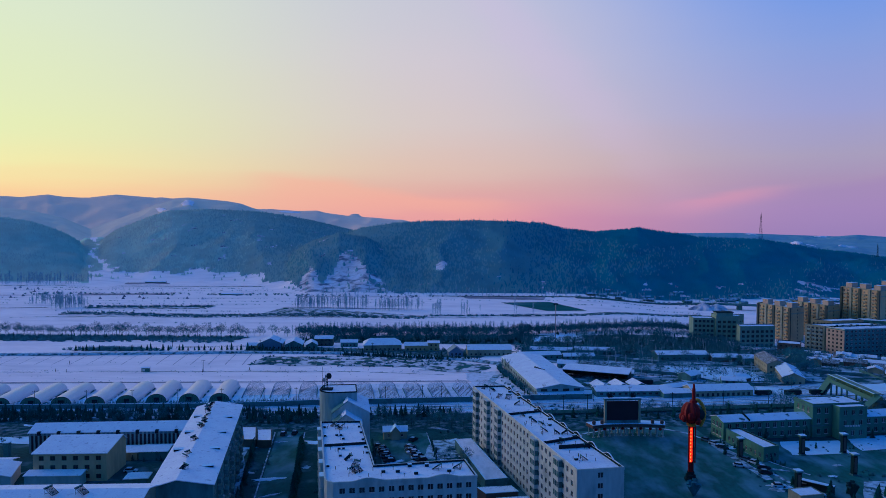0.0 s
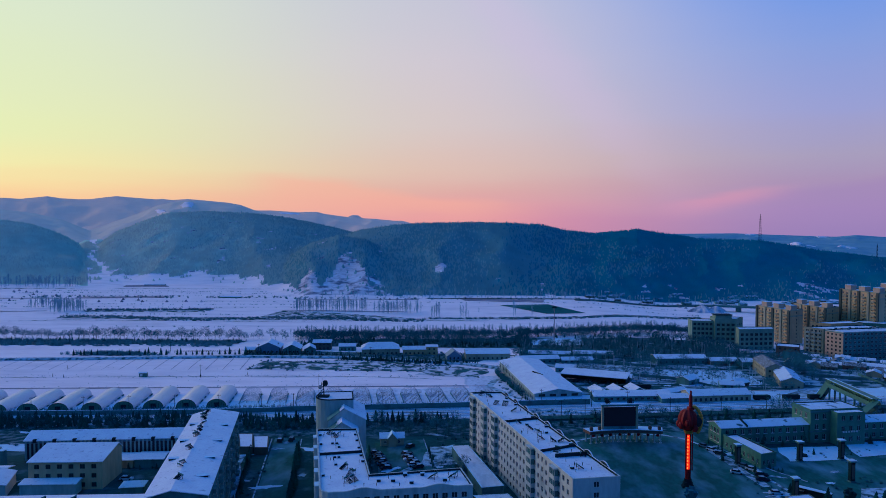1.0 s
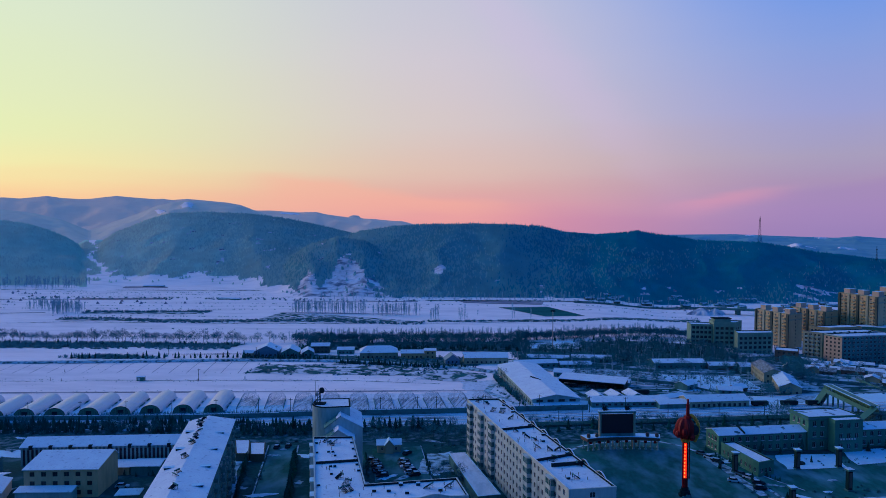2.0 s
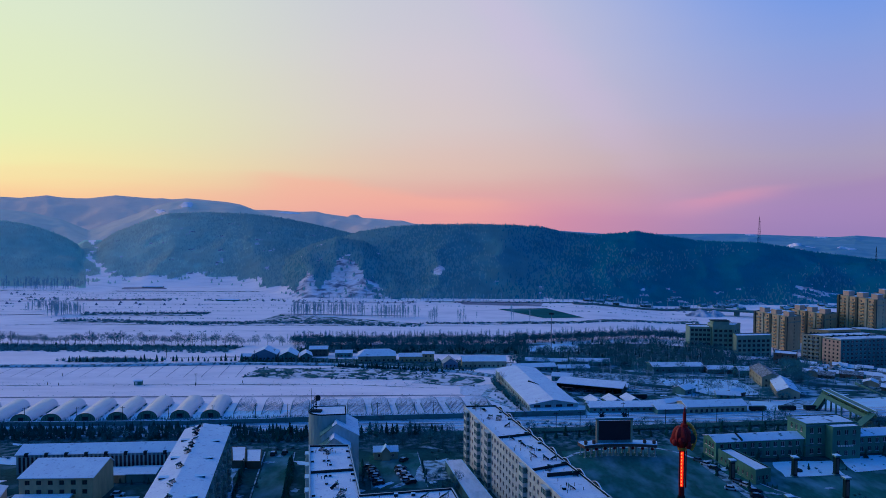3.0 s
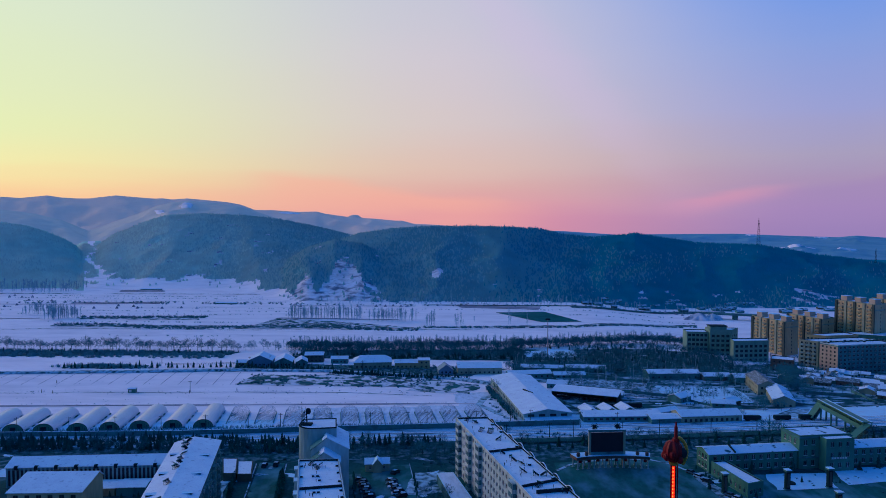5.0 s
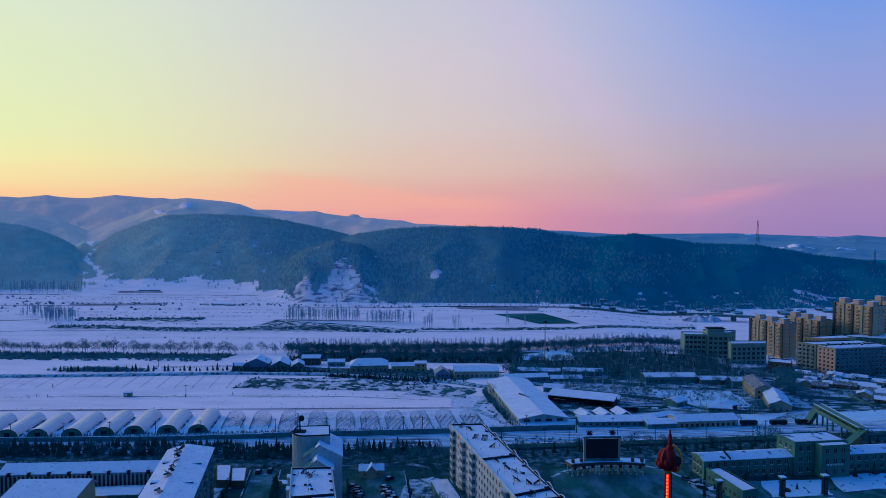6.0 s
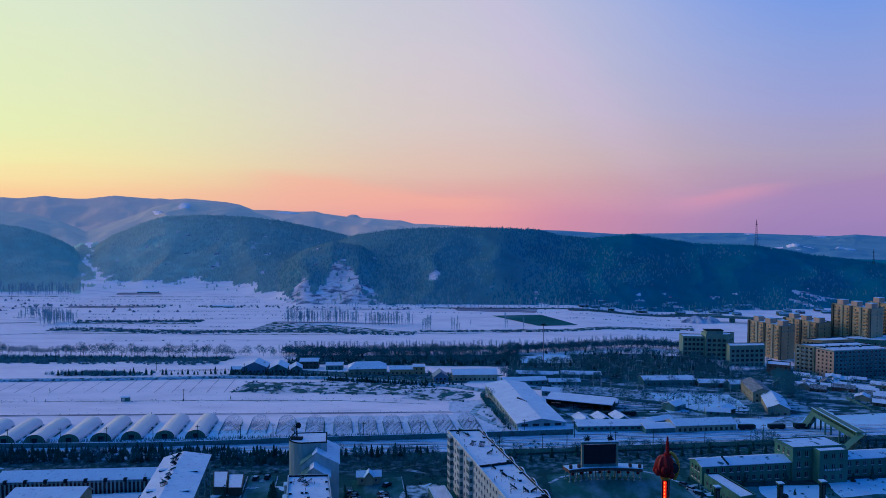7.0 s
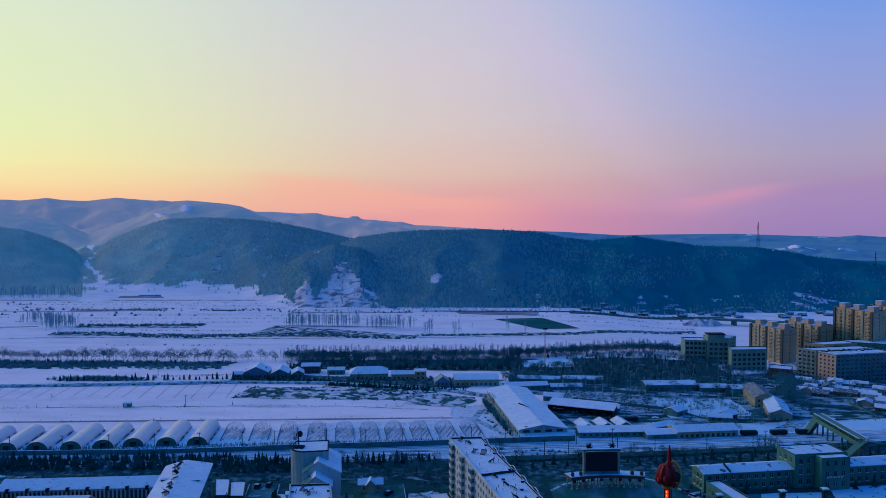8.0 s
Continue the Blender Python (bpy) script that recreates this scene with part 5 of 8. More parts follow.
# ---------- aerial on the stair tower ----------
aerial = thing("radio_aerial", -48.0, 250.5, 25.42, 0, "dark lattice aerial with a round dish", "aerial")
m = MB()
for x, y in ((-0.7, -0.6), (0.7, -0.6), (0, 0.7)):
    m.tube((x, y, 0), (x * 0.5, y * 0.5, 5.2), 0.12, n=4)
for k in range(5):
    z, s0, s1 = k * 1.04, 1 - 0.1 * k, 0.9 - 0.1 * k
    m.tube((-0.7 * s0, -0.6 * s0, z), (0.7 * s1, -0.6 * s1, z + 1.04), 0.08, n=3)
    m.tube((0.7 * s0, -0.6 * s0, z), (0, 0.7 * s1, z + 1.04), 0.08, n=3)
m.box(-1.6, -1.4, 0, 2.2, 1.4, 0.5)
part("lattice", m, DARK_STEEL, aerial)
m = MB()
m.ball((1.0, -0.6, 5.0), 0.95, 0.35, 1.15, 10, 6)
part("dish", m, DARK_STEEL, aerial, "dark round dish")
m = MB()
m.ball((-0.8, -0.5, 3.6), 0.75, 0.3, 0.8, 10, 6)
part("dish", m, GREY_STEEL, aerial, "smaller grey dish")
m = MB()
m.tube((-1.4, 0, 0), (-1.4, 0, 8.2), 0.05, n=4)
m.tube((-0.2, 0, 5.0), (-0.2, 0, 6.6), 0.04, n=4)
part("whip", m, DARK_STEEL, aerial)

# ---------- square: lantern column, stage and screen ----------
lantern = thing("lantern_column", 75.9, 235.0, 0, 0, "tall red lantern column with a lit red strip", "lantern column")
m = MB()
for z0, z1, r in ((0, 0.9, 2.0), (0.9, 2.0, 1.6), (2.0, 3.0, 1.2)):
    m.prism([(r * math.cos(k * math.pi / 4 + 0.39), r * math.sin(k * math.pi / 4 + 0.39)) for k in range(8)], z0, z1)
part("plinth", m, STONE, lantern)
m = MB()
m.tube((0, 0, 3.0), (0, 0, 18.6), 0.95, 0.95, 10)
part("shaft", m, RED, lantern)
for k in range(10):
    m = MB()
    z = 6.4 + k * 1.16
    m.box(-0.75, -1.12, z, 0.15, -0.86, z + 1.0)
    part("light_panel", m, LIT_RED, lantern, "lit red panel")
    m = MB()
    m.box(-0.62, -1.2, z + 0.2, -0.34, -1.13, z + 0.75)
    part("lamp", m, LIT_WARM, lantern, "small warm lamp")
m = MB()
m.box(-1.2, -1.05, 6.0, -0.95, -0.5, 18.2)
m.box(0.95, -1.05, 6.0, 1.2, -0.5, 18.2)
part("side_rail", m, RED, lantern)
m = MB()
rings = []
for j in range(11):
    a = math.pi * (j + 0.6) / 12.2 - math.pi / 2
    rings.append([((3.0 * math.cos(a) * (1 + 0.10 * math.cos(k * math.pi / 2))) * math.cos(k * math.pi / 16) - 0.3,
                   (3.0 * math.cos(a) * (1 + 0.10 * math.cos(k * math.pi / 2))) * math.sin(k * math.pi / 16), 22.6 + 3.7 * math.sin(a)) for k in range(32)])
for lo, hi in zip(rings, rings[1:]):
    for k in range(32):
        m.face(lo[k], lo[(k + 1) % 32], hi[(k + 1) % 32], hi[k])
m.face(*reversed(rings[0]))
m.face(*rings[-1])
part("lantern_body", m, RED, lantern, "ribbed dark red lantern")
for a in (0.3, 1.5, 2.7, 3.6, 4.4, 5.4):
    m = MB()
    m.ball((2.7 * math.cos(a) - 0.3, 2.7 * math.sin(a), 21.2 + 1.0 * math.cos(a * 3)), 1.0, 1.0, 1.3, 9, 6)
    part("petal", m, RED, lantern)
m = MB()
for k in range(14):
    a = -0.9 + 2.9 * k / 13
    c = (2.6 + 1.2 * math.sin(a * 2.2) * 0.4 + 1.2 * math.cos(a) * 1.0, -0.4, 22.8 + 4.2 * math.sin(a - 0.55))
    m.ball(c, 0.62, 0.55, 0.62, 7, 5)
part("cloud_rim", m, GOLD, lantern, "scalloped gilded rim")
m = MB()
m.ball((2.4, -0.9, 22.2), 1.7, 1.5, 1.8, 10, 6)
part("inner_knot", m, DARK_STEEL, lantern)
m = MB()
m.tube((0.6, 0, 26.0), (0.6, 0, 30.6), 0.62, 0.55, 8)
m.tube((0.6, 0, 30.6), (0.6, 0, 32.2), 0.36, 0.3, 8)
m.tube((0.6, 0, 26.0), (0.6, 0, 26.8), 1.3, 1.2, 8)
part("finial", m, RED, lantern)
m = MB()
m.tube((0, 0, 18.2), (0, 0, 19.2), 1.4, 1.7, 10)
part("collar", m, GOLD, lantern)

stage = thing("stage_canopy", 66, 284.5, 0, 4, "curved stage canopy on columns below the screen", "stage")
m, s = MB(), MB()
N = 20


def arc(t, r):
    a = (t - 0.5) * 0.62
    return ((50 + r) * math.sin(a), (50 + r) * math.cos(a) - 49.0)


for k in range(N):
    q = [arc(k / N, 2.5), arc((k + 1) / N, 2.5), arc((k + 1) / N, -2.5), arc(k / N, -2.5)]
    q = [q[3], q[2], q[1], q[0]]
    m.prism(q, 3.8, 4.7)
    q2 = [arc(k / N, -2.8), arc((k + 1) / N, -2.8), arc((k + 1) / N, 2.8), arc(k / N, 2.8)]
    m.prism(q2, 4.7, 5.0)
part("canopy", m, BRICK_RED, stage, "reddish curved canopy")
s.prism([arc(k / N, -2.6) for k in range(N + 1)] + [arc(1 - k / N, 2.6) for k in range(N + 1)], 5.0, 5.14)
part("snow_cap", s, SNOW, stage, "snow on the canopy")
for k in range(13):
    for r in (-2.0, 1.6):
        x, y = arc((k + 0.3) / 12.6, r)
        m = MB()
        m.tube((x, y, 0), (x, y, 3.8), 0.28, 0.24, 8)
        m.box(x - 0.45, y - 0.45, 0, x + 0.45, y + 0.45, 0.3)
        part("column", m, PALE_RENDER, stage)
for t in (0.04, 0.16, 0.84, 0.96):
    x, y = arc(t, -1.5)
    m = MB()
    m.tube((x, y, 5.1), (x, y, 6.0), 0.6, 0.8, 8)
    m.ball((x, y, 6.3), 0.7, 0.7, 0.5, 8, 5)
    part("urn", m, BRICK_RED, stage)
for k in range(8):
    x, y = arc((k + 0.5) / 8, -2.0)
    m = MB()
    m.ball((x, y, 3.15), 0.7, 0.7, 0.6, 8, 5)
    part("hanging_lantern", m, RED, stage, "dark red paper lantern")

screen = thing("video_screen", 64.3, 284.2, 0, 5, "unlit outdoor video screen in a pale frame", "screen")
m = MB()
m.box(-6.4, -0.2, 6.2, 6.4, 0.2, 13.9)
part("display", m, SCREEN, screen, "black unlit display")
for x in (-7.3, 6.5):
    m = MB()
    m.box(x, -0.6, 0, x + 0.8, 0.6, 14.3)
    part("side_frame", m, CREAM, screen)
m = MB()
m.box(-7.5, -0.7, 14.3, 7.5, 0.7, 15.0)
part("cross_beam", m, GREY_WALL, screen)
m = MB()
m.box(-7.2, -0.5, 5.0, 7.2, 0.5, 6.2)
part("cross_beam", m, GREY_WALL, screen)
m = MB()
m.box(-7.6, -0.75, 15.0, 7.6, 0.75, 15.15)
part("snow_cap", m, SNOW, screen)
for x in (-5.0, 4.2):
    m = MB()
    for k in range(12):
        a = k * 0.53
        m.tube((x, 0, 15.9), (x + 1.5 * math.cos(a), 0.5 * math.sin(a * 3), 16.4 + 1.3 * math.sin(a)), 0.28, 0.10, 4)
    part("top_ornament", m, DARK_STEEL, screen, "dark star-shaped ornament")

# ---------- station ----------
building("station_annex", [(107.6, 253.7), (114.2, 256.6), (108.6, 278.6), (102.9, 277.2)], 4.7, GREEN_WALL, {3: spec(8, 1.2, 1.6, 1.2, 4.0, 1, 0.8), 0: spec(3, 1.2, 1.6, 1.2, 4.0, 1, 0.6)}, "low flat-roofed station annex with a dark parapet", "station building", parapet=0.6)
building("station_porch", [(148.6, 281.6), (160.6, 283.8), (160.0, 288.0), (148.0, 285.8)], 12.6, GREEN_WALL, {0: spec(3, 1.5, 2.0, 1.4, 4.1, 3, 1.0)}, "projecting pale entrance bay of the station", "station building", parapet=0.3)
gable("station_wing", (161.9, 289.2), 10, 46, 9.5, 7.2, 8.6, GREEN_WALL, PATCHY_SNOW, label="pale station wing with a patchy snow roof", category="station building", specs={0: spec(13, 1.5, 1.9, 1.0, 3.4, 2, 1.0, "sill")})
m = MB()
for k in range(6):
    m.box(150.9 + k * 1.15, 281.75 + k * 0.21, 5.0, 151.6 + k * 1.15, 281.9 + k * 0.21, 5.7)
tagged(part("station_sign", m, FRAME_WHITE), "row of pale sign characters over the station door", "sign")


def pillar():
    ob = thing("square_pillar", 0, 0, 0, 0, "stone pillar with a snow-topped cap", "pillar")
    a, b, c, d = MB(), MB(), MB(), MB()
    a.box(-0.75, -0.75, 0.5, 0.75, 0.75, 6.9)
    d.box(-0.45, -0.85, 1.2, 0.45, -0.76, 6.2)
    b.box(-1.0, -1.0, 0, 1.0, 1.0, 0.5)
    b.box(-1.1, -1.1, 6.9, 1.1, 1.1, 7.4)
    c.box(-1.12, -1.12, 7.4, 1.12, 1.12, 7.6)
    part("shaft", a, STONE, ob)
    part("relief_panel", d, BRICK_RED, ob)
    part("base_and_cap", b, CONCRETE, ob)
    part("snow_cap", c, SNOW, ob)
    return ob


PILLAR = pillar()
for x, y in ((125.1, 262.2), (141.4, 264.6), (132.8, 241.6), (106.1, 224.5), (101.0, 258.0), (158.5, 250.5)):
    put(PILLAR, x, y, 0, 8, "pillars of the square")
gate = thing("bus_shelter", 112.5, 226.5, 0, -42, "long narrow shelter with a snowy roof", "shelter")
m = MB()
m.box(-5.5, -1.0, 2.6, 5.5, 1.0, 2.85)
part("roof", m, DARK_STEEL, gate)
m = MB()
m.box(-5.5, -1.0, 2.86, 5.5, 1.0, 3.0)
part("snow_cap", m, SNOW, gate)
m = MB()
m.box(-5.4, 0.85, 0, 5.4, 0.95, 2.6)
part("back_panel", m, GLASS, gate)
for x in (-5.2, -1.8, 1.8, 5.2):
    m = MB()
    m.box(x - 0.08, -0.9, 0, x + 0.08, -0.74, 2.6)
    part("post", m, DARK_STEEL, gate)
m = MB()
for k in range(16):
    m.tube((0, 0, 0), (math.cos(k * 2.4) * 1.5, math.sin(k * 2.4) * 1.5, 3.5 + (k % 4) * 0.5), 0.3, 0.5, 5)
tagged(part("wrapped_shrub", m, TIMBER, at=pose(121.5, 221.5, 0)), "winter-wrapped shrub by the square", "shrub")
m = MB()
for k in range(18):
    m.tube((0, 0, 0), (math.cos(k * 2.4) * 1.9, math.sin(k * 2.4) * 1.9, 3.4 + (k % 4) * 0.5), 0.35, 0.5, 6)
tagged(part("fountain_sculpture", m, TWIGS, at=pose(72.6, 221.5, 0)), "dark ribbed sculpture at the lantern's foot", "sculpture")
m = MB()
m.tube((0, 0, 0), (0, 0, 0.5), 2.0, 1.8, 14)
tagged(part("flower_bed", m, STONE, at=pose(129.0, 268.5, 0.1)), "round dark flower bed ringed by snow", "flower bed")
building("kiosk", [(102, 214), (110, 216), (109, 222), (101, 220)], 3.0, CREAM, {}, "low kiosk with a snowy roof", "kiosk", parapet=0.2)


# ---------- cars ----------
def car(paint, name="car", label=""):
    ob = thing(name, 0, 0, 0, 0, label, "car")
    b, c, s = MB(), MB(), MB()
    L, w = 2.2, 0.86
    prof = [(-L, 0.35), (L, 0.35), (L, 0.75), (1.2, 0.92), (-1.9, 0.95), (-L, 0.8)]
    b.solid([(x, -w, z) for x, z in prof], [(x, w, z) for x, z in prof])
    cab = [(-1.85, 0.94), (1.15, 0.92), (0.45, 1.42), (-1.4, 1.45)]
    c.solid([(x, -w + 0.08, z) for x, z in cab], [(x, w - 0.08, z) for x, z in cab])
    s.box(-1.35, -w + 0.12, 1.45, 0.4, w - 0.12, 1.52)
    body = part("body", b, paint, ob)
    part("cabin_glass", c, CAR_GLASS, ob)
    part("roof_panel", s, SNOW_THIN if paint is CAR_DARK else paint, ob)
    for x in (-1.35, 1.35):
        for y in (-w, w):
            q = MB()
            q.tube((x, y - 0.1, 0.33), (x, y + 0.1, 0.33), 0.33, n=10)
            part("wheel", q, RUBBER, ob)
    return ob


CARS = [car(CAR_WHITE, label="white car parked on the icy paving"), car(CAR_DARK, label="dark car parked with snow on its roof"), car(CAR_SILVER, label="silver-grey car parked in the open")]
for k, x, y, r in ((0, 97.1, 248.3, -20), (0, 97.0, 273.0, -55), (2, 102.1, 254.7, -50), (0, 103.6, 251.6, -50), (1, 104.7, 246.5, -12), (1, 103.3, 241.8, -8), (0, 102.5, 229.5, -5), (2, 115.1, 230.0, 0), (0, 111.3, 222.2, -6),
                   (1, 110.5, 228.9, -40), (2, 95.5, 277.5, -55), (1, 98.5, 268.5, -55), (0, -112.0, 236.0, 5), (1, -70.8, 279.5, 90), (1, -66.6, 281.0, 90), (1, -18.6, 274.0, 60)):
    put(CARS[k], x, y, 0.09, r, "parked cars")
for k in range(8):
    put(CARS[(1, 1, 2, 1, 1, 2, 1, 1)[k]], -30.6 + k * 0.78 + g.uniform(-0.4, 0.4), 265.5 - k * 2.35, 0.1, 12 + g.uniform(-7, 7) + 180 * (k % 3 == 1), "parked cars")
    put(CARS[(1, 2, 1, 0, 2, 1, 0, 1)[k]], -19.6 + k * 0.7 + g.uniform(-0.5, 0.5), 265.0 - k * 2.05, 0.1, 20 + g.uniform(-10, 10) + 180 * (k % 2), "parked cars")

# ---------- courtyard and west yard ----------
gatehouse = gable("gatehouse", (-30.3, 275.0), 8, 9.2, 5.0, 3.2, 4.6, CREAM, label="small cream gatehouse with a snowy roof", category="gatehouse", specs={0: spec(3, 0.9, 1.2, 1.0, 3.0, 1, 0.6)})
m = MB()
m.solid([(2.8, -1.6, 3.2), (6.4, -1.6, 3.2), (6.4, 2.5, 3.2), (2.8, 2.5, 3.2)], [(4.55, -1.6, 5.3), (4.65, -1.6, 5.3), (4.65, 2.5, 5.3), (4.55, 2.5, 5.3)])
m.box(3.0, -1.4, 0, 6.2, 0.0, 3.2)
part("porch", m, CREAM, gatehouse)
m = MB()
for a, b in ((2.6, 4.6), (4.6, 6.6)):
    z0, z1 = (3.15, 5.45) if a < 4 else (5.45, 3.15)
    m.solid([(a, -1.9, z0), (b, -1.9, z1), (b, 2.5, z1), (a, 2.5, z0)], [(a, -1.9, z0 + 0.2), (b, -1.9, z1 + 0.2), (b, 2.5, z1 + 0.2), (a, 2.5, z0 + 0.2)])
part("porch_roof", m, SNOW, gatehouse)
building("storage_row", [(7.6, 222.5), (14.7, 224.5), (3.7, 265.4), (-2.3, 264.0)], 3.8, CONCRETE, {}, "long low storage row with an even snow roof", "storage building", parapet=0.15, coping=SNOW, roof=RUTTED)
building("storage_row", [(7.4, 211.5), (17.3, 213.6), (15.5, 218.1), (4.9, 216.4)], 3.6, BRICK_RED, {}, "low brick shed with snow on its roof", "shed", parapet=0.15, coping=SNOW)
building("storage_row", [(12.0, 203.5), (21.5, 205.5), (19.8, 210.5), (10.2, 208.5)], 3.4, CONCRETE, {}, "low concrete shed with snow on its roof", "shed", parapet=0.15, coping=SNOW)
building("yard_house", [(-81.9, 263.0), (-77.0, 263.2), (-81.6, 279.8), (-87.6, 279.8)], 3.0, BROWN, {}, "low yard building with snow on its flat roof", "building", parapet=0.2)
building("yard_house", [(-76.6, 263.3), (-71.3, 263.5), (-74.9, 278.0), (-80.9, 277.6)], 2.7, BROWN, {}, "low yard building with snow on its flat roof", "building", parapet=0.2)
gable("garage", (-123.6, 247.0), 5, 8.4, 8.0, 2.9, 3.5, CREAM, label="low cream garage with a snowy roof", category="garage")
gable("garage", (-114.8, 248.0), 5, 10.0, 8.2, 3.0, 3.7, GREY_WALL, label="low grey garage with a snowy roof", category="garage")
gable("lean_to", (-139.5, 221.2), 4, 17.5, 4.2, 3.6, 4.2, PLASTER, label="low white lean-to in front of the cream house", category="shed", at=0.9)
gable("shed", (-158, 214), 20, 16, 14, 4.0, 6.2, PLASTER, along_u=False, label="white shed with a broad snowy roof", category="shed")
gable("shed", (-168, 230), 6, 16, 8, 3.2, 4.0, GREY_WALL, label="low grey shed with a snowy roof", category="shed")
for x, y, z in ((-161, 246, 6.5), (-164, 237, 3)):
    ch = thing("chimney_stack", x, y, 0, 0, "grey square chimney stack in the yard", "chimney")
    m = MB()
    m.box(-0.9, -0.9, 0, 0.9, 0.9, z)
    part("stack", m, CONCRETE, ch)
    m = MB()
    m.box(-1.1, -1.1, z, 1.1, 1.1, z + 0.3)
    part("cap", m, SNOW, ch)
# pale columns and dark bays of the workshop front, with a line of ridge posts
ax = pose(-158.0, 254.0, 0, 0, 0, 6)
col = MB()
col.box(-0.28, -0.42, 0, 0.28, -0.02, 7.2)
col = col.mesh("column", PALE_RENDER)
bay = MB()
bay.box(-0.45, -0.16, 0.8, 0.45, -0.03, 6.4)
bay = bay.mesh("bay_panel", SCREEN)
shop = [o for o in scene.objects if o.name.startswith("workshop")][0]
for k in range(42):
    part("column", col, None, shop, at=pose(0.6 + k * 1.48, 0, 0))
    if k < 41:
        part("bay_panel", bay, None, shop, at=pose(1.34 + k * 1.48, 0, 0))
for k in range(9):
    m = MB()
    m.box(3 + k * 7, -0.5, 6.6, 4.2 + k * 7, 0.6, 7.9)
    part("roof_hood", m, DARK_STEEL, shop)
for k in range(40):
    m = MB() if not k else m
    if not k:
        m.tube((0, 0, 0), (0, 0, 0.8), 0.07, n=4)
        m = m.mesh("ridge_post", DARK_STEEL)
    part("ridge_post", m, None, shop, at=pose(1 + k * 1.55, 11.6, 7.6))
m = MB()
m.tube((1, 6.2, 9.6), (61, 6.2, 9.6), 0.12, n=4)
part("snow_rail", m, DARK_STEEL, shop)
# parapet ridge heater chimney on the cream house
m = MB()
m.box(-0.9, -0.6, 0, 0.9, 0.6, 1.5)
tagged(part("chimney", m, STONE, at=pose(-131.5, 240.5, 10.3, 0, 0, 4)), "broad dark chimney on the snowy roof", "chimney")


# ---------- greenhouses ----------
def greenhouse():
    ob = thing("greenhouse", 0, 0, 0, 0, "film-covered tunnel greenhouse under snow", "greenhouse")
    w, h, L, n = 4.5, 4.0, 30.0, 12
    a, f, r, dr = MB(), MB(), MB(), MB()
    pts = [(-w * math.cos(math.pi * k / n), h * math.sin(math.pi * k / n) ** 0.8) for k in range(n + 1)]
    for (x0, z0), (x1, z1) in zip(pts, pts[1:]):
        for j in range(10):
            a.face((x0, j * 3, z0), (x1, j * 3, z1), (x1, j * 3 + 3, z1), (x0, j * 3 + 3, z0))
    part("cover", a, PVC, ob)
    f.face(*[(x, 0.05, z) for x, z in reversed(pts)])
    part("end_wall", f, GREEN_STEEL, ob, "dark end wall")
    f = MB()
    f.face(*[(x, L - 0.05, z) for x, z in pts])
    part("end_wall", f, GREEN_STEEL, ob, "dark end wall")
    r.pipe([(x, -0.05, z) for x, z in pts], 0.12)
    for x in (-3.2, -2.4, -1.6, 1.6, 2.4, 3.2):
        r.tube((x, -0.02, 0), (x, -0.02, 3.2 if abs(x) < 2 else 2.5 if abs(x) < 3 else 1.7), 0.06, n=4)
    part("end_hoop", r, DARK_STEEL, ob)
    dr.box(-1.2, -0.12, 0, 1.2, 0.04, 2.4)
    part("door", dr, DARK_STEEL, ob)
    m = MB()
    m.box(4.55, 0, 0, 5.0, L, 0.5)
    part("drift_board", m, SCRUB, ob)
    return ob


GH = greenhouse()
for x, y in ((-224.5, 317.0), (-211, 318.2), (-197.5, 319.8), (-184.1, 321.0), (-169.2, 322.6), (-155.6, 325.2), (-142.8, 328.0), (-128.0, 329.7), (-114.0, 331.0)):
    put(GH, x, y, 0, 8, "covered greenhouses")


def hoop_house():
    ob = thing("hoop_greenhouse", 0, 0, 0, 0, "bare hoop frame of an uncovered greenhouse", "greenhouse")
    w, h, L, n = 4.4, 4.0, 20.0, 10
    pts = [(-w * math.cos(math.pi * k / n), h * math.sin(math.pi * k / n) ** 0.8) for k in range(n + 1)]
    hp = MB()
    hp.pipe([(x, 0, z) for x, z in pts], 0.032, 3)
    hp = hp.mesh("hoop", NET)
    for j in range(25):
        part("hoop", hp, None, ob, at=pose(0, j * L / 24, 0))
    for k in (1, 3, 5, 7, 9):
        q = MB()
        q.tube((pts[k][0], 0, pts[k][1]), (pts[k][0], L, pts[k][1]), 0.045, n=3)
        part("purlin", q, NET, ob)
    q = MB()
    q.box(-w - 0.2, 0, 0, -w + 0.1, L, 0.5)
    q.box(w - 0.1, 0, 0, w + 0.2, L, 0.5)
    part("foot_board", q, GREY_WALL, ob)
    q = MB()
    for j in range(60):
        q.box(-4 + 8 * ((j * 37) % 60) / 60, 0.4 + 19 * ((j * 17) % 60) / 60, 0, -3.9 + 8 * ((j * 37) % 60) / 60, 0.5 + 19 * ((j * 17) % 60) / 60, 0.9 + 0.5 * (j % 3))
    part("dry_stubble", q, TIMBER, ob)["kind"] = "stuff"
    return ob


HOOP = hoop_house()
for x, y in ((-101, 338.2), (-87.6, 338.6), (-74, 339), (-60, 339.6), (-46.4, 340.4), (-34.3, 341.2), (-22, 342.2), (-9.3, 343.4), (3.4, 345.0), (16, 347.0)):
    put(HOOP, x, y, ground_z(x, y + 15) - 0.02, 10, "bare greenhouse frames")
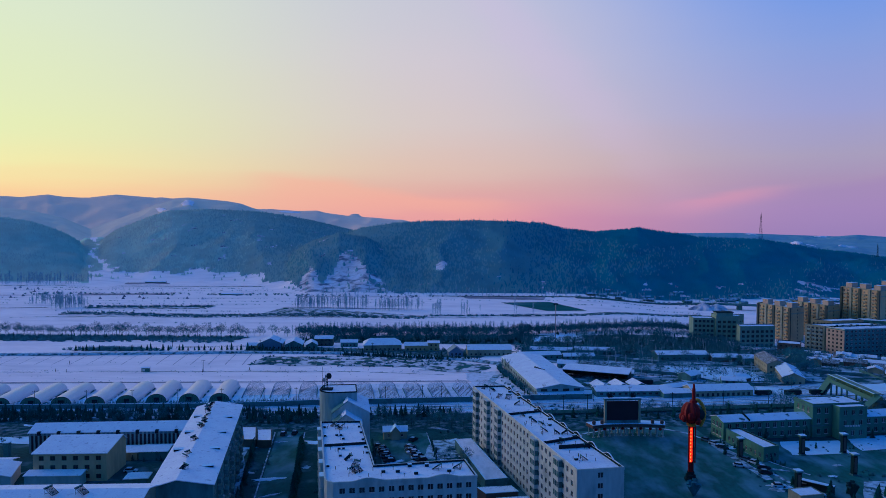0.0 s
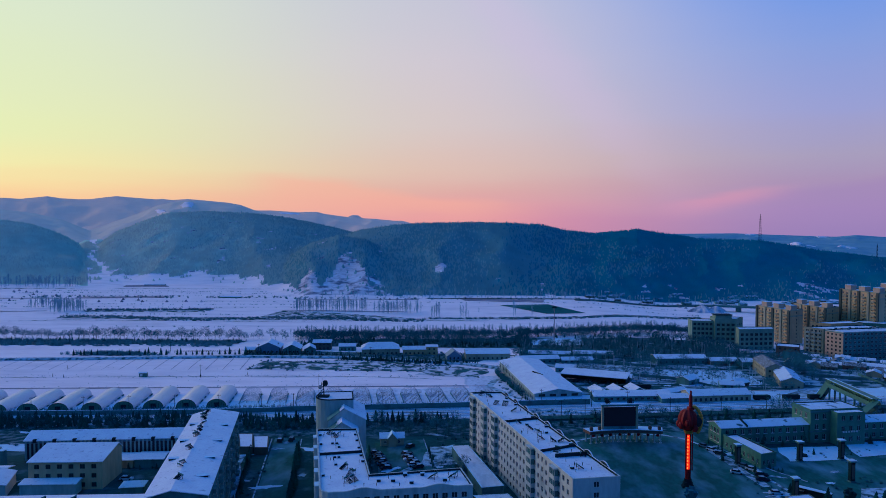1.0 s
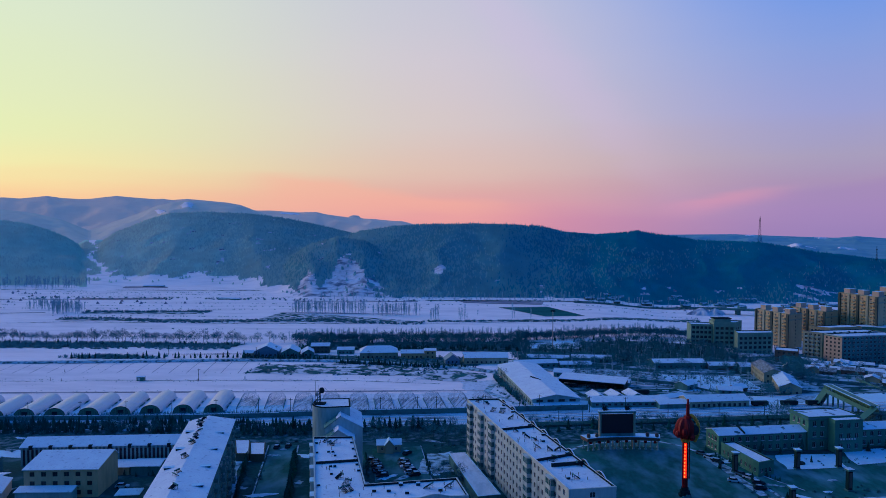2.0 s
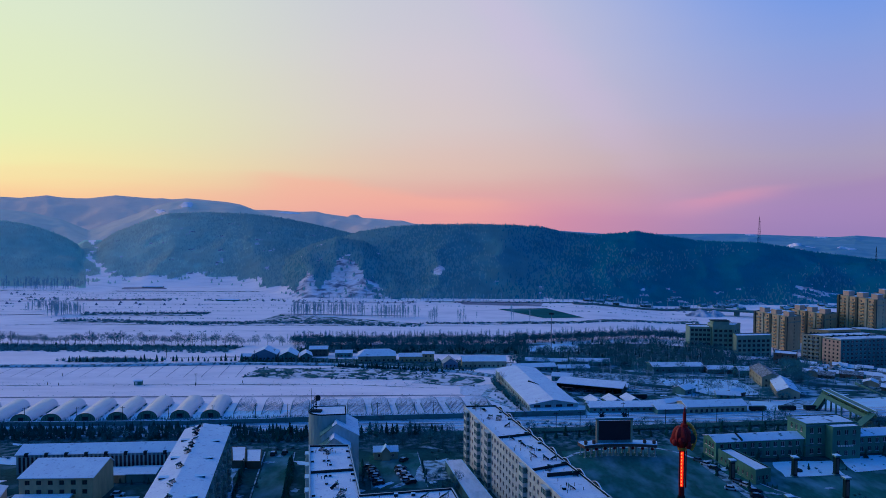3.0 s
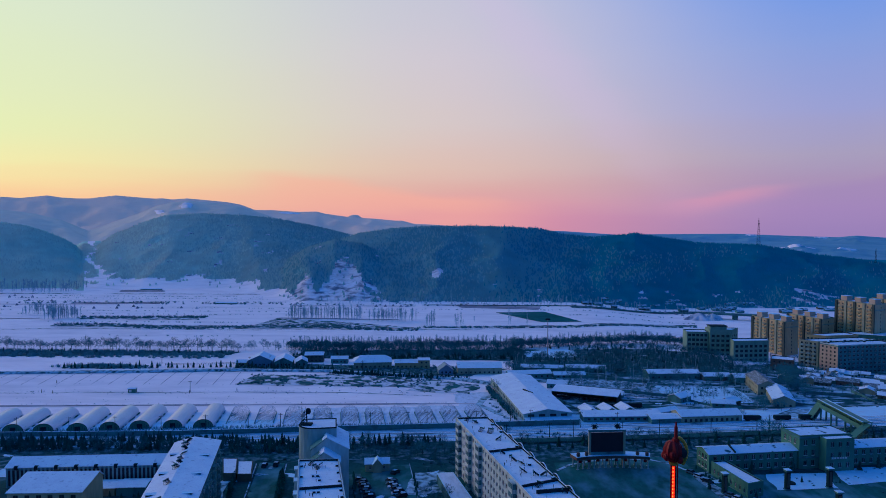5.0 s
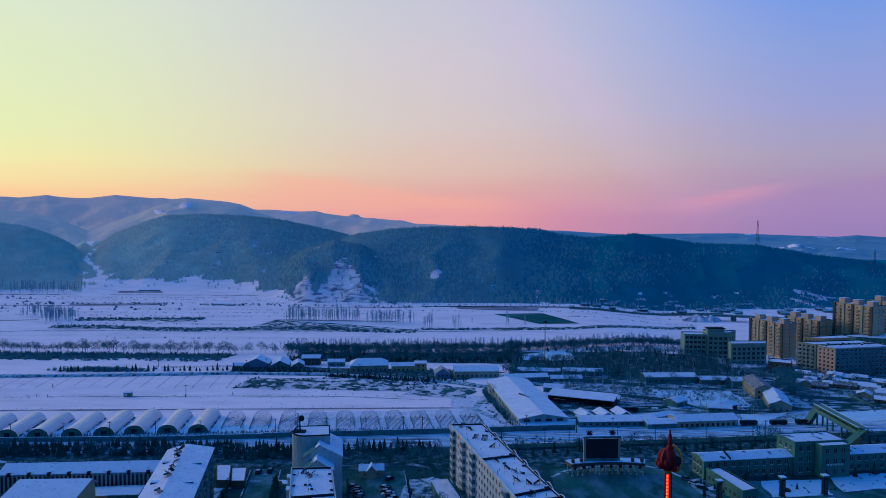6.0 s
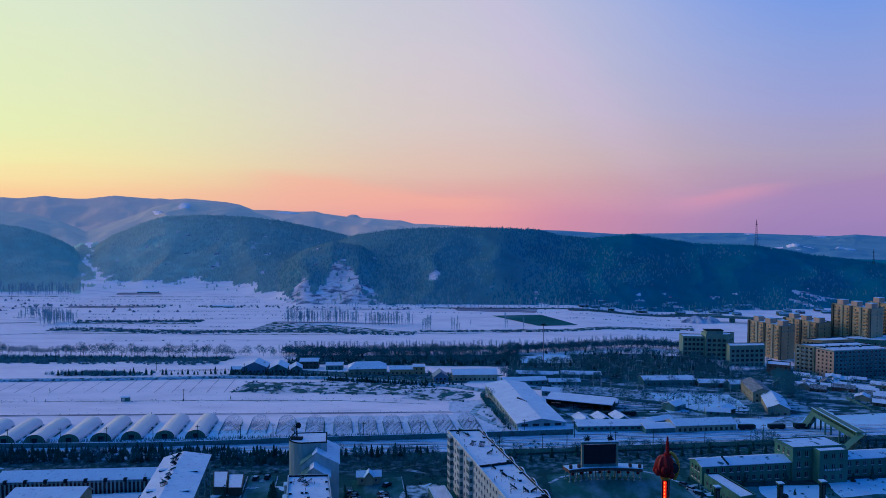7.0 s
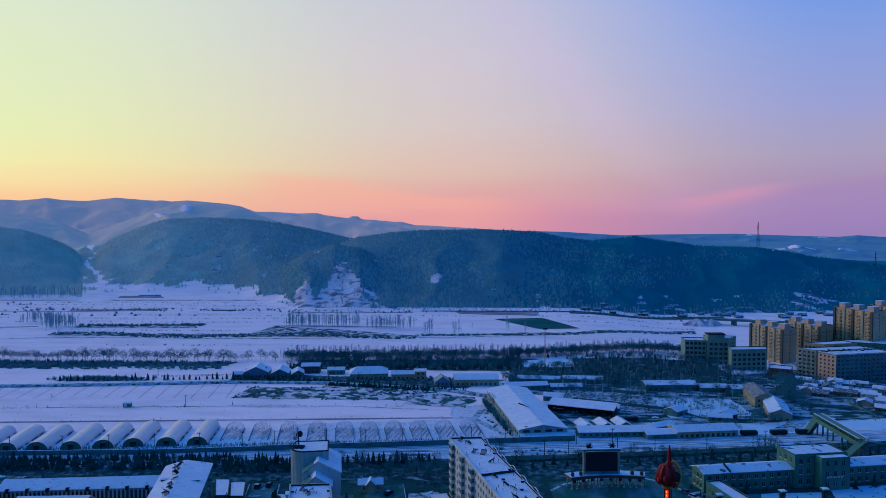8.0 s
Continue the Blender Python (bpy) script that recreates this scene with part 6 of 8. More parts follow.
# reeds between the wall and the greenhouses
m, r = MB(), random.Random(3)
for _ in range(3600):
    x = r.uniform(-240, 30)
    y = 314 + (x + 240) * 0.095 + r.uniform(-1.5, 5.5)
    h = r.uniform(0.8, 2.0)
    dx = r.uniform(-0.3, 0.3)
    m.face((x - 0.12, y, 0), (x + 0.12, y, 0), (x + dx, y, h))
tagged(part("dry_reeds", m, TWIGS), "dry reeds standing along the wall", "reeds", "", "stuff")


def utility_pole(h=7.0):
    ob = thing("utility_pole", 0, 0, 0, 0, "thin dark utility pole with a cross arm", "utility pole")
    a, b = MB(), MB()
    a.tube((0, 0, -0.2), (0, 0, h), 0.17, 0.11, 6)
    b.box(-0.9, -0.06, h - 0.7, 0.9, 0.06, h - 0.55)
    for x in (-0.8, 0, 0.8):
        b.tube((x, 0, h - 0.55), (x, 0, h - 0.3), 0.05, n=4)
    part("pole", a, TIMBER, ob)
    part("cross_arm", b, DARK_STEEL, ob)
    return ob


POLE = utility_pole()
for x in (-225, -196, -173, -152.6, -132, -112, -92.6, -77.8, -54, -36, -18.5, -9.5, 14, 40):
    put(POLE, x, 315.0 + (x + 250) * 0.098, 0, 6, "wall-side poles")
for x, y in ((26.6, 316), (46, 319), (57, 321), (79, 323), (96.5, 326), (121, 330), (143, 333), (150, 336), (30, 338), (63, 338), (80, 338)):
    put(POLE, x, y, 0, 9, "railway poles", 1.1)
for x, y in ((-150.4, 410.0), (-205, 500), (-140, 492), (-128, 500), (-300, 540), (-60, 480), (40, 462), (128, 402), (184, 352)):
    put(POLE, x, y, ground_z(x, y), 20, "field poles")

# ---------- fields ----------
ribbon("road", [(-330, 396), (-255, 403), (-128, 412), (-60, 414), (-10, 407)], 0.9, SCRUB, 0.1, "dark edge of a farm track")
ribbon("road", [(-330, 361), (-232, 368), (-115, 377), (20, 388)], 3.2, STUBBLE, 0.1, "trodden farm track behind the greenhouses")
LEVEE = [(-420, 446), (-291, 458.5), (-220, 465.5), (-148, 475.5), (-80, 475.5), (3, 453.5), (28, 437), (34, 418)]
ribbon("road", LEVEE, 3.6, SNOW_THIN, 0.1, "snowy road on the low embankment", rise=1.1)
ribbon("embankment", [(x, y - 3.6) for x, y in LEVEE], 1.0, SCRUB, 0.15, "dark foot of the embankment", "embankment")
ribbon("embankment", [(x, y + 3.4) for x, y in LEVEE], 1.2, SCRUB, 0.15, "dark back of the embankment", "embankment")
ribbon("road", [(34, 418), (20, 404), (16, 384), (30, 352)], 4.0, SNOW_THIN, 0.12, "rutted snowy lane beside the warehouse")
ribbon("road", [(205, 420), (194, 396), (182, 376), (170, 364)], 9.0, SNOW_THIN, 0.12, "trodden snowy street by the footbridge")
for k in range(17):
    x = -302 + k * 10.5
    ribbon("field_drain", [(x, 424 + k * 0.45), (x - 5.5, 456 + k * 0.9)], 0.35, STUBBLE, 0.09, "shallow dark furrow across the snowy field", "furrow")
hut = gable("field_hut", (-185.5, 407.0), 6, 4.2, 2.6, 2.4, 2.7, GREEN_STEEL, label="small dark hut alone in the snowy field", category="hut", z=ground_z(-184, 408))
m = MB()
m.box(0.6, -0.05, 0.5, 2.0, 0.0, 1.9)
part("door", m, PLASTER, hut)
post = MB()
post.tube((0, 0, -0.2), (0, 0, 1.8), 0.25, 0.12, 6)
post = tagged(part("marker_post", post, DARK_STEEL), "short dark marker post in the snow", "post")
for x, y in ((-152.5, 372), (-150, 408), (-228, 404), (-241, 431), (-235, 405), (-125, 416)):
    put(post, x, y, ground_z(x, y), 0, "field posts")
drape("ground", (-131, 432), (-8, 428), (-22, 463), (-126, 462), SCRUB, 0.14, 40, 10, "rough scrubby ground with patches of snow", 7, seed=11)
drape("ground", (-26, 420), (12, 412), (18, 436), (-14, 452), SCRUB, 0.15, 20, 8, "rough scrubby ground with patches of snow", 5, seed=33)
drape("ground", (-268, 478), (-205, 480), (-212, 492), (-262, 490), SCRUB, 0.14, 20, 5, "brown scrub beside the road", 4, seed=12)
drape("ground", (-420, 522), (-170, 545), (-168, 562), (-420, 556), EARTH, 0.16, 50, 5, "scrub below the river bank", 5, seed=13)
drape("ground", (-150, 484), (10, 462), (40, 492), (-140, 508), EARTH, 0.13, 40, 5, "dark trampled gardens round the houses", 3, seed=14)
drape("ground", (-120, 530), (60, 528), (66, 584), (-120, 572), EARTH, 0.16, 30, 6, "dark plantation floor", 5, seed=15)
drape("ground", (40, 486), (205, 482), (215, 600), (50, 582), EARTH, 0.13, 30, 10, "dark brushwood floor", 6, seed=16)
drape("ground", (118, 372), (236, 392), (232, 560), (100, 470), YARD, 0.12, 30, 10, "patchy snowy lanes and yards between houses", 4, seed=17)
drape("ground", (232, 392), (360, 400), (380, 640), (228, 560), YARD, 0.11, 30, 10, "patchy snowy lanes below the apartment blocks", 4, seed=18)
drape("ground", (40, 446), (128, 440), (126, 490), (42, 492), YARD, 0.12, 20, 8, "patchy snowy yards between low buildings", 3, seed=25)
drape("ground", (62, 362), (120, 366), (122, 404), (58, 414), YARD, 0.13, 20, 8, "patchy snowy working yard beside the warehouse", 3, seed=26)
drape("ground", (122, 390), (170, 396), (172, 436), (124, 438), SNOW, 0.25, 12, 8, "snowy yard among bare trees", 3, seed=19)
drape("ground", (55, 545), (95, 545), (98, 592), (58, 575), SNOW, 0.3, 12, 8, "snowy clearing in the brushwood", 3, seed=20)
drape("ground", (62, 420), (126, 405), (120, 446), (68, 462), SNOW_THIN, 0.2, 16, 8, "thin snow on an empty yard", 3, seed=21)
drape("ground", (190, 352), (250, 364), (250, 396), (200, 384), SNOW, 0.25, 12, 8, "snowy street beside the footbridge", 3, seed=22)
# the plain beyond the frozen river
for i, (q, mt, lab) in enumerate(((((-400, 690), (-205, 686), (-205, 702), (-390, 704)), SCRUB, "scrubby island in the frozen river"),
                                  (((-400, 742), (-268, 742), (-276, 764), (-396, 754)), SCRUB, "scrubby far bank of the river"),
                                  (((-205, 686), (-30, 694), (-84, 722), (-190, 758)), SCRUB, "scrub under the poplars"),
                                  (((-30, 697), (120, 716), (118, 724), (-30, 706)), SCRUB, "low scrubby bank"), (((120, 716), (262, 780), (262, 790), (118, 724)), SCRUB, "low scrubby bank"),
                                  (((-190, 758), (-60, 752), (-60, 756), (-190, 764)), STUBBLE, "line of stubble"),
                                  (((45, 819), (90, 743), (132, 750), (102, 828)), PLOUGHED, "dark ploughed field without snow"),
                                  (((6, 862), (98, 847), (104, 880), (-4, 896)), STUBBLE, "brown stubble field"),
                                  (((-480, 868), (-368, 880), (-372, 898), (-478, 890)), STUBBLE, "strip of stubble in the snow"),
                                  (((-700, 858), (-480, 868), (-480, 872), (-700, 864)), STUBBLE, "strip of stubble in the snow"), (((-560, 1015), (-424, 1030), (-440, 1056), (-560, 1042)), STUBBLE, "strip of stubble in the snow"),
                                  (((-700, 985), (-250, 1000), (-250, 1006), (-700, 992)), SCRUB, "dark field edge"), (((-200, 868), (-50, 872), (-50, 876), (-200, 872)), STUBBLE, "strip of stubble in the snow"),
                                  (((-180, 884), (140, 884), (140, 896), (-180, 900)), EARTH, "brush along the foot of the hill"),
                                  (((140, 868), (330, 880), (340, 930), (140, 935)), EARTH, "brush along the foot of the hill"), (((-720, 700), (-440, 745), (-440, 749), (-720, 706)), STUBBLE, "strip of stubble in the snow"))):
    drape("field", *q, mt, 0.3, 40, 3, lab, 5 if mt is SCRUB else 2, "field", 40 + i)
ribbon("river_edge", [(-430, 668), (-383, 680), (-205, 676), (11, 691), (111, 711), (254, 775)], 2.2, SCRUB, 0.2, "dark far edge of the frozen river", "river bank")
stack = MB()
for k in range(9):
    a0, a1 = k * 0.7, k * 0.7 + 0.75
    stack.face((2.2 * math.cos(a0), 2.2 * math.sin(a0), -0.2), (2.2 * math.cos(a1), 2.2 * math.sin(a1), -0.2), (0.2 * math.cos(a0), 0, 2.7))
stack = tagged(part("corn_stack", stack, STUBBLE), "conical stack of corn stalks in a snowy field", "corn stack")
for x, y in ((-539, 840), (-602, 948), (-604, 963), (-581, 942), (-571, 949), (-551, 908), (-518, 903), (-535, 858), (-485, 837), (-481, 890), (-427, 833), (-400, 834), (-409, 856), (-388, 851), (-376, 835), (-347, 836), (-326, 841), (-306, 837),
             (-188, 862), (-119, 864), (-97, 868), (-86, 870), (-77, 874), (-67, 869), (-60, 869), (258, 890), (267, 874), (271, 863), (277, 851)):
    put(stack, x, y, ground_z(x, y), g.uniform(0, 360), "corn stacks")

# ---------- tree belts ----------
for k in range(40):
    x = -395 + 230 * (k + g.uniform(-0.4, 0.4)) / 40
    plant(ROUND_TREES, x, 566 + g.uniform(-3, 4), 0.9, g, "river bank trees")
far = [(SPRUCES, -400 + 232 * k / 110 + g.uniform(-2, 2), 556 + g.uniform(-3, 3), 0.42) for k in range(110)]
far += [(ROUND_TREES, -400 + 235 * k / 60 + g.uniform(-3, 3), 569 + g.uniform(-3, 4), 0.75) for k in range(110)]
mass("bank_trees", "small spruces and bare trees along the river bank", far, g)
far = []
for k in range(420):
    x = -134 + 190 * k / 420 + g.uniform(-2, 2)
    far.append((ROUND_TREES + POPLARS[3:], x, 577 + (x + 134) * 0.08 + g.uniform(-8, 7), 0.68))
for k in range(280):
    x = 50 + 165 * k / 280 + g.uniform(-2, 2)
    far.append((ROUND_TREES, x, 594 + (x - 50) * 0.3 + g.uniform(-8, 5), 0.7))
for k in range(230):
    x = -136 + 330 * k / 230 + g.uniform(-2, 2)
    far.append((POPLARS[3:], x, 583 + (x + 134) * 0.08 + max(0, x - 50) * 0.2 + g.uniform(-6, 4), 1.05))
mass("bank_trees", "belt of leafless trees along the frozen river", far, g)
mass("bank_plantation", "dense dark plantation of bare trees and spruces below the river bank", [(ROUND_TREES + SPRUCES[:1], g.uniform(-120, 54), g.uniform(530, 574), 0.6) for _ in range(420)] + [(SPRUCES, g.uniform(-120, 54), g.uniform(530, 568), 0.5) for _ in range(240)], g)
far = []
for k in range(900):
    x, y = g.uniform(45, 218), g.uniform(486, 604)
    if not (56 < x < 94 and 546 < y < 586):
        far.append((ROUND_TREES + SPRUCES[:1] + POPLARS[3:], x, y, 0.6))
mass("brushwood", "dark leafless brushwood between yards and river", far, g)
for k in range(75):
    x = -262 + 268 * k / 75 + g.uniform(-1, 1)
    if -250 < x < -218 and k % 2 or -200 < x < -196:
        continue
    y = (478 + (x + 262) * 0.085 if x < -148 else 487.5 - (x + 148) * 0.2 if x > -80 else 487.5 - (x + 148) * 0.1) + g.uniform(-1, 1)
    plant(SPRUCES, x, y - (4 if x > -80 else 0), 0.7, g, "embankment spruces")
mass("poplar_rows", "rows of slender leafless poplars on the far river bank", [(POPLARS[:3], g.uniform(-178, -96), 762 + g.uniform(-14, 8), 0.9) for _ in range(56)] + [(POPLARS[:3], g.uniform(-92, -40), 748 + g.uniform(-10, 10), 0.8) for _ in range(30)]
     + [(POPLARS[:3], g.uniform(-432, -400), 750 + g.uniform(-14, 12), 0.85) for _ in range(44)] + [(POPLARS[:2], g.uniform(-478, -445), 780 + g.uniform(-8, 8), 0.8) for _ in range(24)], g)
for x, y, n, dx, dy in ((-176, 764, 30, 80, -8), (-86, 745, 20, 44, 6), (-428, 748, 16, 26, 4), (-28, 714, 8, 8, 8), (0, 712, 6, 10, 5), (-474, 780, 6, 12, 10), (-449, 776, 4, 5, 4), (20, 741, 1, 1, 1), (55, 729, 2, 3, 2), (72, 718, 1, 1, 1)):
    for k in range(n):
        plant(POPLARS, x + dx * (k + g.uniform(-0.4, 0.4)) / n, y + dy * k / n + g.uniform(-7, 7), 0.85, g, "far bank poplars")
mass("poplar_wood", "dense leafless poplar wood at the valley mouth", [(POPLARS, g.uniform(-760, -548), g.uniform(1003, 1055), 1.05) for _ in range(150)], g)
mass("poplar_wood", "thin leafless trees along the foot of the hill", [(POPLARS, g.uniform(-180, 330), g.uniform(880, 904), 0.7) for _ in range(150)], g)
for x, y in ((127, 411), (134, 416), (136, 401), (141, 399), (147, 401), (155, 407), (172, 417), (130, 420), (150, 420), (160, 425), (166, 410), (144, 414), (80, 440), (90, 436), (100, 434), (110, 431), (70, 452), (86, 446), (96, 444), (118, 428), (104, 420), (60, 470), (75, 468), (90, 470)):
    plant(POPLARS[3:] + ROUND_TREES[1:2], x, y, 0.85, g, "yard trees")
far = []
for k in range(130):
    t = g.random()
    far.append((ROUND_TREES, 196 + 62 * t + g.uniform(-7, 7), 414 + 140 * t + g.uniform(-9, 9), 0.7))
mass("street_trees", "dense leafless trees lining the village street", far, g)
for k in range(26):
    plant(ROUND_TREES + SPRUCES, g.uniform(255, 330), g.uniform(488, 522), 0.5, g, "street trees")
for k in range(14):
    plant(SHRUBS + ROUND_TREES[1:2], 24 + g.uniform(-2, 8) + k * 0.9, 418 - k * 4.6, 0.5 if k % 2 else 1.2, g, "warehouse shrubs")
far = []
for k in range(260):
    x, y = g.uniform(-130, -5), g.uniform(428, 464)
    if noise.noise(Vector((x * 0.05, y * 0.12, 2))) > -0.05:
        far.append((SHRUBS, x, y, 0.8))
mass("field_shrubs", "low scrub on the rough snowy ground", far, g)
mass("bank_shrubs", "low dark shrubs below the river bank", [(BRUSHES, g.uniform(-420, -172), g.uniform(526, 557), 1.7) for _ in range(420)], g)
far = []
for k in range(620):
    x = g.uniform(-398, -32)
    far.append((BRUSHES, x, 695 + 8 * math.sin(x * 0.03) + g.uniform(-9, 9), 1.3))
far += [(BRUSHES, x, 754 + (x + 400) * 0.06 + g.uniform(-6, 6), 1.6) for x in [g.uniform(-400, -268) for _ in range(160)]]
far += [(BRUSHES, x, 700 + max(0, x + 30) * 0.06 + max(0, x - 115) * 0.37 + g.uniform(-2, 3), 1.4) for x in [g.uniform(-30, 258) for _ in range(200)]]
far += [(BRUSHES, g.uniform(-560, 330), g.uniform(876, 900), 1.5) for _ in range(260)]
mass("river_shrubs", "low scrub on the frozen river's bars and banks", far, g)

# ---------- houses behind the embankment ----------
HOUSES = "houses behind the embankment"
for x, y, a, w, d, e, r, u, wm, rm, lab in (
        (-141.5, 492, 6, 16.5, 15, 4.5, 8.2, False, BLUE_STEEL, None, "blue sheet-metal barn with a snowy gable roof"), (-123, 493, 8, 12, 16, 3.6, 6.6, False, GREY_WALL, None, "grey house with a snowy gable roof"),
        (-108.5, 495, 14, 8, 13, 3.2, 5.4, False, GREY_WALL, None, "small grey house with a snowy gable roof"), (-106, 512, 5, 13, 9, 5.6, 7.2, True, BROWN, None, "two-storey brown house with a snowy roof"),
        (-86.5, 508, 5, 12, 8, 3.6, 5.0, True, GREY_WALL, None, "low grey house with a snowy roof"), (-67, 487, 8, 26, 16, 4.6, 8.0, True, CREAM, None, "cream house with a broad hipped snowy roof"),
        (-39, 489, 4, 16, 9, 4.2, 5.8, True, OCHRE, None, "yellowish house with a snowy roof"), (-23, 490, 4, 8, 9, 6.0, 6.8, True, OCHRE, None, "two-storey yellowish house with a snowy roof"),
        (-8, 468, 8, 9.5, 10, 3.0, 6.4, False, BLUE_STEEL, BLUE_STEEL, "bright blue sheet-metal hut"), (4.5, 469, 4, 29, 15, 4.6, 6.8, True, CREAM, None, "long cream barn with a snowy roof"),
        (-150, 493, 4, 7, 6, 2.8, 4.2, True, CREAM, None, "small cream shed with a snowy roof"), (-141, 510, 4, 10, 6, 3.0, 4.2, True, GREY_WALL, None, "low grey shed with a snowy roof")):
    gable("house", (x, y), a, w, d, e, r, wm, rm, u, 0.4, {0: spec(max(2, int(w / 3)), 1.1, 1.2, 1.0, 2.8, 2 if e > 5 else 1, 0.8, "dark")}, lab, "house", ground_z(x + w / 2, y + d / 2) - 0.1, HOUSES, hip=5 if w == 26 else 0)

# ---------- warehouse yard ----------
wh = gable("warehouse", (36.8, 346.4), 8.5, 24, 84, 4.9, 7.0, PALE_RENDER, along_u=False, over=0.5, z=-1.0, specs={0: spec(4, 3.2, 1.2, 3.4, 5, 1, 1.0, "dark"), 3: spec(20, 1.8, 1.5, 1.6, 5, 1, 1.0, "dark")}, label="long pale warehouse with a broad snow-covered roof", category="warehouse")
m = MB()
m.solid([(0.2, -4.2, 2.3), (23.8, -4.2, 2.3), (23.8, -0.05, 3.0), (0.2, -0.05, 3.0)], [(0.2, -4.2, 2.5), (23.8, -4.2, 2.5), (23.8, -0.05, 3.2), (0.2, -0.05, 3.2)])
part("awning", m, SNOW, wh, "snow-covered lean-to roof")
m = MB()
m.box(0.4, -4.0, 0, 23.6, -3.8, 2.3)
part("lean_to_wall", m, BLUE_STEEL, wh)
for k in range(6):
    m = MB()
    m.box(9.2 + k * 0.55, 40 - k * 1.6, 6.6 - abs(9.5 + k * 0.55 - 12) * 0.18, 10.0 + k * 0.55, 40.9 - k * 1.6, 7.4)
    part("roof_vent", m, DARK_STEEL, wh)
sh = thing("open_shed", 57.3, 401.8, ground_z(75, 400), -21, "dark open shed with a snowy lean-to roof", "shed")
m = MB()
m.solid([(-0.5, -0.5, 4.6), (36.5, -0.5, 4.6), (36.5, 13.5, 5.4), (-0.5, 13.5, 5.4)], [(-0.5, -0.5, 4.9), (36.5, -0.5, 4.9), (36.5, 13.5, 5.7), (-0.5, 13.5, 5.7)])
part("roof", m, SNOW_ROOF, sh)
m = MB()
m.box(0, 13.0, -0.3, 36, 13.2, 5.2)
m.box(0, 0, -0.3, 0.2, 13, 4.8)
m.box(35.8, 0, -0.3, 36, 13, 4.8)
part("wall", m, TIMBER, sh)
for k in range(8):
    m = MB()
    m.box(k * 5.1, 0, -0.3, k * 5.1 + 0.3, 0.3, 4.6)
    part("post", m, TIMBER, sh)
gable("yard_shed", (66, 347.0), 4.5, 38.5, 8.5, 3.0, 4.2, GREY_WALL, z=-0.3, label="long low shed with an even snowy roof", category="shed", specs={0: spec(12, 1.4, 1.0, 1.2, 3, 1, 1.0, "dark")}, at=0.8)
for x, y in ((68.5, 357.5), (78.5, 359.5), (88.0, 361.5)):
    gable("yard_shed", (x, y), 10, 7.2, 11, 2.8, 4.6, GREY_WALL, along_u=False, z=-0.9, label="small shed with a snowy gable roof", category="shed", group="row of gabled sheds")
gable("goods_shed", (112.6, 346.6), 8.5, 31, 11, 3.8, 5.6, CREAM, z=-0.4, label="cream goods shed with a snowy roof beside the tracks", category="shed", specs={0: spec(11, 1.3, 1.5, 1.0, 4, 1, 1.0, "dark")})
gable("goods_shed", (98, 344.5), 8.5, 14.5, 9, 3.0, 4.0, GREY_WALL, z=-0.4, label="low shed with a snowy roof beside the tracks", category="shed")
gable("goods_shed", (100, 356), 30, 13, 6, 2.8, 3.8, BLUE_STEEL, z=-1, label="blue shed with a patchy snowy roof", category="shed")
gable("goods_shed", (104, 360), 24, 14, 6, 2.8, 3.8, GREY_WALL, z=-1, label="grey shed with a patchy snowy roof", category="shed")
for x, y, a, w, d, h in ((47, 484, -6, 28, 6, 3.0), (77, 481, -4, 26, 7, 3.4), (37, 455, 10, 28, 9, 3.2), (66, 458, 4, 20, 6, 2.6), (126, 458, 4, 33, 12, 4.0), (160, 456, 0, 17, 9, 3.4), (178, 452, -2, 12, 10, 4.0), (58, 430, -15, 12, 8, 3.2), (150, 384, 35, 9, 7, 3.0),
                         (126, 392, 40, 10, 8, 3.4), (140, 384, -10, 12, 6, 2.6), (88, 408, -21, 10, 6, 2.6)):
    gable("yard_building", (x, y), a, w, d, h, h + 1.5, BRICK_RED if w in (17, 9) else GREY_WALL, z=ground_z(x + w / 2, y) - 0.3, label="low yard building with a snow-covered roof", category="building", group="yard buildings", specs={0: spec(max(2, int(w / 4)), 1.1, 1.1, 1.0, 3, 1, 0.8, "dark")})
gable("tan_house", (178, 417.5), -8.4, 11, 29, 6.6, 9.0, CREAM, TILE_GREY, False, z=ground_z(184, 425) - 0.3, label="two-storey tan house with a brown-grey roof", category="house", specs={3: spec(8, 1.1, 1.3, 1.0, 3.0, 2, 0.8, "dark"), 0: spec(3, 1.1, 1.3, 1.0, 3.0, 2, 0.8, "dark")})
gable("tan_house", (174, 388), -16, 11, 31, 4.6, 7.0, CREAM, PATCHY_SNOW, False, z=ground_z(180, 400) - 0.3, label="low tan house with a half-snowy roof", category="house", specs={0: spec(3, 1.1, 1.3, 1.0, 3.0, 1, 0.8, "dark")})
for (x0, y0, x1, y1) in ((80, 474, 84, 462), (84, 462, 122, 446), (76, 431, 127, 409), (66, 478, 80, 476), (208, 424, 234, 413), (238, 430, 236, 388), (60, 398, 68, 372), (125, 410, 150, 372)):
    w = MB()
    a, b = Vector((x0, y0)), Vector((x1, y1))
    n = Vector((-(b - a).y, (b - a).x)).normalized() * 0.15
    z = ground_z(x0, y0)
    w.solid([(*(a - n), z - 0.8), (*(b - n), z - 0.8), (*(b + n), z - 0.8), (*(a + n), z - 0.8)], [(*(a - n), z + 1.9), (*(b - n), z + 1.9), (*(b + n), z + 1.9), (*(a + n), z + 1.9)])
    setting("wall_yard", w, CONCRETE, "grey yard wall between the low buildings", "wall")
r = random.Random(8)
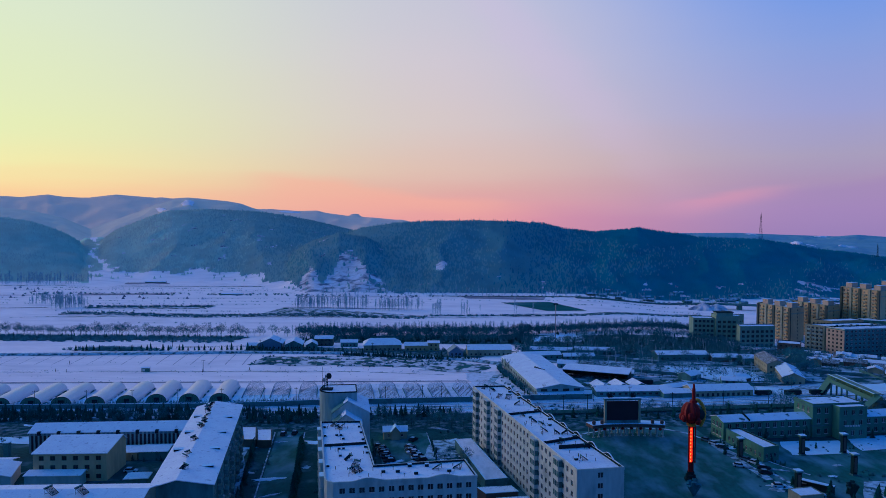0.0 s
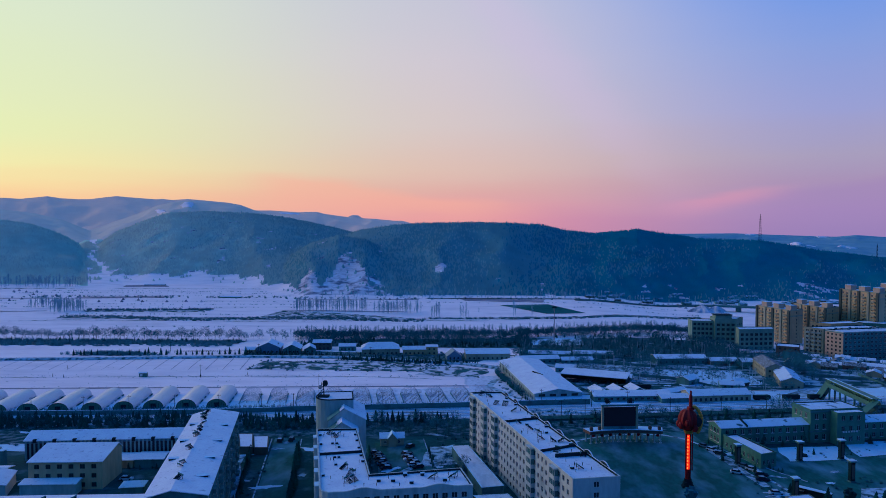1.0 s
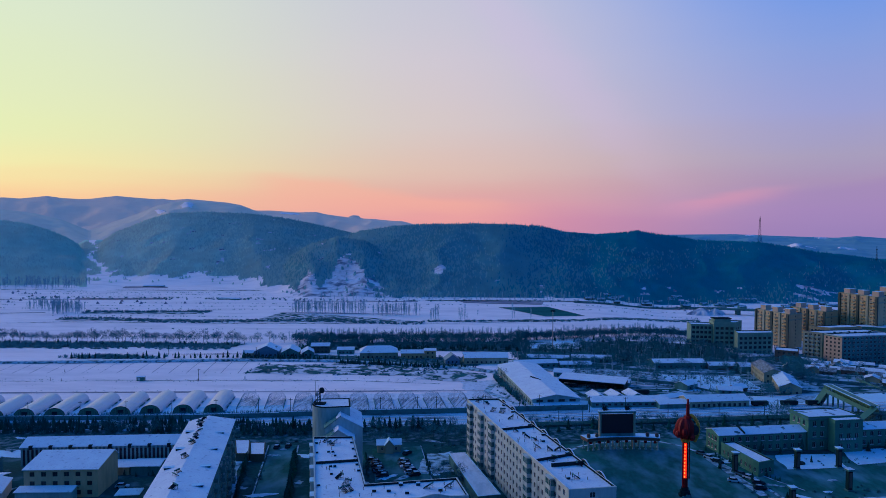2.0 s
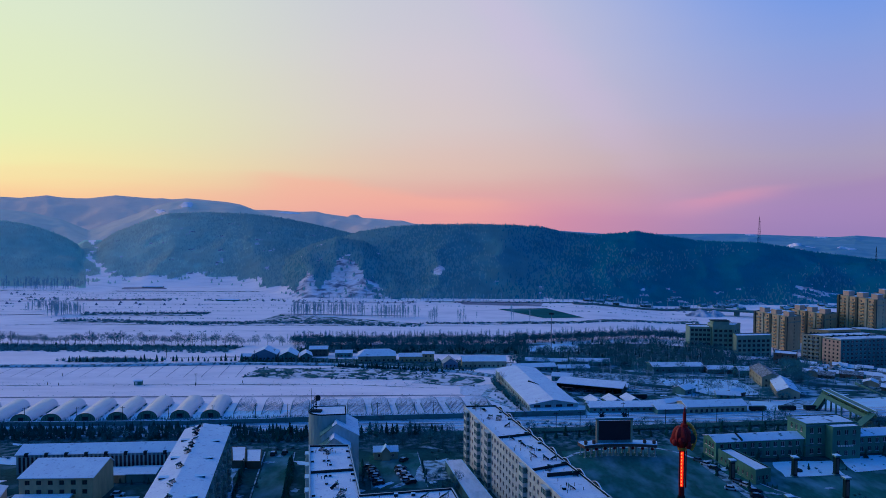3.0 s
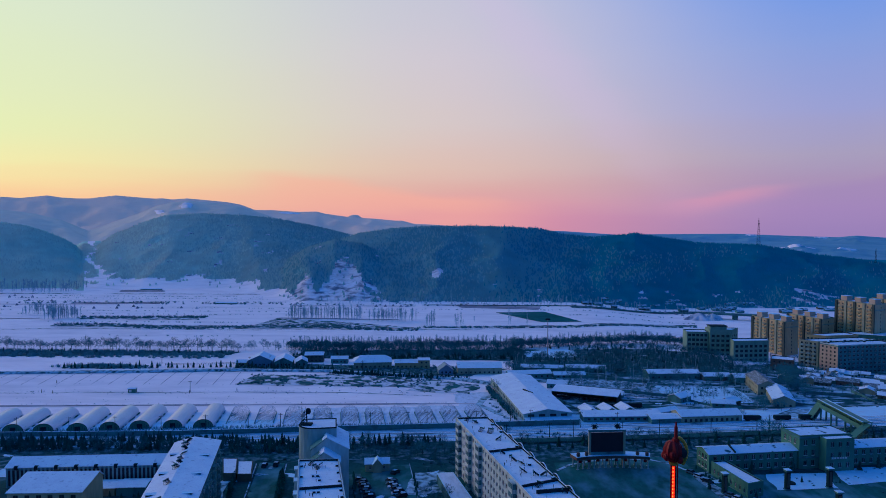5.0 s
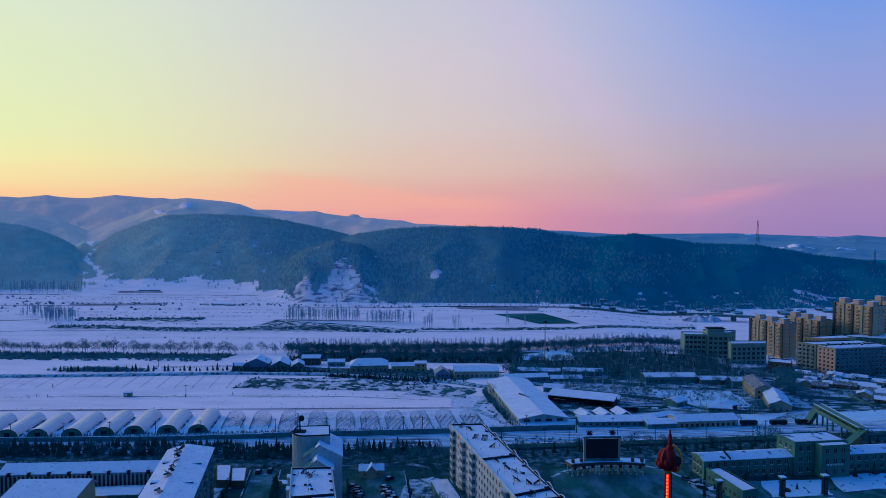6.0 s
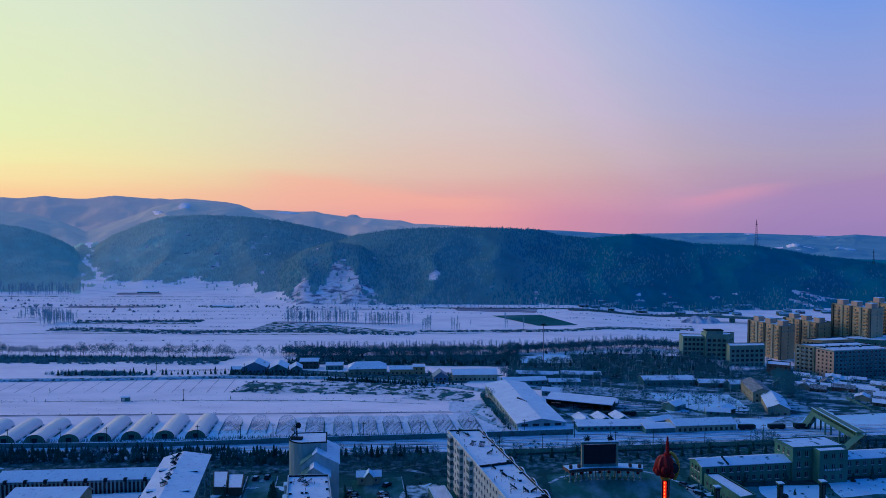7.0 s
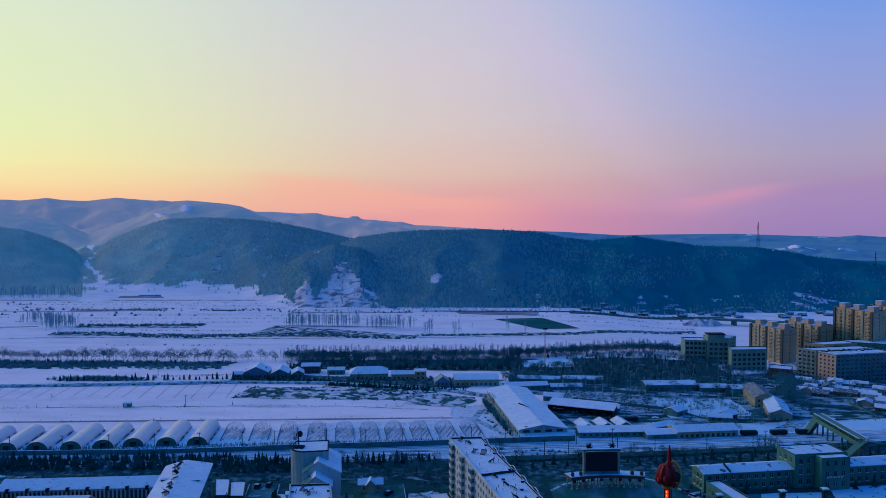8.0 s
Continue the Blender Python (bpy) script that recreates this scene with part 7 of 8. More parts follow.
for k in range(34):
    x, y = r.uniform(212, 330), r.uniform(404, 492)
    if x < 226 and y < 424:
        continue
    w, d, h = r.uniform(8, 14), r.uniform(5.5, 8), r.uniform(2.6, 3.6)
    gable("village_house", (x, y), r.choice((-32, -30, 58, -28)), w, d, h, h + r.uniform(1.2, 2.0), r.choice((BRICK_RED, GREY_WALL, BROWN, CREAM)), r.choice((SNOW_ROOF, TILE_GREY, SNOW_ROOF)), z=ground_z(x, y) - 0.7,
          label="low village house with snow on its roof", category="house", group="village houses", specs={0: spec(3, 1.0, 1.1, 0.9, 3, 1, 0.8, "dark")})
building("corner_house", [(238, 541), (252, 534), (259, 548), (245, 555)], 9, BRICK_RED, {0: spec(4, 1.1, 1.3, 1.0, 3.0, 3, 0.8, "dark")}, "three-storey house with a snowy roof at the street bend", "house", z=ground_z(246, 545) - 0.3)


def wagon():
    ob = thing("freight_wagon", 0, 0, 0, 0, "dark freight wagon standing on a siding", "wagon")
    a, b = MB(), MB()
    a.box(-5, -1.4, 1.0, 5, 1.4, 3.2)
    b.box(-4.8, -1.2, 3.2, 4.8, 1.2, 3.35)
    part("body", a, DARK_STEEL, ob)
    part("load", b, TIMBER, ob)
    for x in (-3.6, -2.2, 2.2, 3.6):
        q = MB()
        q.tube((x, -0.8, 0.45), (x, 0.8, 0.45), 0.45, n=8)
        q.box(x - 0.5, -1.0, 0.6, x + 0.5, 1.0, 1.0)
        part("wheelset", q, DARK_STEEL, ob)
    return ob


WAGON = wagon()
for x, y in ((149, 353), (164, 354.5), (177, 356), (84, 378), (98, 380)):
    put(WAGON, x, y, ground_z(x, y), 5, "freight wagons", 0.8)

# ---------- covered footbridge over the tracks ----------
fb = thing("footbridge", 184.6, 358, -1.6, 0, "green covered footbridge spanning the railway", "footbridge")
a, b = Vector((0, 0)), Vector((-0.5, -41))
d = (b - a).normalized()
n = Vector((-d.y, d.x)) * 1.9


def span(mb, p, q, z0, z1, zt0, zt1, k=1.0):
    mb.solid([(*(p - n * k), z0), (*(q - n * k), z1), (*(q + n * k), z1), (*(p + n * k), z0)], [(*(p - n * k), zt0), (*(q - n * k), zt1), (*(q + n * k), zt1), (*(p + n * k), zt0)])


m = MB()
span(m, a, b, 7.6, 7.6, 8.4, 8.4)
part("deck", m, CONCRETE, fb)
for s, nm in ((1, "side_panel"), (-1, "side_panel")):
    m = MB()
    e = n * s
    m.solid([(*(a + e), 8.4), (*(b + e), 8.4), (*(b + e * 0.95), 8.4), (*(a + e * 0.95), 8.4)], [(*(a + e), 9.7), (*(b + e), 9.7), (*(b + e * 0.95), 9.7), (*(a + e * 0.95), 9.7)])
    part(nm, m, GREEN_STEEL, fb)
m = MB()
span(m, a, b, 11.2, 11.2, 11.5, 11.5, 1.25)
part("roof", m, GREEN_STEEL, fb)
m = MB()
for e in (-1.0, 0.95):
    q = n * e * 1.05
    span(m, a + q, b + q, 11.51, 11.51, 11.64, 11.64, 0.16)
part("snow_cap", m, SNOW, fb, "lines of snow along the roof edges")
for k in range(15):
    m = MB()
    p = a.lerp(b, k / 14)
    for s in (-0.97, 0.97):
        q = p + n * s
        m.box(q.x - 0.12, q.y - 0.12, 9.7, q.x + 0.12, q.y + 0.12, 11.2)
    part("post", m, GREEN_WALL, fb)
for f in (0.06, 0.3, 0.62, 0.95):
    p = a.lerp(b, f)
    for s in (-0.7, 0.7):
        m = MB()
        q = p + n * s
        m.tube((q.x, q.y, -0.5), (q.x, q.y, 7.6), 0.45, n=8)
        part("pier", m, CONCRETE, fb)
for p, q in ((Vector((0, 0)), Vector((-7, -2.5))), (Vector((-0.5, -41)), Vector((-13, -45)))):
    e = Vector((-(q - p).y, (q - p).x)).normalized() * 1.6
    m, rf = MB(), MB()
    for k in range(14):
        s, t = p.lerp(q, k / 14), p.lerp(q, (k + 1) / 14)
        z = 7.9 * (1 - k / 14)
        m.solid([(*(s - e), z - 0.6), (*(t - e), z - 0.6), (*(t + e), z - 0.6), (*(s + e), z - 0.6)], [(*(s - e), z), (*(t - e), z), (*(t + e), z), (*(s + e), z)])
        if k % 2 == 0:
            for sg in (-1, 1):
                c = s + e * sg
                m.box(c.x - 0.08, c.y - 0.08, z, c.x + 0.08, c.y + 0.08, z + 2.8)
        if k:
            continue
        t, z1 = q, 0.0
        rf.solid([(*(s - e * 1.1), z + 2.8), (*(t - e * 1.1), z1 + 2.8), (*(t + e * 1.1), z1 + 2.8), (*(s + e * 1.1), z + 2.8)], [(*(s - e * 1.1), z + 3.05), (*(t - e * 1.1), z1 + 3.05), (*(t + e * 1.1), z1 + 3.05), (*(s + e * 1.1), z + 3.05)])
    part("stair_flight", m, CONCRETE, fb)
    part("stair_roof", rf, GREEN_STEEL, fb, "sloping green roof")

# ---------- apartment towers and offices on the river terrace ----------
Z = -16.0


def tower_block(x, y, h, name="apartment_tower"):
    """A tall slab seen corner-on: near corner at x, y; long face to the west, short face to the south."""
    poly = [(x, y), (x + 15, y + 9), (x + 3, y + 48), (x - 12, y + 39)]
    fl = int(h / 3)
    tw = building(name, poly, h, OCHRE, {3: spec(9, 1.7, 1.7, 0.8, 3.0, fl, 1.0, "white", 1.0), 0: spec(3, 1.2, 1.5, 0.9, 3.0, fl, 3.0, "dark", 1.0, skip=lambda c, f: c != 1)},
                  "tan and brown apartment tower with pale rooftop rooms", "apartment tower", z=Z, parapet=0.9, coping=CREAM, group="apartment towers")
    w0, w1 = Vector(poly[3]), Vector(poly[0])
    d = (w1 - w0).normalized()
    ang = math.degrees(math.atan2(d.y, d.x))
    o = Vector(poly[0])
    for k in range(5):
        c = w0.lerp(w1, (0.02, 0.27, 0.5, 0.74, 0.97)[k]) - o
        m = MB()
        m.box(-1.1, -1.0, 0, 1.1, 0.3, h + 0.5)
        part("pier_strip", m, BROWN if k % 2 == 0 else CREAM, tw, at=pose(c.x, c.y, 0, 0, 0, ang))
    slab = MB()
    slab.box(-2.1, -1.3, 0, 2.1, 0.2, 1.15)
    slab = slab.mesh("balcony", CREAM)
    for k in range(4):
        c = w0.lerp(w1, (0.145, 0.385, 0.62, 0.855)[k]) - o
        for f in range(1, fl):
            part("balcony", slab, None, tw, at=pose(c.x, c.y, f * 3.0, 0, 0, ang))
    m = MB()
    for p, q in ((poly[0], poly[1]), (poly[3], poly[0])):
        a, b = Vector(p) - o, Vector(q) - o
        e = (b - a).normalized()
        nn = Vector((e.y, -e.x)) * 0.25
        m.solid([(*(a + nn), h - 5.0), (*(b + nn), h - 5.0), (*(b - nn * 0.1), h - 5.0), (*(a - nn * 0.1), h - 5.0)], [(*(a + nn), h - 3.9), (*(b + nn), h - 3.9), (*(b - nn * 0.1), h - 3.9), (*(a - nn * 0.1), h - 3.9)])
    part("cornice_band", m, CREAM, tw)
    for t in (0.14, 0.5, 0.86):
        c = w0.lerp(w1, t) - o + Vector((6.5, 3.5))
        m = MB()
        m.box(-3.2, -3.0, h, 3.2, 3.0, h + 4.2)
        part("roof_room", m, TAN_BRICK, tw, "pale rooftop room", pose(c.x, c.y, 0, 0, 0, ang))
        m = MB()
        m.box(-3.3, -3.1, h + 4.21, 3.3, 3.1, h + 4.4)
        part("snow_cap", m, SNOW, tw, at=pose(c.x, c.y, 0, 0, 0, ang))
    return tw


tower_block(279, 609, 28.5)
tower_block(317, 624, 29.0)
tower_block(350, 604, 44.0)
tower_block(388, 616, 44.5)
building("office_block", [(196, 606), (213.5, 604), (215, 619), (197, 620)], 20.0, OFFICE_GREEN, {0: spec(5, 2.3, 2.1, 1.2, 3.9, 5, 0.6, "dark")}, "pale green office block with rows of large dark windows", "office building", z=Z)
mid = building("office_block", [(213.5, 601.5), (231, 600.5), (241, 613), (215, 618)], 22.4, OFFICE_GREEN, {0: spec(4, 2.5, 2.1, 1.2, 3.9, 5, 0.8, "dark"), 1: spec(3, 1.6, 1.6, 1.2, 3.9, 5, 1.5, "dark")}, "taller middle part of the pale green offices", "office building", z=Z)
m = MB()
m.box(1.5, 3.0, 22.4, 15, 11, 25.4)
part("roof_room", m, OFFICE_GREEN, mid)
m = MB()
m.box(0.8, 2.4, 25.4, 15.7, 11.6, 25.9)
part("roof_slab", m, STONE, mid)
pil = MB()
pil.box(-0.25, -0.3, 0, 0.25, 0.1, 20.2)
pil = pil.mesh("pilaster", OFFICE_GREEN)
for k in range(5):
    part("pilaster", pil, None, mid, at=pose(0.4 + k * 4.15, -0.05 - k * 0.24, 0, 0, 0, -3.3))
low = building("office_block", [(224.5, 578), (254, 582), (258, 594), (227, 592)], 17.0, OFFICE_GREEN, {0: spec(7, 2.4, 2.1, 1.0, 3.7, 4, 0.8, "dark"), 1: spec(2, 1.4, 1.6, 1.2, 3.7, 4, 1.5, "dark")}, "lower wing of the pale green offices", "office building", z=Z)
# seven-storey block seen corner-on, with a warm end wall, and its neighbour with glazed balconies
ZR = ground_z(290, 540) - 0.3
resi = building("residential_block", [(283, 532), (331, 543), (327, 557), (276.5, 545.5)], 21.0, GREY_WALL, {0: spec(13, 2.0, 1.6, 0.8, 3.0, 7, 0.6)}, "seven-storey residential block with a snowy roof", "apartment block", z=ZR, coping=PLASTER)
o, w0, w1 = Vector((283, 532)), Vector((276.5, 545.5)), Vector((283, 532))
d = (w1 - w0).normalized()
out = Vector((d.y, -d.x)) * 0.25
m = MB()
facade(m, resi, tuple(w0 + out - o), tuple(w1 + out - o), 0.0, 20.4, spec(4, 1.5, 1.5, 0.9, 2.9, 7, 0.8, "dark"))
m.face(*[(*(p + k - o), z) for p, k, z in ((w0, out, 20.4), (w1, out, 20.4), (w1, out * 0, 20.4), (w0, out * 0, 20.4))])
m.face(*[(*(p + k - o), z) for p, k, z in ((w1, out, 0.0), (w1, out * 0, 0.0), (w1, out * 0, 20.4), (w1, out, 20.4))])
m.face(*[(*(p + k - o), z) for p, k, z in ((w0, out * 0, 0.0), (w0, out, 0.0), (w0, out, 20.4), (w0, out * 0, 20.4))])
# tan wall whose colour also carries the afterglow on this west side
part("end_wall", m, TAN_BRICK, resi, "warm tan end wall")
nb = building("residential_block", [(277, 549), (326, 560), (321, 572), (267.5, 560)], 21.8, CREAM, {3: spec(4, 1.9, 1.7, 0.8, 3.1, 7, 0.8)}, "residential block with glazed balconies and a snowy roof", "apartment block", z=ZR - 1)
bal = MB()
bal.box(-1.3, -1.0, 0, 1.3, 0.1, 1.05)
bal = bal.mesh("balcony", PALE_RENDER)
w0, w1 = Vector((267.5, 560)) - Vector((277, 549)), Vector((0, 0))
ang = math.degrees(math.atan2((w1 - w0).y, (w1 - w0).x))
for k in range(3):
    for f in range(1, 7):
        c = w0.lerp(w1, (k + 0.7) / 3.4)
        part("balcony", bal, None, nb, at=pose(c.x, c.y, f * 3.1 - 0.3, 0, 0, ang))
building("residential_block", [(293, 570), (322, 577), (318, 590), (281, 578)], 23, OCHRE, {3: spec(5, 1.6, 1.5, 0.9, 3.2, 7, 0.6), 0: spec(8, 1.8, 1.5, 0.9, 3.2, 7, 0.8)}, "tan residential block with a snowy roof", "apartment block", z=Z)
building("residential_block", [(352, 590), (384, 600), (372, 622), (314, 606)], 20, GREEN_WALL, {3: spec(12, 1.6, 1.5, 0.9, 3.1, 6, 0.8)}, "long residential block with a snowy roof", "apartment block", z=Z)
for k in range(10):
    x, y = 280 + k * 4.2, 540 + k * 0.8 + (k * 5) % 7
    put(VENT, x, y, ground_z(290, 540) + 21.6, 12, "roof vents", 1.6)

# river bridge with its snowy approach
br = thing("river_bridge", 300, 832, 0, 0, "pale concrete road bridge over the frozen river", "bridge")
zb = ground_z(310, 820)
m = MB()
m.solid([(-6, 6, zb + 5), (90, -32, zb + 5.4), (93, -24, zb + 5.4), (-3, 14, zb + 5)], [(-6, 6, zb + 7), (90, -32, zb + 7.4), (93, -24, zb + 7.4), (-3, 14, zb + 7)])
part("deck", m, CONCRETE, br)
for x in (22, 48, 74):
    m = MB()
    m.box(x - 2, 10 - x * 0.396 - 4, zb - 1, x + 2, 10 - x * 0.396 + 3, zb + 5.2)
    part("pier", m, CONCRETE, br)
m, n, rings = MB(), 28, 7
rows = []
for j in range(rings + 1):
    q, row = j / rings, []
    for k in range(n):
        c = k * 2 * math.pi / n
        gully = noise.noise(Vector((math.cos(c) * 4, math.sin(c) * 4, 2 + 0.6 * q)))
        rad = (11 + 6 * gully) * q + 0.8
        row.append((1.4 * rad * math.cos(c), rad * math.sin(c), zb - 0.6 + 8.2 * (1 - q) ** 0.8 + 3.0 * gully * math.sin(math.pi * q)))
    rows.append(row)
for lo, hi in zip(rows, rows[1:]):
    for k in range(n):
        m.face(lo[k], hi[k], hi[(k + 1) % n], lo[(k + 1) % n])
m.face(*rows[0])
heap = tagged(part("gravel_mound", m, QUARRY, at=pose(280, 832, 0)), "snow-streaked gravel mound at the bridge end", "gravel mound", "gravel mounds")
copy_thing(heap, pose(297, 835, -1.0, 0, 0, 70))
r = random.Random(21)
for k in range(34):
    x, y = r.uniform(150, 470), r.uniform(890, 945)
    w = r.uniform(7, 13)
    gable("farmstead", (x, y), r.uniform(-10, 20), w, 6, 2.8, 4.2, r.choice((GREY_WALL, BROWN)), SNOW_THIN, z=ground_z(x, y) + (ridges(x, y)[0] - ground_z(x, y)) - 0.6, label="far farmstead with a snowy roof", category="house", group="far farmsteads")
for x, y, w in ((-300, 884, 20), (-285, 882, 12), (-470, 1050, 30)):
    gable("farm_building", (x, y), 3, w, 6, 1.6, 2.3, GREEN_STEEL, z=ground_z(x, y) - 0.2, label="dark farm building in the snowy plain", category="farm building")


# ---------- masts ----------
def lattice(name, x, y, z, h, w, label):
    ob = thing(name, x, y, z, 0, label, "mast")
    m, c = MB(), [(-1, -1), (1, -1), (1, 1), (-1, 1)]
    n = 12
    for k in range(n):
        z0, z1 = h * k / n, h * (k + 1) / n
        s0, s1 = w * (1 - 0.85 * k / n), w * (1 - 0.85 * (k + 1) / n)
        for i in range(4):
            (a, b), (p, q) = c[i], c[(i + 1) % 4]
            m.tube((a * s0, b * s0, z0), (a * s1, b * s1, z1), 0.17, n=3)
            m.tube((a * s0, b * s0, z0), (p * s1, q * s1, z1), 0.09, n=3)
    part("lattice", m, DARK_STEEL, ob)
    m = MB()
    m.tube((0, 0, h), (0, 0, h + 3), 0.3, n=4)
    m.box(-1.2, -1.2, h * 0.84, 1.2, 1.2, h * 0.86)
    part("head", m, DARK_STEEL, ob)
    return ob


lattice("radio_mast", 0.414 * 1340, 1340, 54, 46, 2.6, "lattice radio mast on the wooded ridge")
lattice("power_pylon", 0.574 * 1330, 1330, 22, 24, 1.3, "lattice power pylon on the wooded ridge")
lm = thing("floodlight_mast", 72.5, 548, ground_z(72, 548), 0, "tall slim floodlight mast with a ring head", "light mast")
m = MB()
m.tube((0, 0, 0), (0, 0, 29), 0.45, 0.25, 8)
part("shaft", m, GREY_STEEL, lm)
m = MB()
m.tube((0, 0, 28.6), (0, 0, 29.3), 0.4, 1.7, 10)
m.tube((0, 0, 29.3), (0, 0, 29.7), 1.7, 1.3, 10)
for k in range(8):
    c = k * 0.785
    m.box(1.6 * math.cos(c) - 0.25, 1.6 * math.sin(c) - 0.25, 28.5, 1.6 * math.cos(c) + 0.25, 1.6 * math.sin(c) + 0.25, 29.2)
part("ring_head", m, DARK_STEEL, lm)


# ---------- small growth, fences and snow patches ----------
g = random.Random(91)
# thin winter trees and brush through the yards behind the tracks
far = []
for x0, y0, x1, y1, n, s in ((64, 404, 128, 470, 70, 0.62), (122, 380, 176, 440, 18, 0.6), (36, 474, 128, 500, 120, 0.55), (126, 440, 200, 486, 90, 0.6), (200, 392, 330, 520, 120, 0.5), (112, 360, 150, 372, 20, 0.45), (196, 520, 330, 600, 130, 0.55), (160, 374, 176, 392, 14, 0.6)):
    for k in range(n):
        far.append((ROUND_TREES + POPLARS[3:], g.uniform(x0, x1), g.uniform(y0, y1), s))
mass("yard_trees", "thin leafless trees and brush among the yards", far, g)
far = []
for x0, y0, x1, y1, n, s in ((22, 352, 30, 424, 16, 0.9), (-260, 300, -66, 312, 160, 1.2), (-64, 302, 20, 316, 90, 1.0), (20, 304, 200, 330, 150, 0.9), (-46, 206, -40, 232, 14, 0.7), (130, 260, 190, 290, 60, 0.5), (96, 226, 150, 246, 40, 0.6), (60, 360, 124, 410, 90, 0.8),
                             (122, 386, 236, 470, 140, 0.9), (236, 392, 340, 520, 170, 0.9), (-260, 262, -170, 300, 70, 0.9), (-170, 286, -60, 296, 50, 0.8), (-10, 246, 6, 292, 40, 0.8), (-86, 205, -66, 262, 40, 0.6)):
    for k in range(n):
        far.append((SHRUBS, g.uniform(x0, x1), g.uniform(y0, y1), s))
mass("low_brush", "low leafless brush round yards, tracks and paving", far, g)
mass("trackside_trees", "leafless trees mixed among the trackside spruces", [(ROUND_TREES, g.uniform(-262, -62), g.uniform(284, 306), 0.5) for _ in range(90)] + [(ROUND_TREES, g.uniform(-56, 10), g.uniform(288, 312), 0.5) for _ in range(40)]
     + [(ROUND_TREES, x, 308 + (x - 20) * 0.12 + g.uniform(-6, 6), 0.5) for x in [g.uniform(20, 210) for _ in range(70)]], g)
# trodden and drifted patches of snow
for i in range(110):
    zone = ((-86, 205, -50, 285), (-150, 232, -90, 252), (100, 205, 112, 280), (110, 205, 220, 262), (-260, 262, -170, 296), (62, 366, 122, 410), (124, 380, 236, 470), (240, 400, 330, 500), (50, 490, 200, 590), (-34, 240, 0, 292))[i % 10]
    x, y = g.uniform(zone[0], zone[2]), g.uniform(zone[1], zone[3])
    m, n, rx, ry, t = MB(), 22, g.uniform(1.5, 6), g.uniform(0.8, 2.2), g.uniform(-0.5, 0.9)
    c, sn, ph = math.cos(t), math.sin(t), g.uniform(0, 60)
    rim = []
    for k in range(n):
        q = 0.65 + 0.75 * abs(noise.noise(Vector((math.cos(k * 6.2832 / n) * 1.6 + ph, math.sin(k * 6.2832 / n) * 1.6, i)))) + g.uniform(-0.12, 0.12)
        u, v = rx * q * math.cos(k * 6.2832 / n), ry * q * math.sin(k * 6.2832 / n)
        px_, py_ = x + u * c - v * sn, y + u * sn + v * c
        rim.append((px_, py_, ground_z(px_, py_) + 0.18))
    for k in range(n):
        m.face((x, y, ground_z(x, y) + 0.34), rim[k], rim[(k + 1) % n])
    setting("snow_patch", m, SNOW_THIN if i % 3 else SNOW, "trodden patch of old snow", "snow")
# garden fences between the yards
def fence(a, b, h=1.4, step=2.4):
    a, b = Vector(a), Vector(b)
    d, ln = (b - a).normalized(), (b - a).length
    ob = thing("fence", a.x, a.y, ground_z(a.x, a.y), math.degrees(math.atan2(d.y, d.x)), "low dark fence between snowy yards", "fence", "yard fences")
    z1 = ground_z(b.x, b.y) - ground_z(a.x, a.y)
    for z in (0.5, 1.15):
        m = MB()
        m.solid([(0, -0.04, z), (ln, -0.04, z + z1), (ln, 0.04, z + z1), (0, 0.04, z)], [(0, -0.04, z + 0.14), (ln, -0.04, z + z1 + 0.14), (ln, 0.04, z + z1 + 0.14), (0, 0.04, z + 0.14)])
        part("rail", m, TIMBER, ob)
    n = max(2, int(ln / step))
    p = MB()
    p.box(-0.08, -0.08, -0.3, 0.08, 0.08, h)
    p = p.mesh("post", TIMBER)
    for k in range(n + 1):
        part("post", p, None, ob, at=pose(ln * k / n, 0, z1 * k / n))


for a, b in (((128, 388), (168, 400)), ((130, 436), (170, 440)), ((70, 420), (124, 404)), ((66, 444), (122, 436)), ((210, 440), (250, 470)), ((250, 430), (300, 452)), ((46, 490), (120, 488)), ((-200, 494), (-152, 502)), ((112, 366), (150, 376))):
    fence(a, b)
# paler houses and sheds scattered below the apartment blocks
for k in range(26):
    x, y = g.uniform(228, 340), g.uniform(395, 530)
    w, d, h = g.uniform(7, 13), g.uniform(5, 8), g.uniform(2.6, 4.2)
    gable("village_house", (x, y), g.choice((-32, -30, 58, -28, -20)), w, d, h, h + g.uniform(1.0, 1.8), g.choice((GREY_WALL, PLASTER, CREAM)), SNOW_ROOF, z=ground_z(x, y) - 0.7, label="low village house under a snowy roof", category="house", group="village houses",
          specs={0: spec(2, 1.0, 1.1, 0.9, 3, 1, 1.2, "dark")})
# air-conditioning boxes and bays on the west slab's east face
ax = pose(-76.4, 170.3, 0, 0, 0, 12)
unit = MB()
unit.box(0, -0.5, 0, 0.55, 0.5, 0.75)
unit = unit.mesh("cooling_unit", PALE_RENDER)
bayb = MB()
bayb.box(0, -1.6, 0, 1.0, 1.6, 1.1)
bayb = bayb.mesh("balcony", GREY_WALL)
for k in range(26):
    v, f = 2 + g.random() * 73, g.randrange(7)
    part("cooling_unit", unit, None, slab_west, "pale cooling unit", pose(14.82, v, f * 2.8 + 0.3))
for v in (10, 25, 41, 57, 70):
    for f in range(7):
        part("balcony", bayb, None, slab_west, "", pose(14.82, v, f * 2.8 + 0.1))
# sheet added to paint the bluer light onto the field snow here
drape("ground", (-84, 330), (36, 344), (30, 384), (-76, 370), RUTTED, 0.07, 40, 12, "snow round the hoop houses with a blue tint painted in", 3, seed=72)
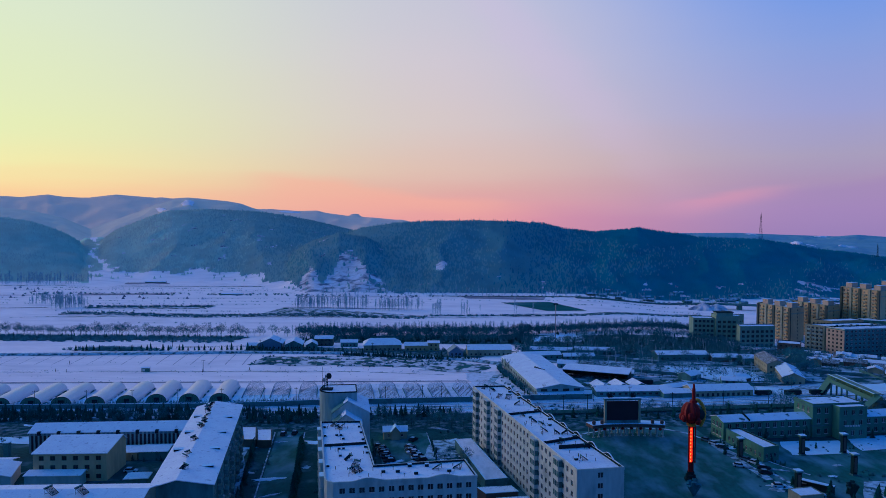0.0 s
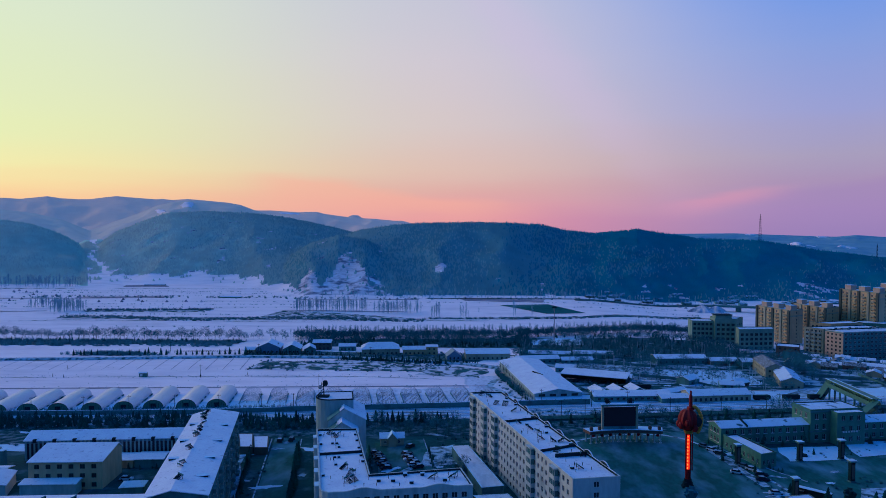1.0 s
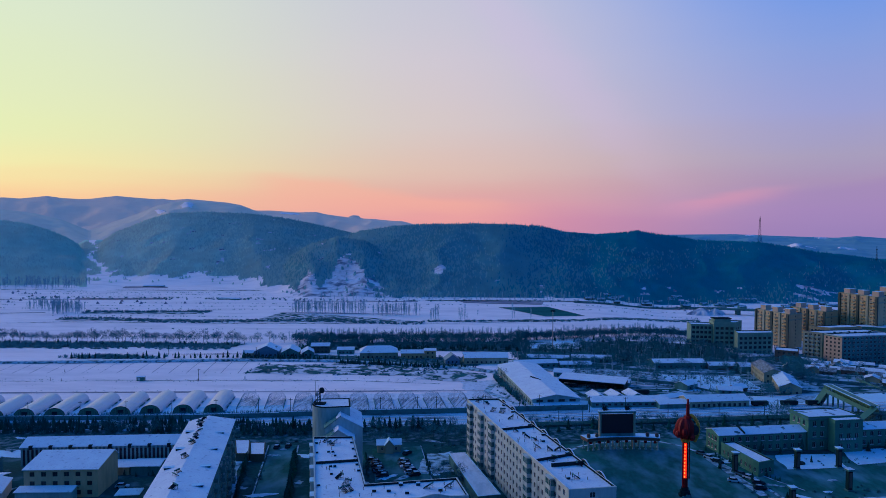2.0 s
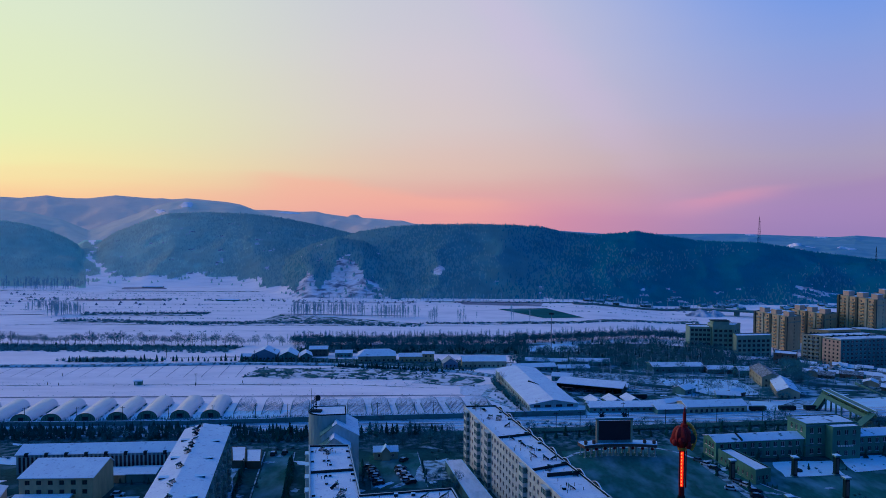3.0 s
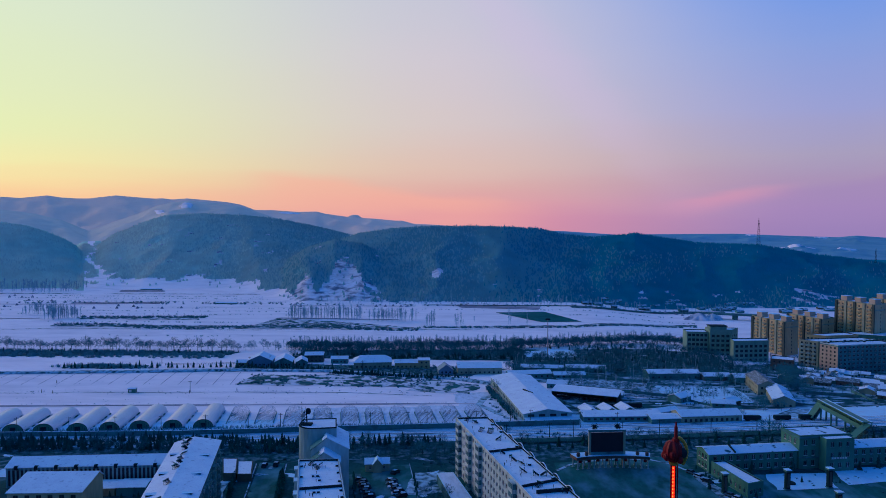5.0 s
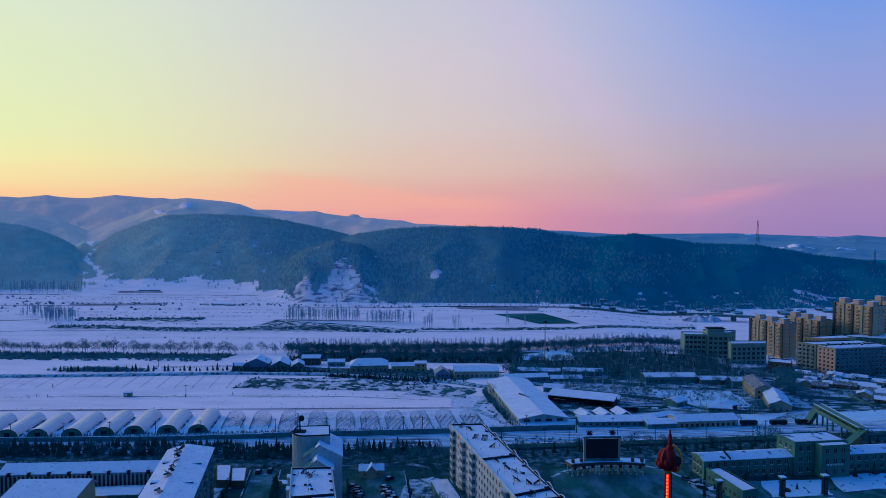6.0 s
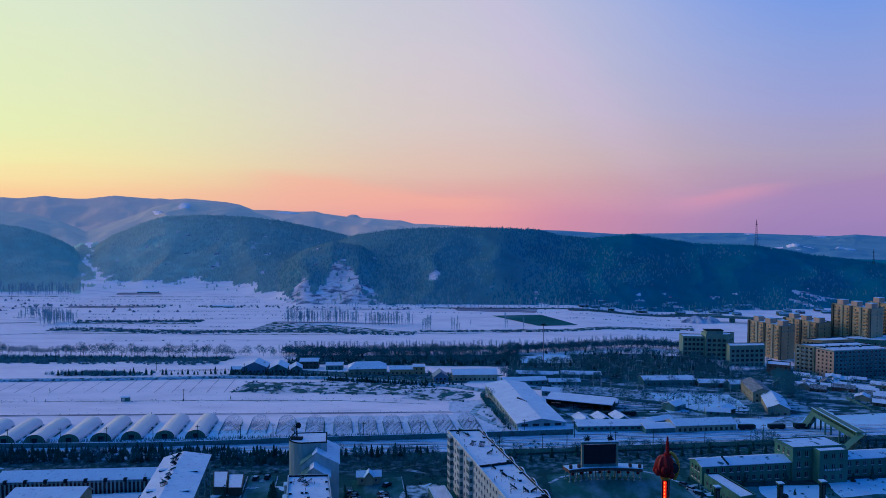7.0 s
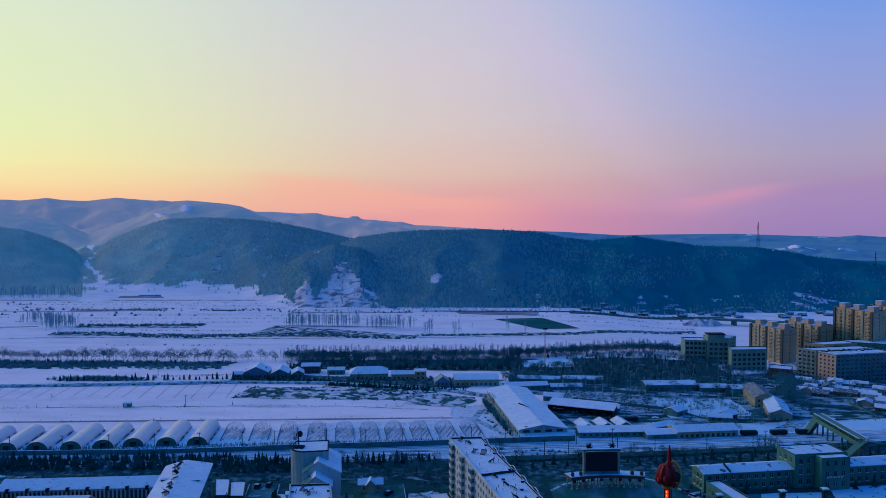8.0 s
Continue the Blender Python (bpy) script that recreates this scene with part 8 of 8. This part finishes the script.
drape("ground", (8, 346), (35, 350), (33, 424), (2, 412), RUTTED, 0.1, 20, 20, "rutted thin snow beside the warehouse", 3, seed=71)
mass("bush_mound", "mound of dense pale bushes by the farm road", [(BRUSHES, g.gauss(-236, 13), g.gauss(485, 2.5), 1.7) for _ in range(150)] + [(BRUSHES, g.uniform(-420, -172), g.uniform(538, 562), 1.4) for _ in range(300)], g)
for k in range(9):
    plant(BRUSHES[k % 3:k % 3 + 1], -254 + k * 5.2, 480 + g.uniform(-1, 1), 1.5, g, "roadside brush")
mass("hedge", "dense dark hedge along the embankment houses", [(SPRUCES, x, 488 - (x + 148) * (0.2 if x > -80 else 0.1) - (5 if x > -80 else 1) + g.uniform(-2, 2), 0.42) for x in [g.uniform(-150, 12) for _ in range(330)]]
     + [(BRUSHES, g.uniform(-150, 20), g.uniform(478, 500), 1.2) for _ in range(160)], g)
# a few more dark bushes and drifts along the yards and the square's edge
mass("yard_bushes", "dark bushes along walls and kerbs", [(SPRUCES, g.uniform(-150, -92), g.uniform(246, 252), 0.28) for _ in range(26)] + [(SPRUCES + ROUND_TREES, 34.0 - 12.3 * t + g.uniform(-0.9, 0.7), 346 + 82 * t, 0.36) for t in [g.uniform(0.04, 0.98) for _ in range(150)]]
     + [(SPRUCES, x, 241 + (118 - x) * 1.9 + g.uniform(-1, 1), 0.3) for x in [g.uniform(100, 117) for _ in range(30)]] + [(ROUND_TREES, g.uniform(-8, 4), g.uniform(240, 262), 0.4) for _ in range(14)], g)
gable("shed", (-107.8, 222.6), 10, 7, 5.0, 2.6, 3.6, GREY_WALL, hip=2, label="small dark hut with a hipped snowy roof", category="shed")
# specks of dry grass and clods along the field tracks and across the far plain
far = [(BRUSHES, x, 366 + (x + 300) * 0.075 + g.uniform(-3, 3), 0.28) for x in [g.uniform(-300, 10) for _ in range(90)]]
far += [(BRUSHES, x, 401 + (x + 300) * 0.06 + g.uniform(-4, 4), 0.32) for x in [g.uniform(-300, -10) for _ in range(130)]]
far += [(BRUSHES, g.uniform(-300, -20), g.uniform(372, 440), 0.22) for _ in range(120)]
mass("field_tufts", "tufts of dry grass poking through the field snow", far, g)
far = []
for y, x0, x1, n in ((640, -330, -60, 30), (724, -420, -220, 40), (785, -520, -60, 70), (812, -600, -40, 80), (842, -560, 40, 90), (905, -560, -200, 80), (940, -600, -210, 80), (965, -560, -230, 90), (800, 120, 270, 40), (845, 100, 290, 50)):
    far += [(BRUSHES, x, y + 6 * noise.noise(Vector((x * 0.01, y, 3))) + g.uniform(-2, 2), 0.75) for x in [g.uniform(x0, x1) for _ in range(n)]]
mass("plain_tufts", "lines of dry grass along the ditches of the snowy plain", far, g)
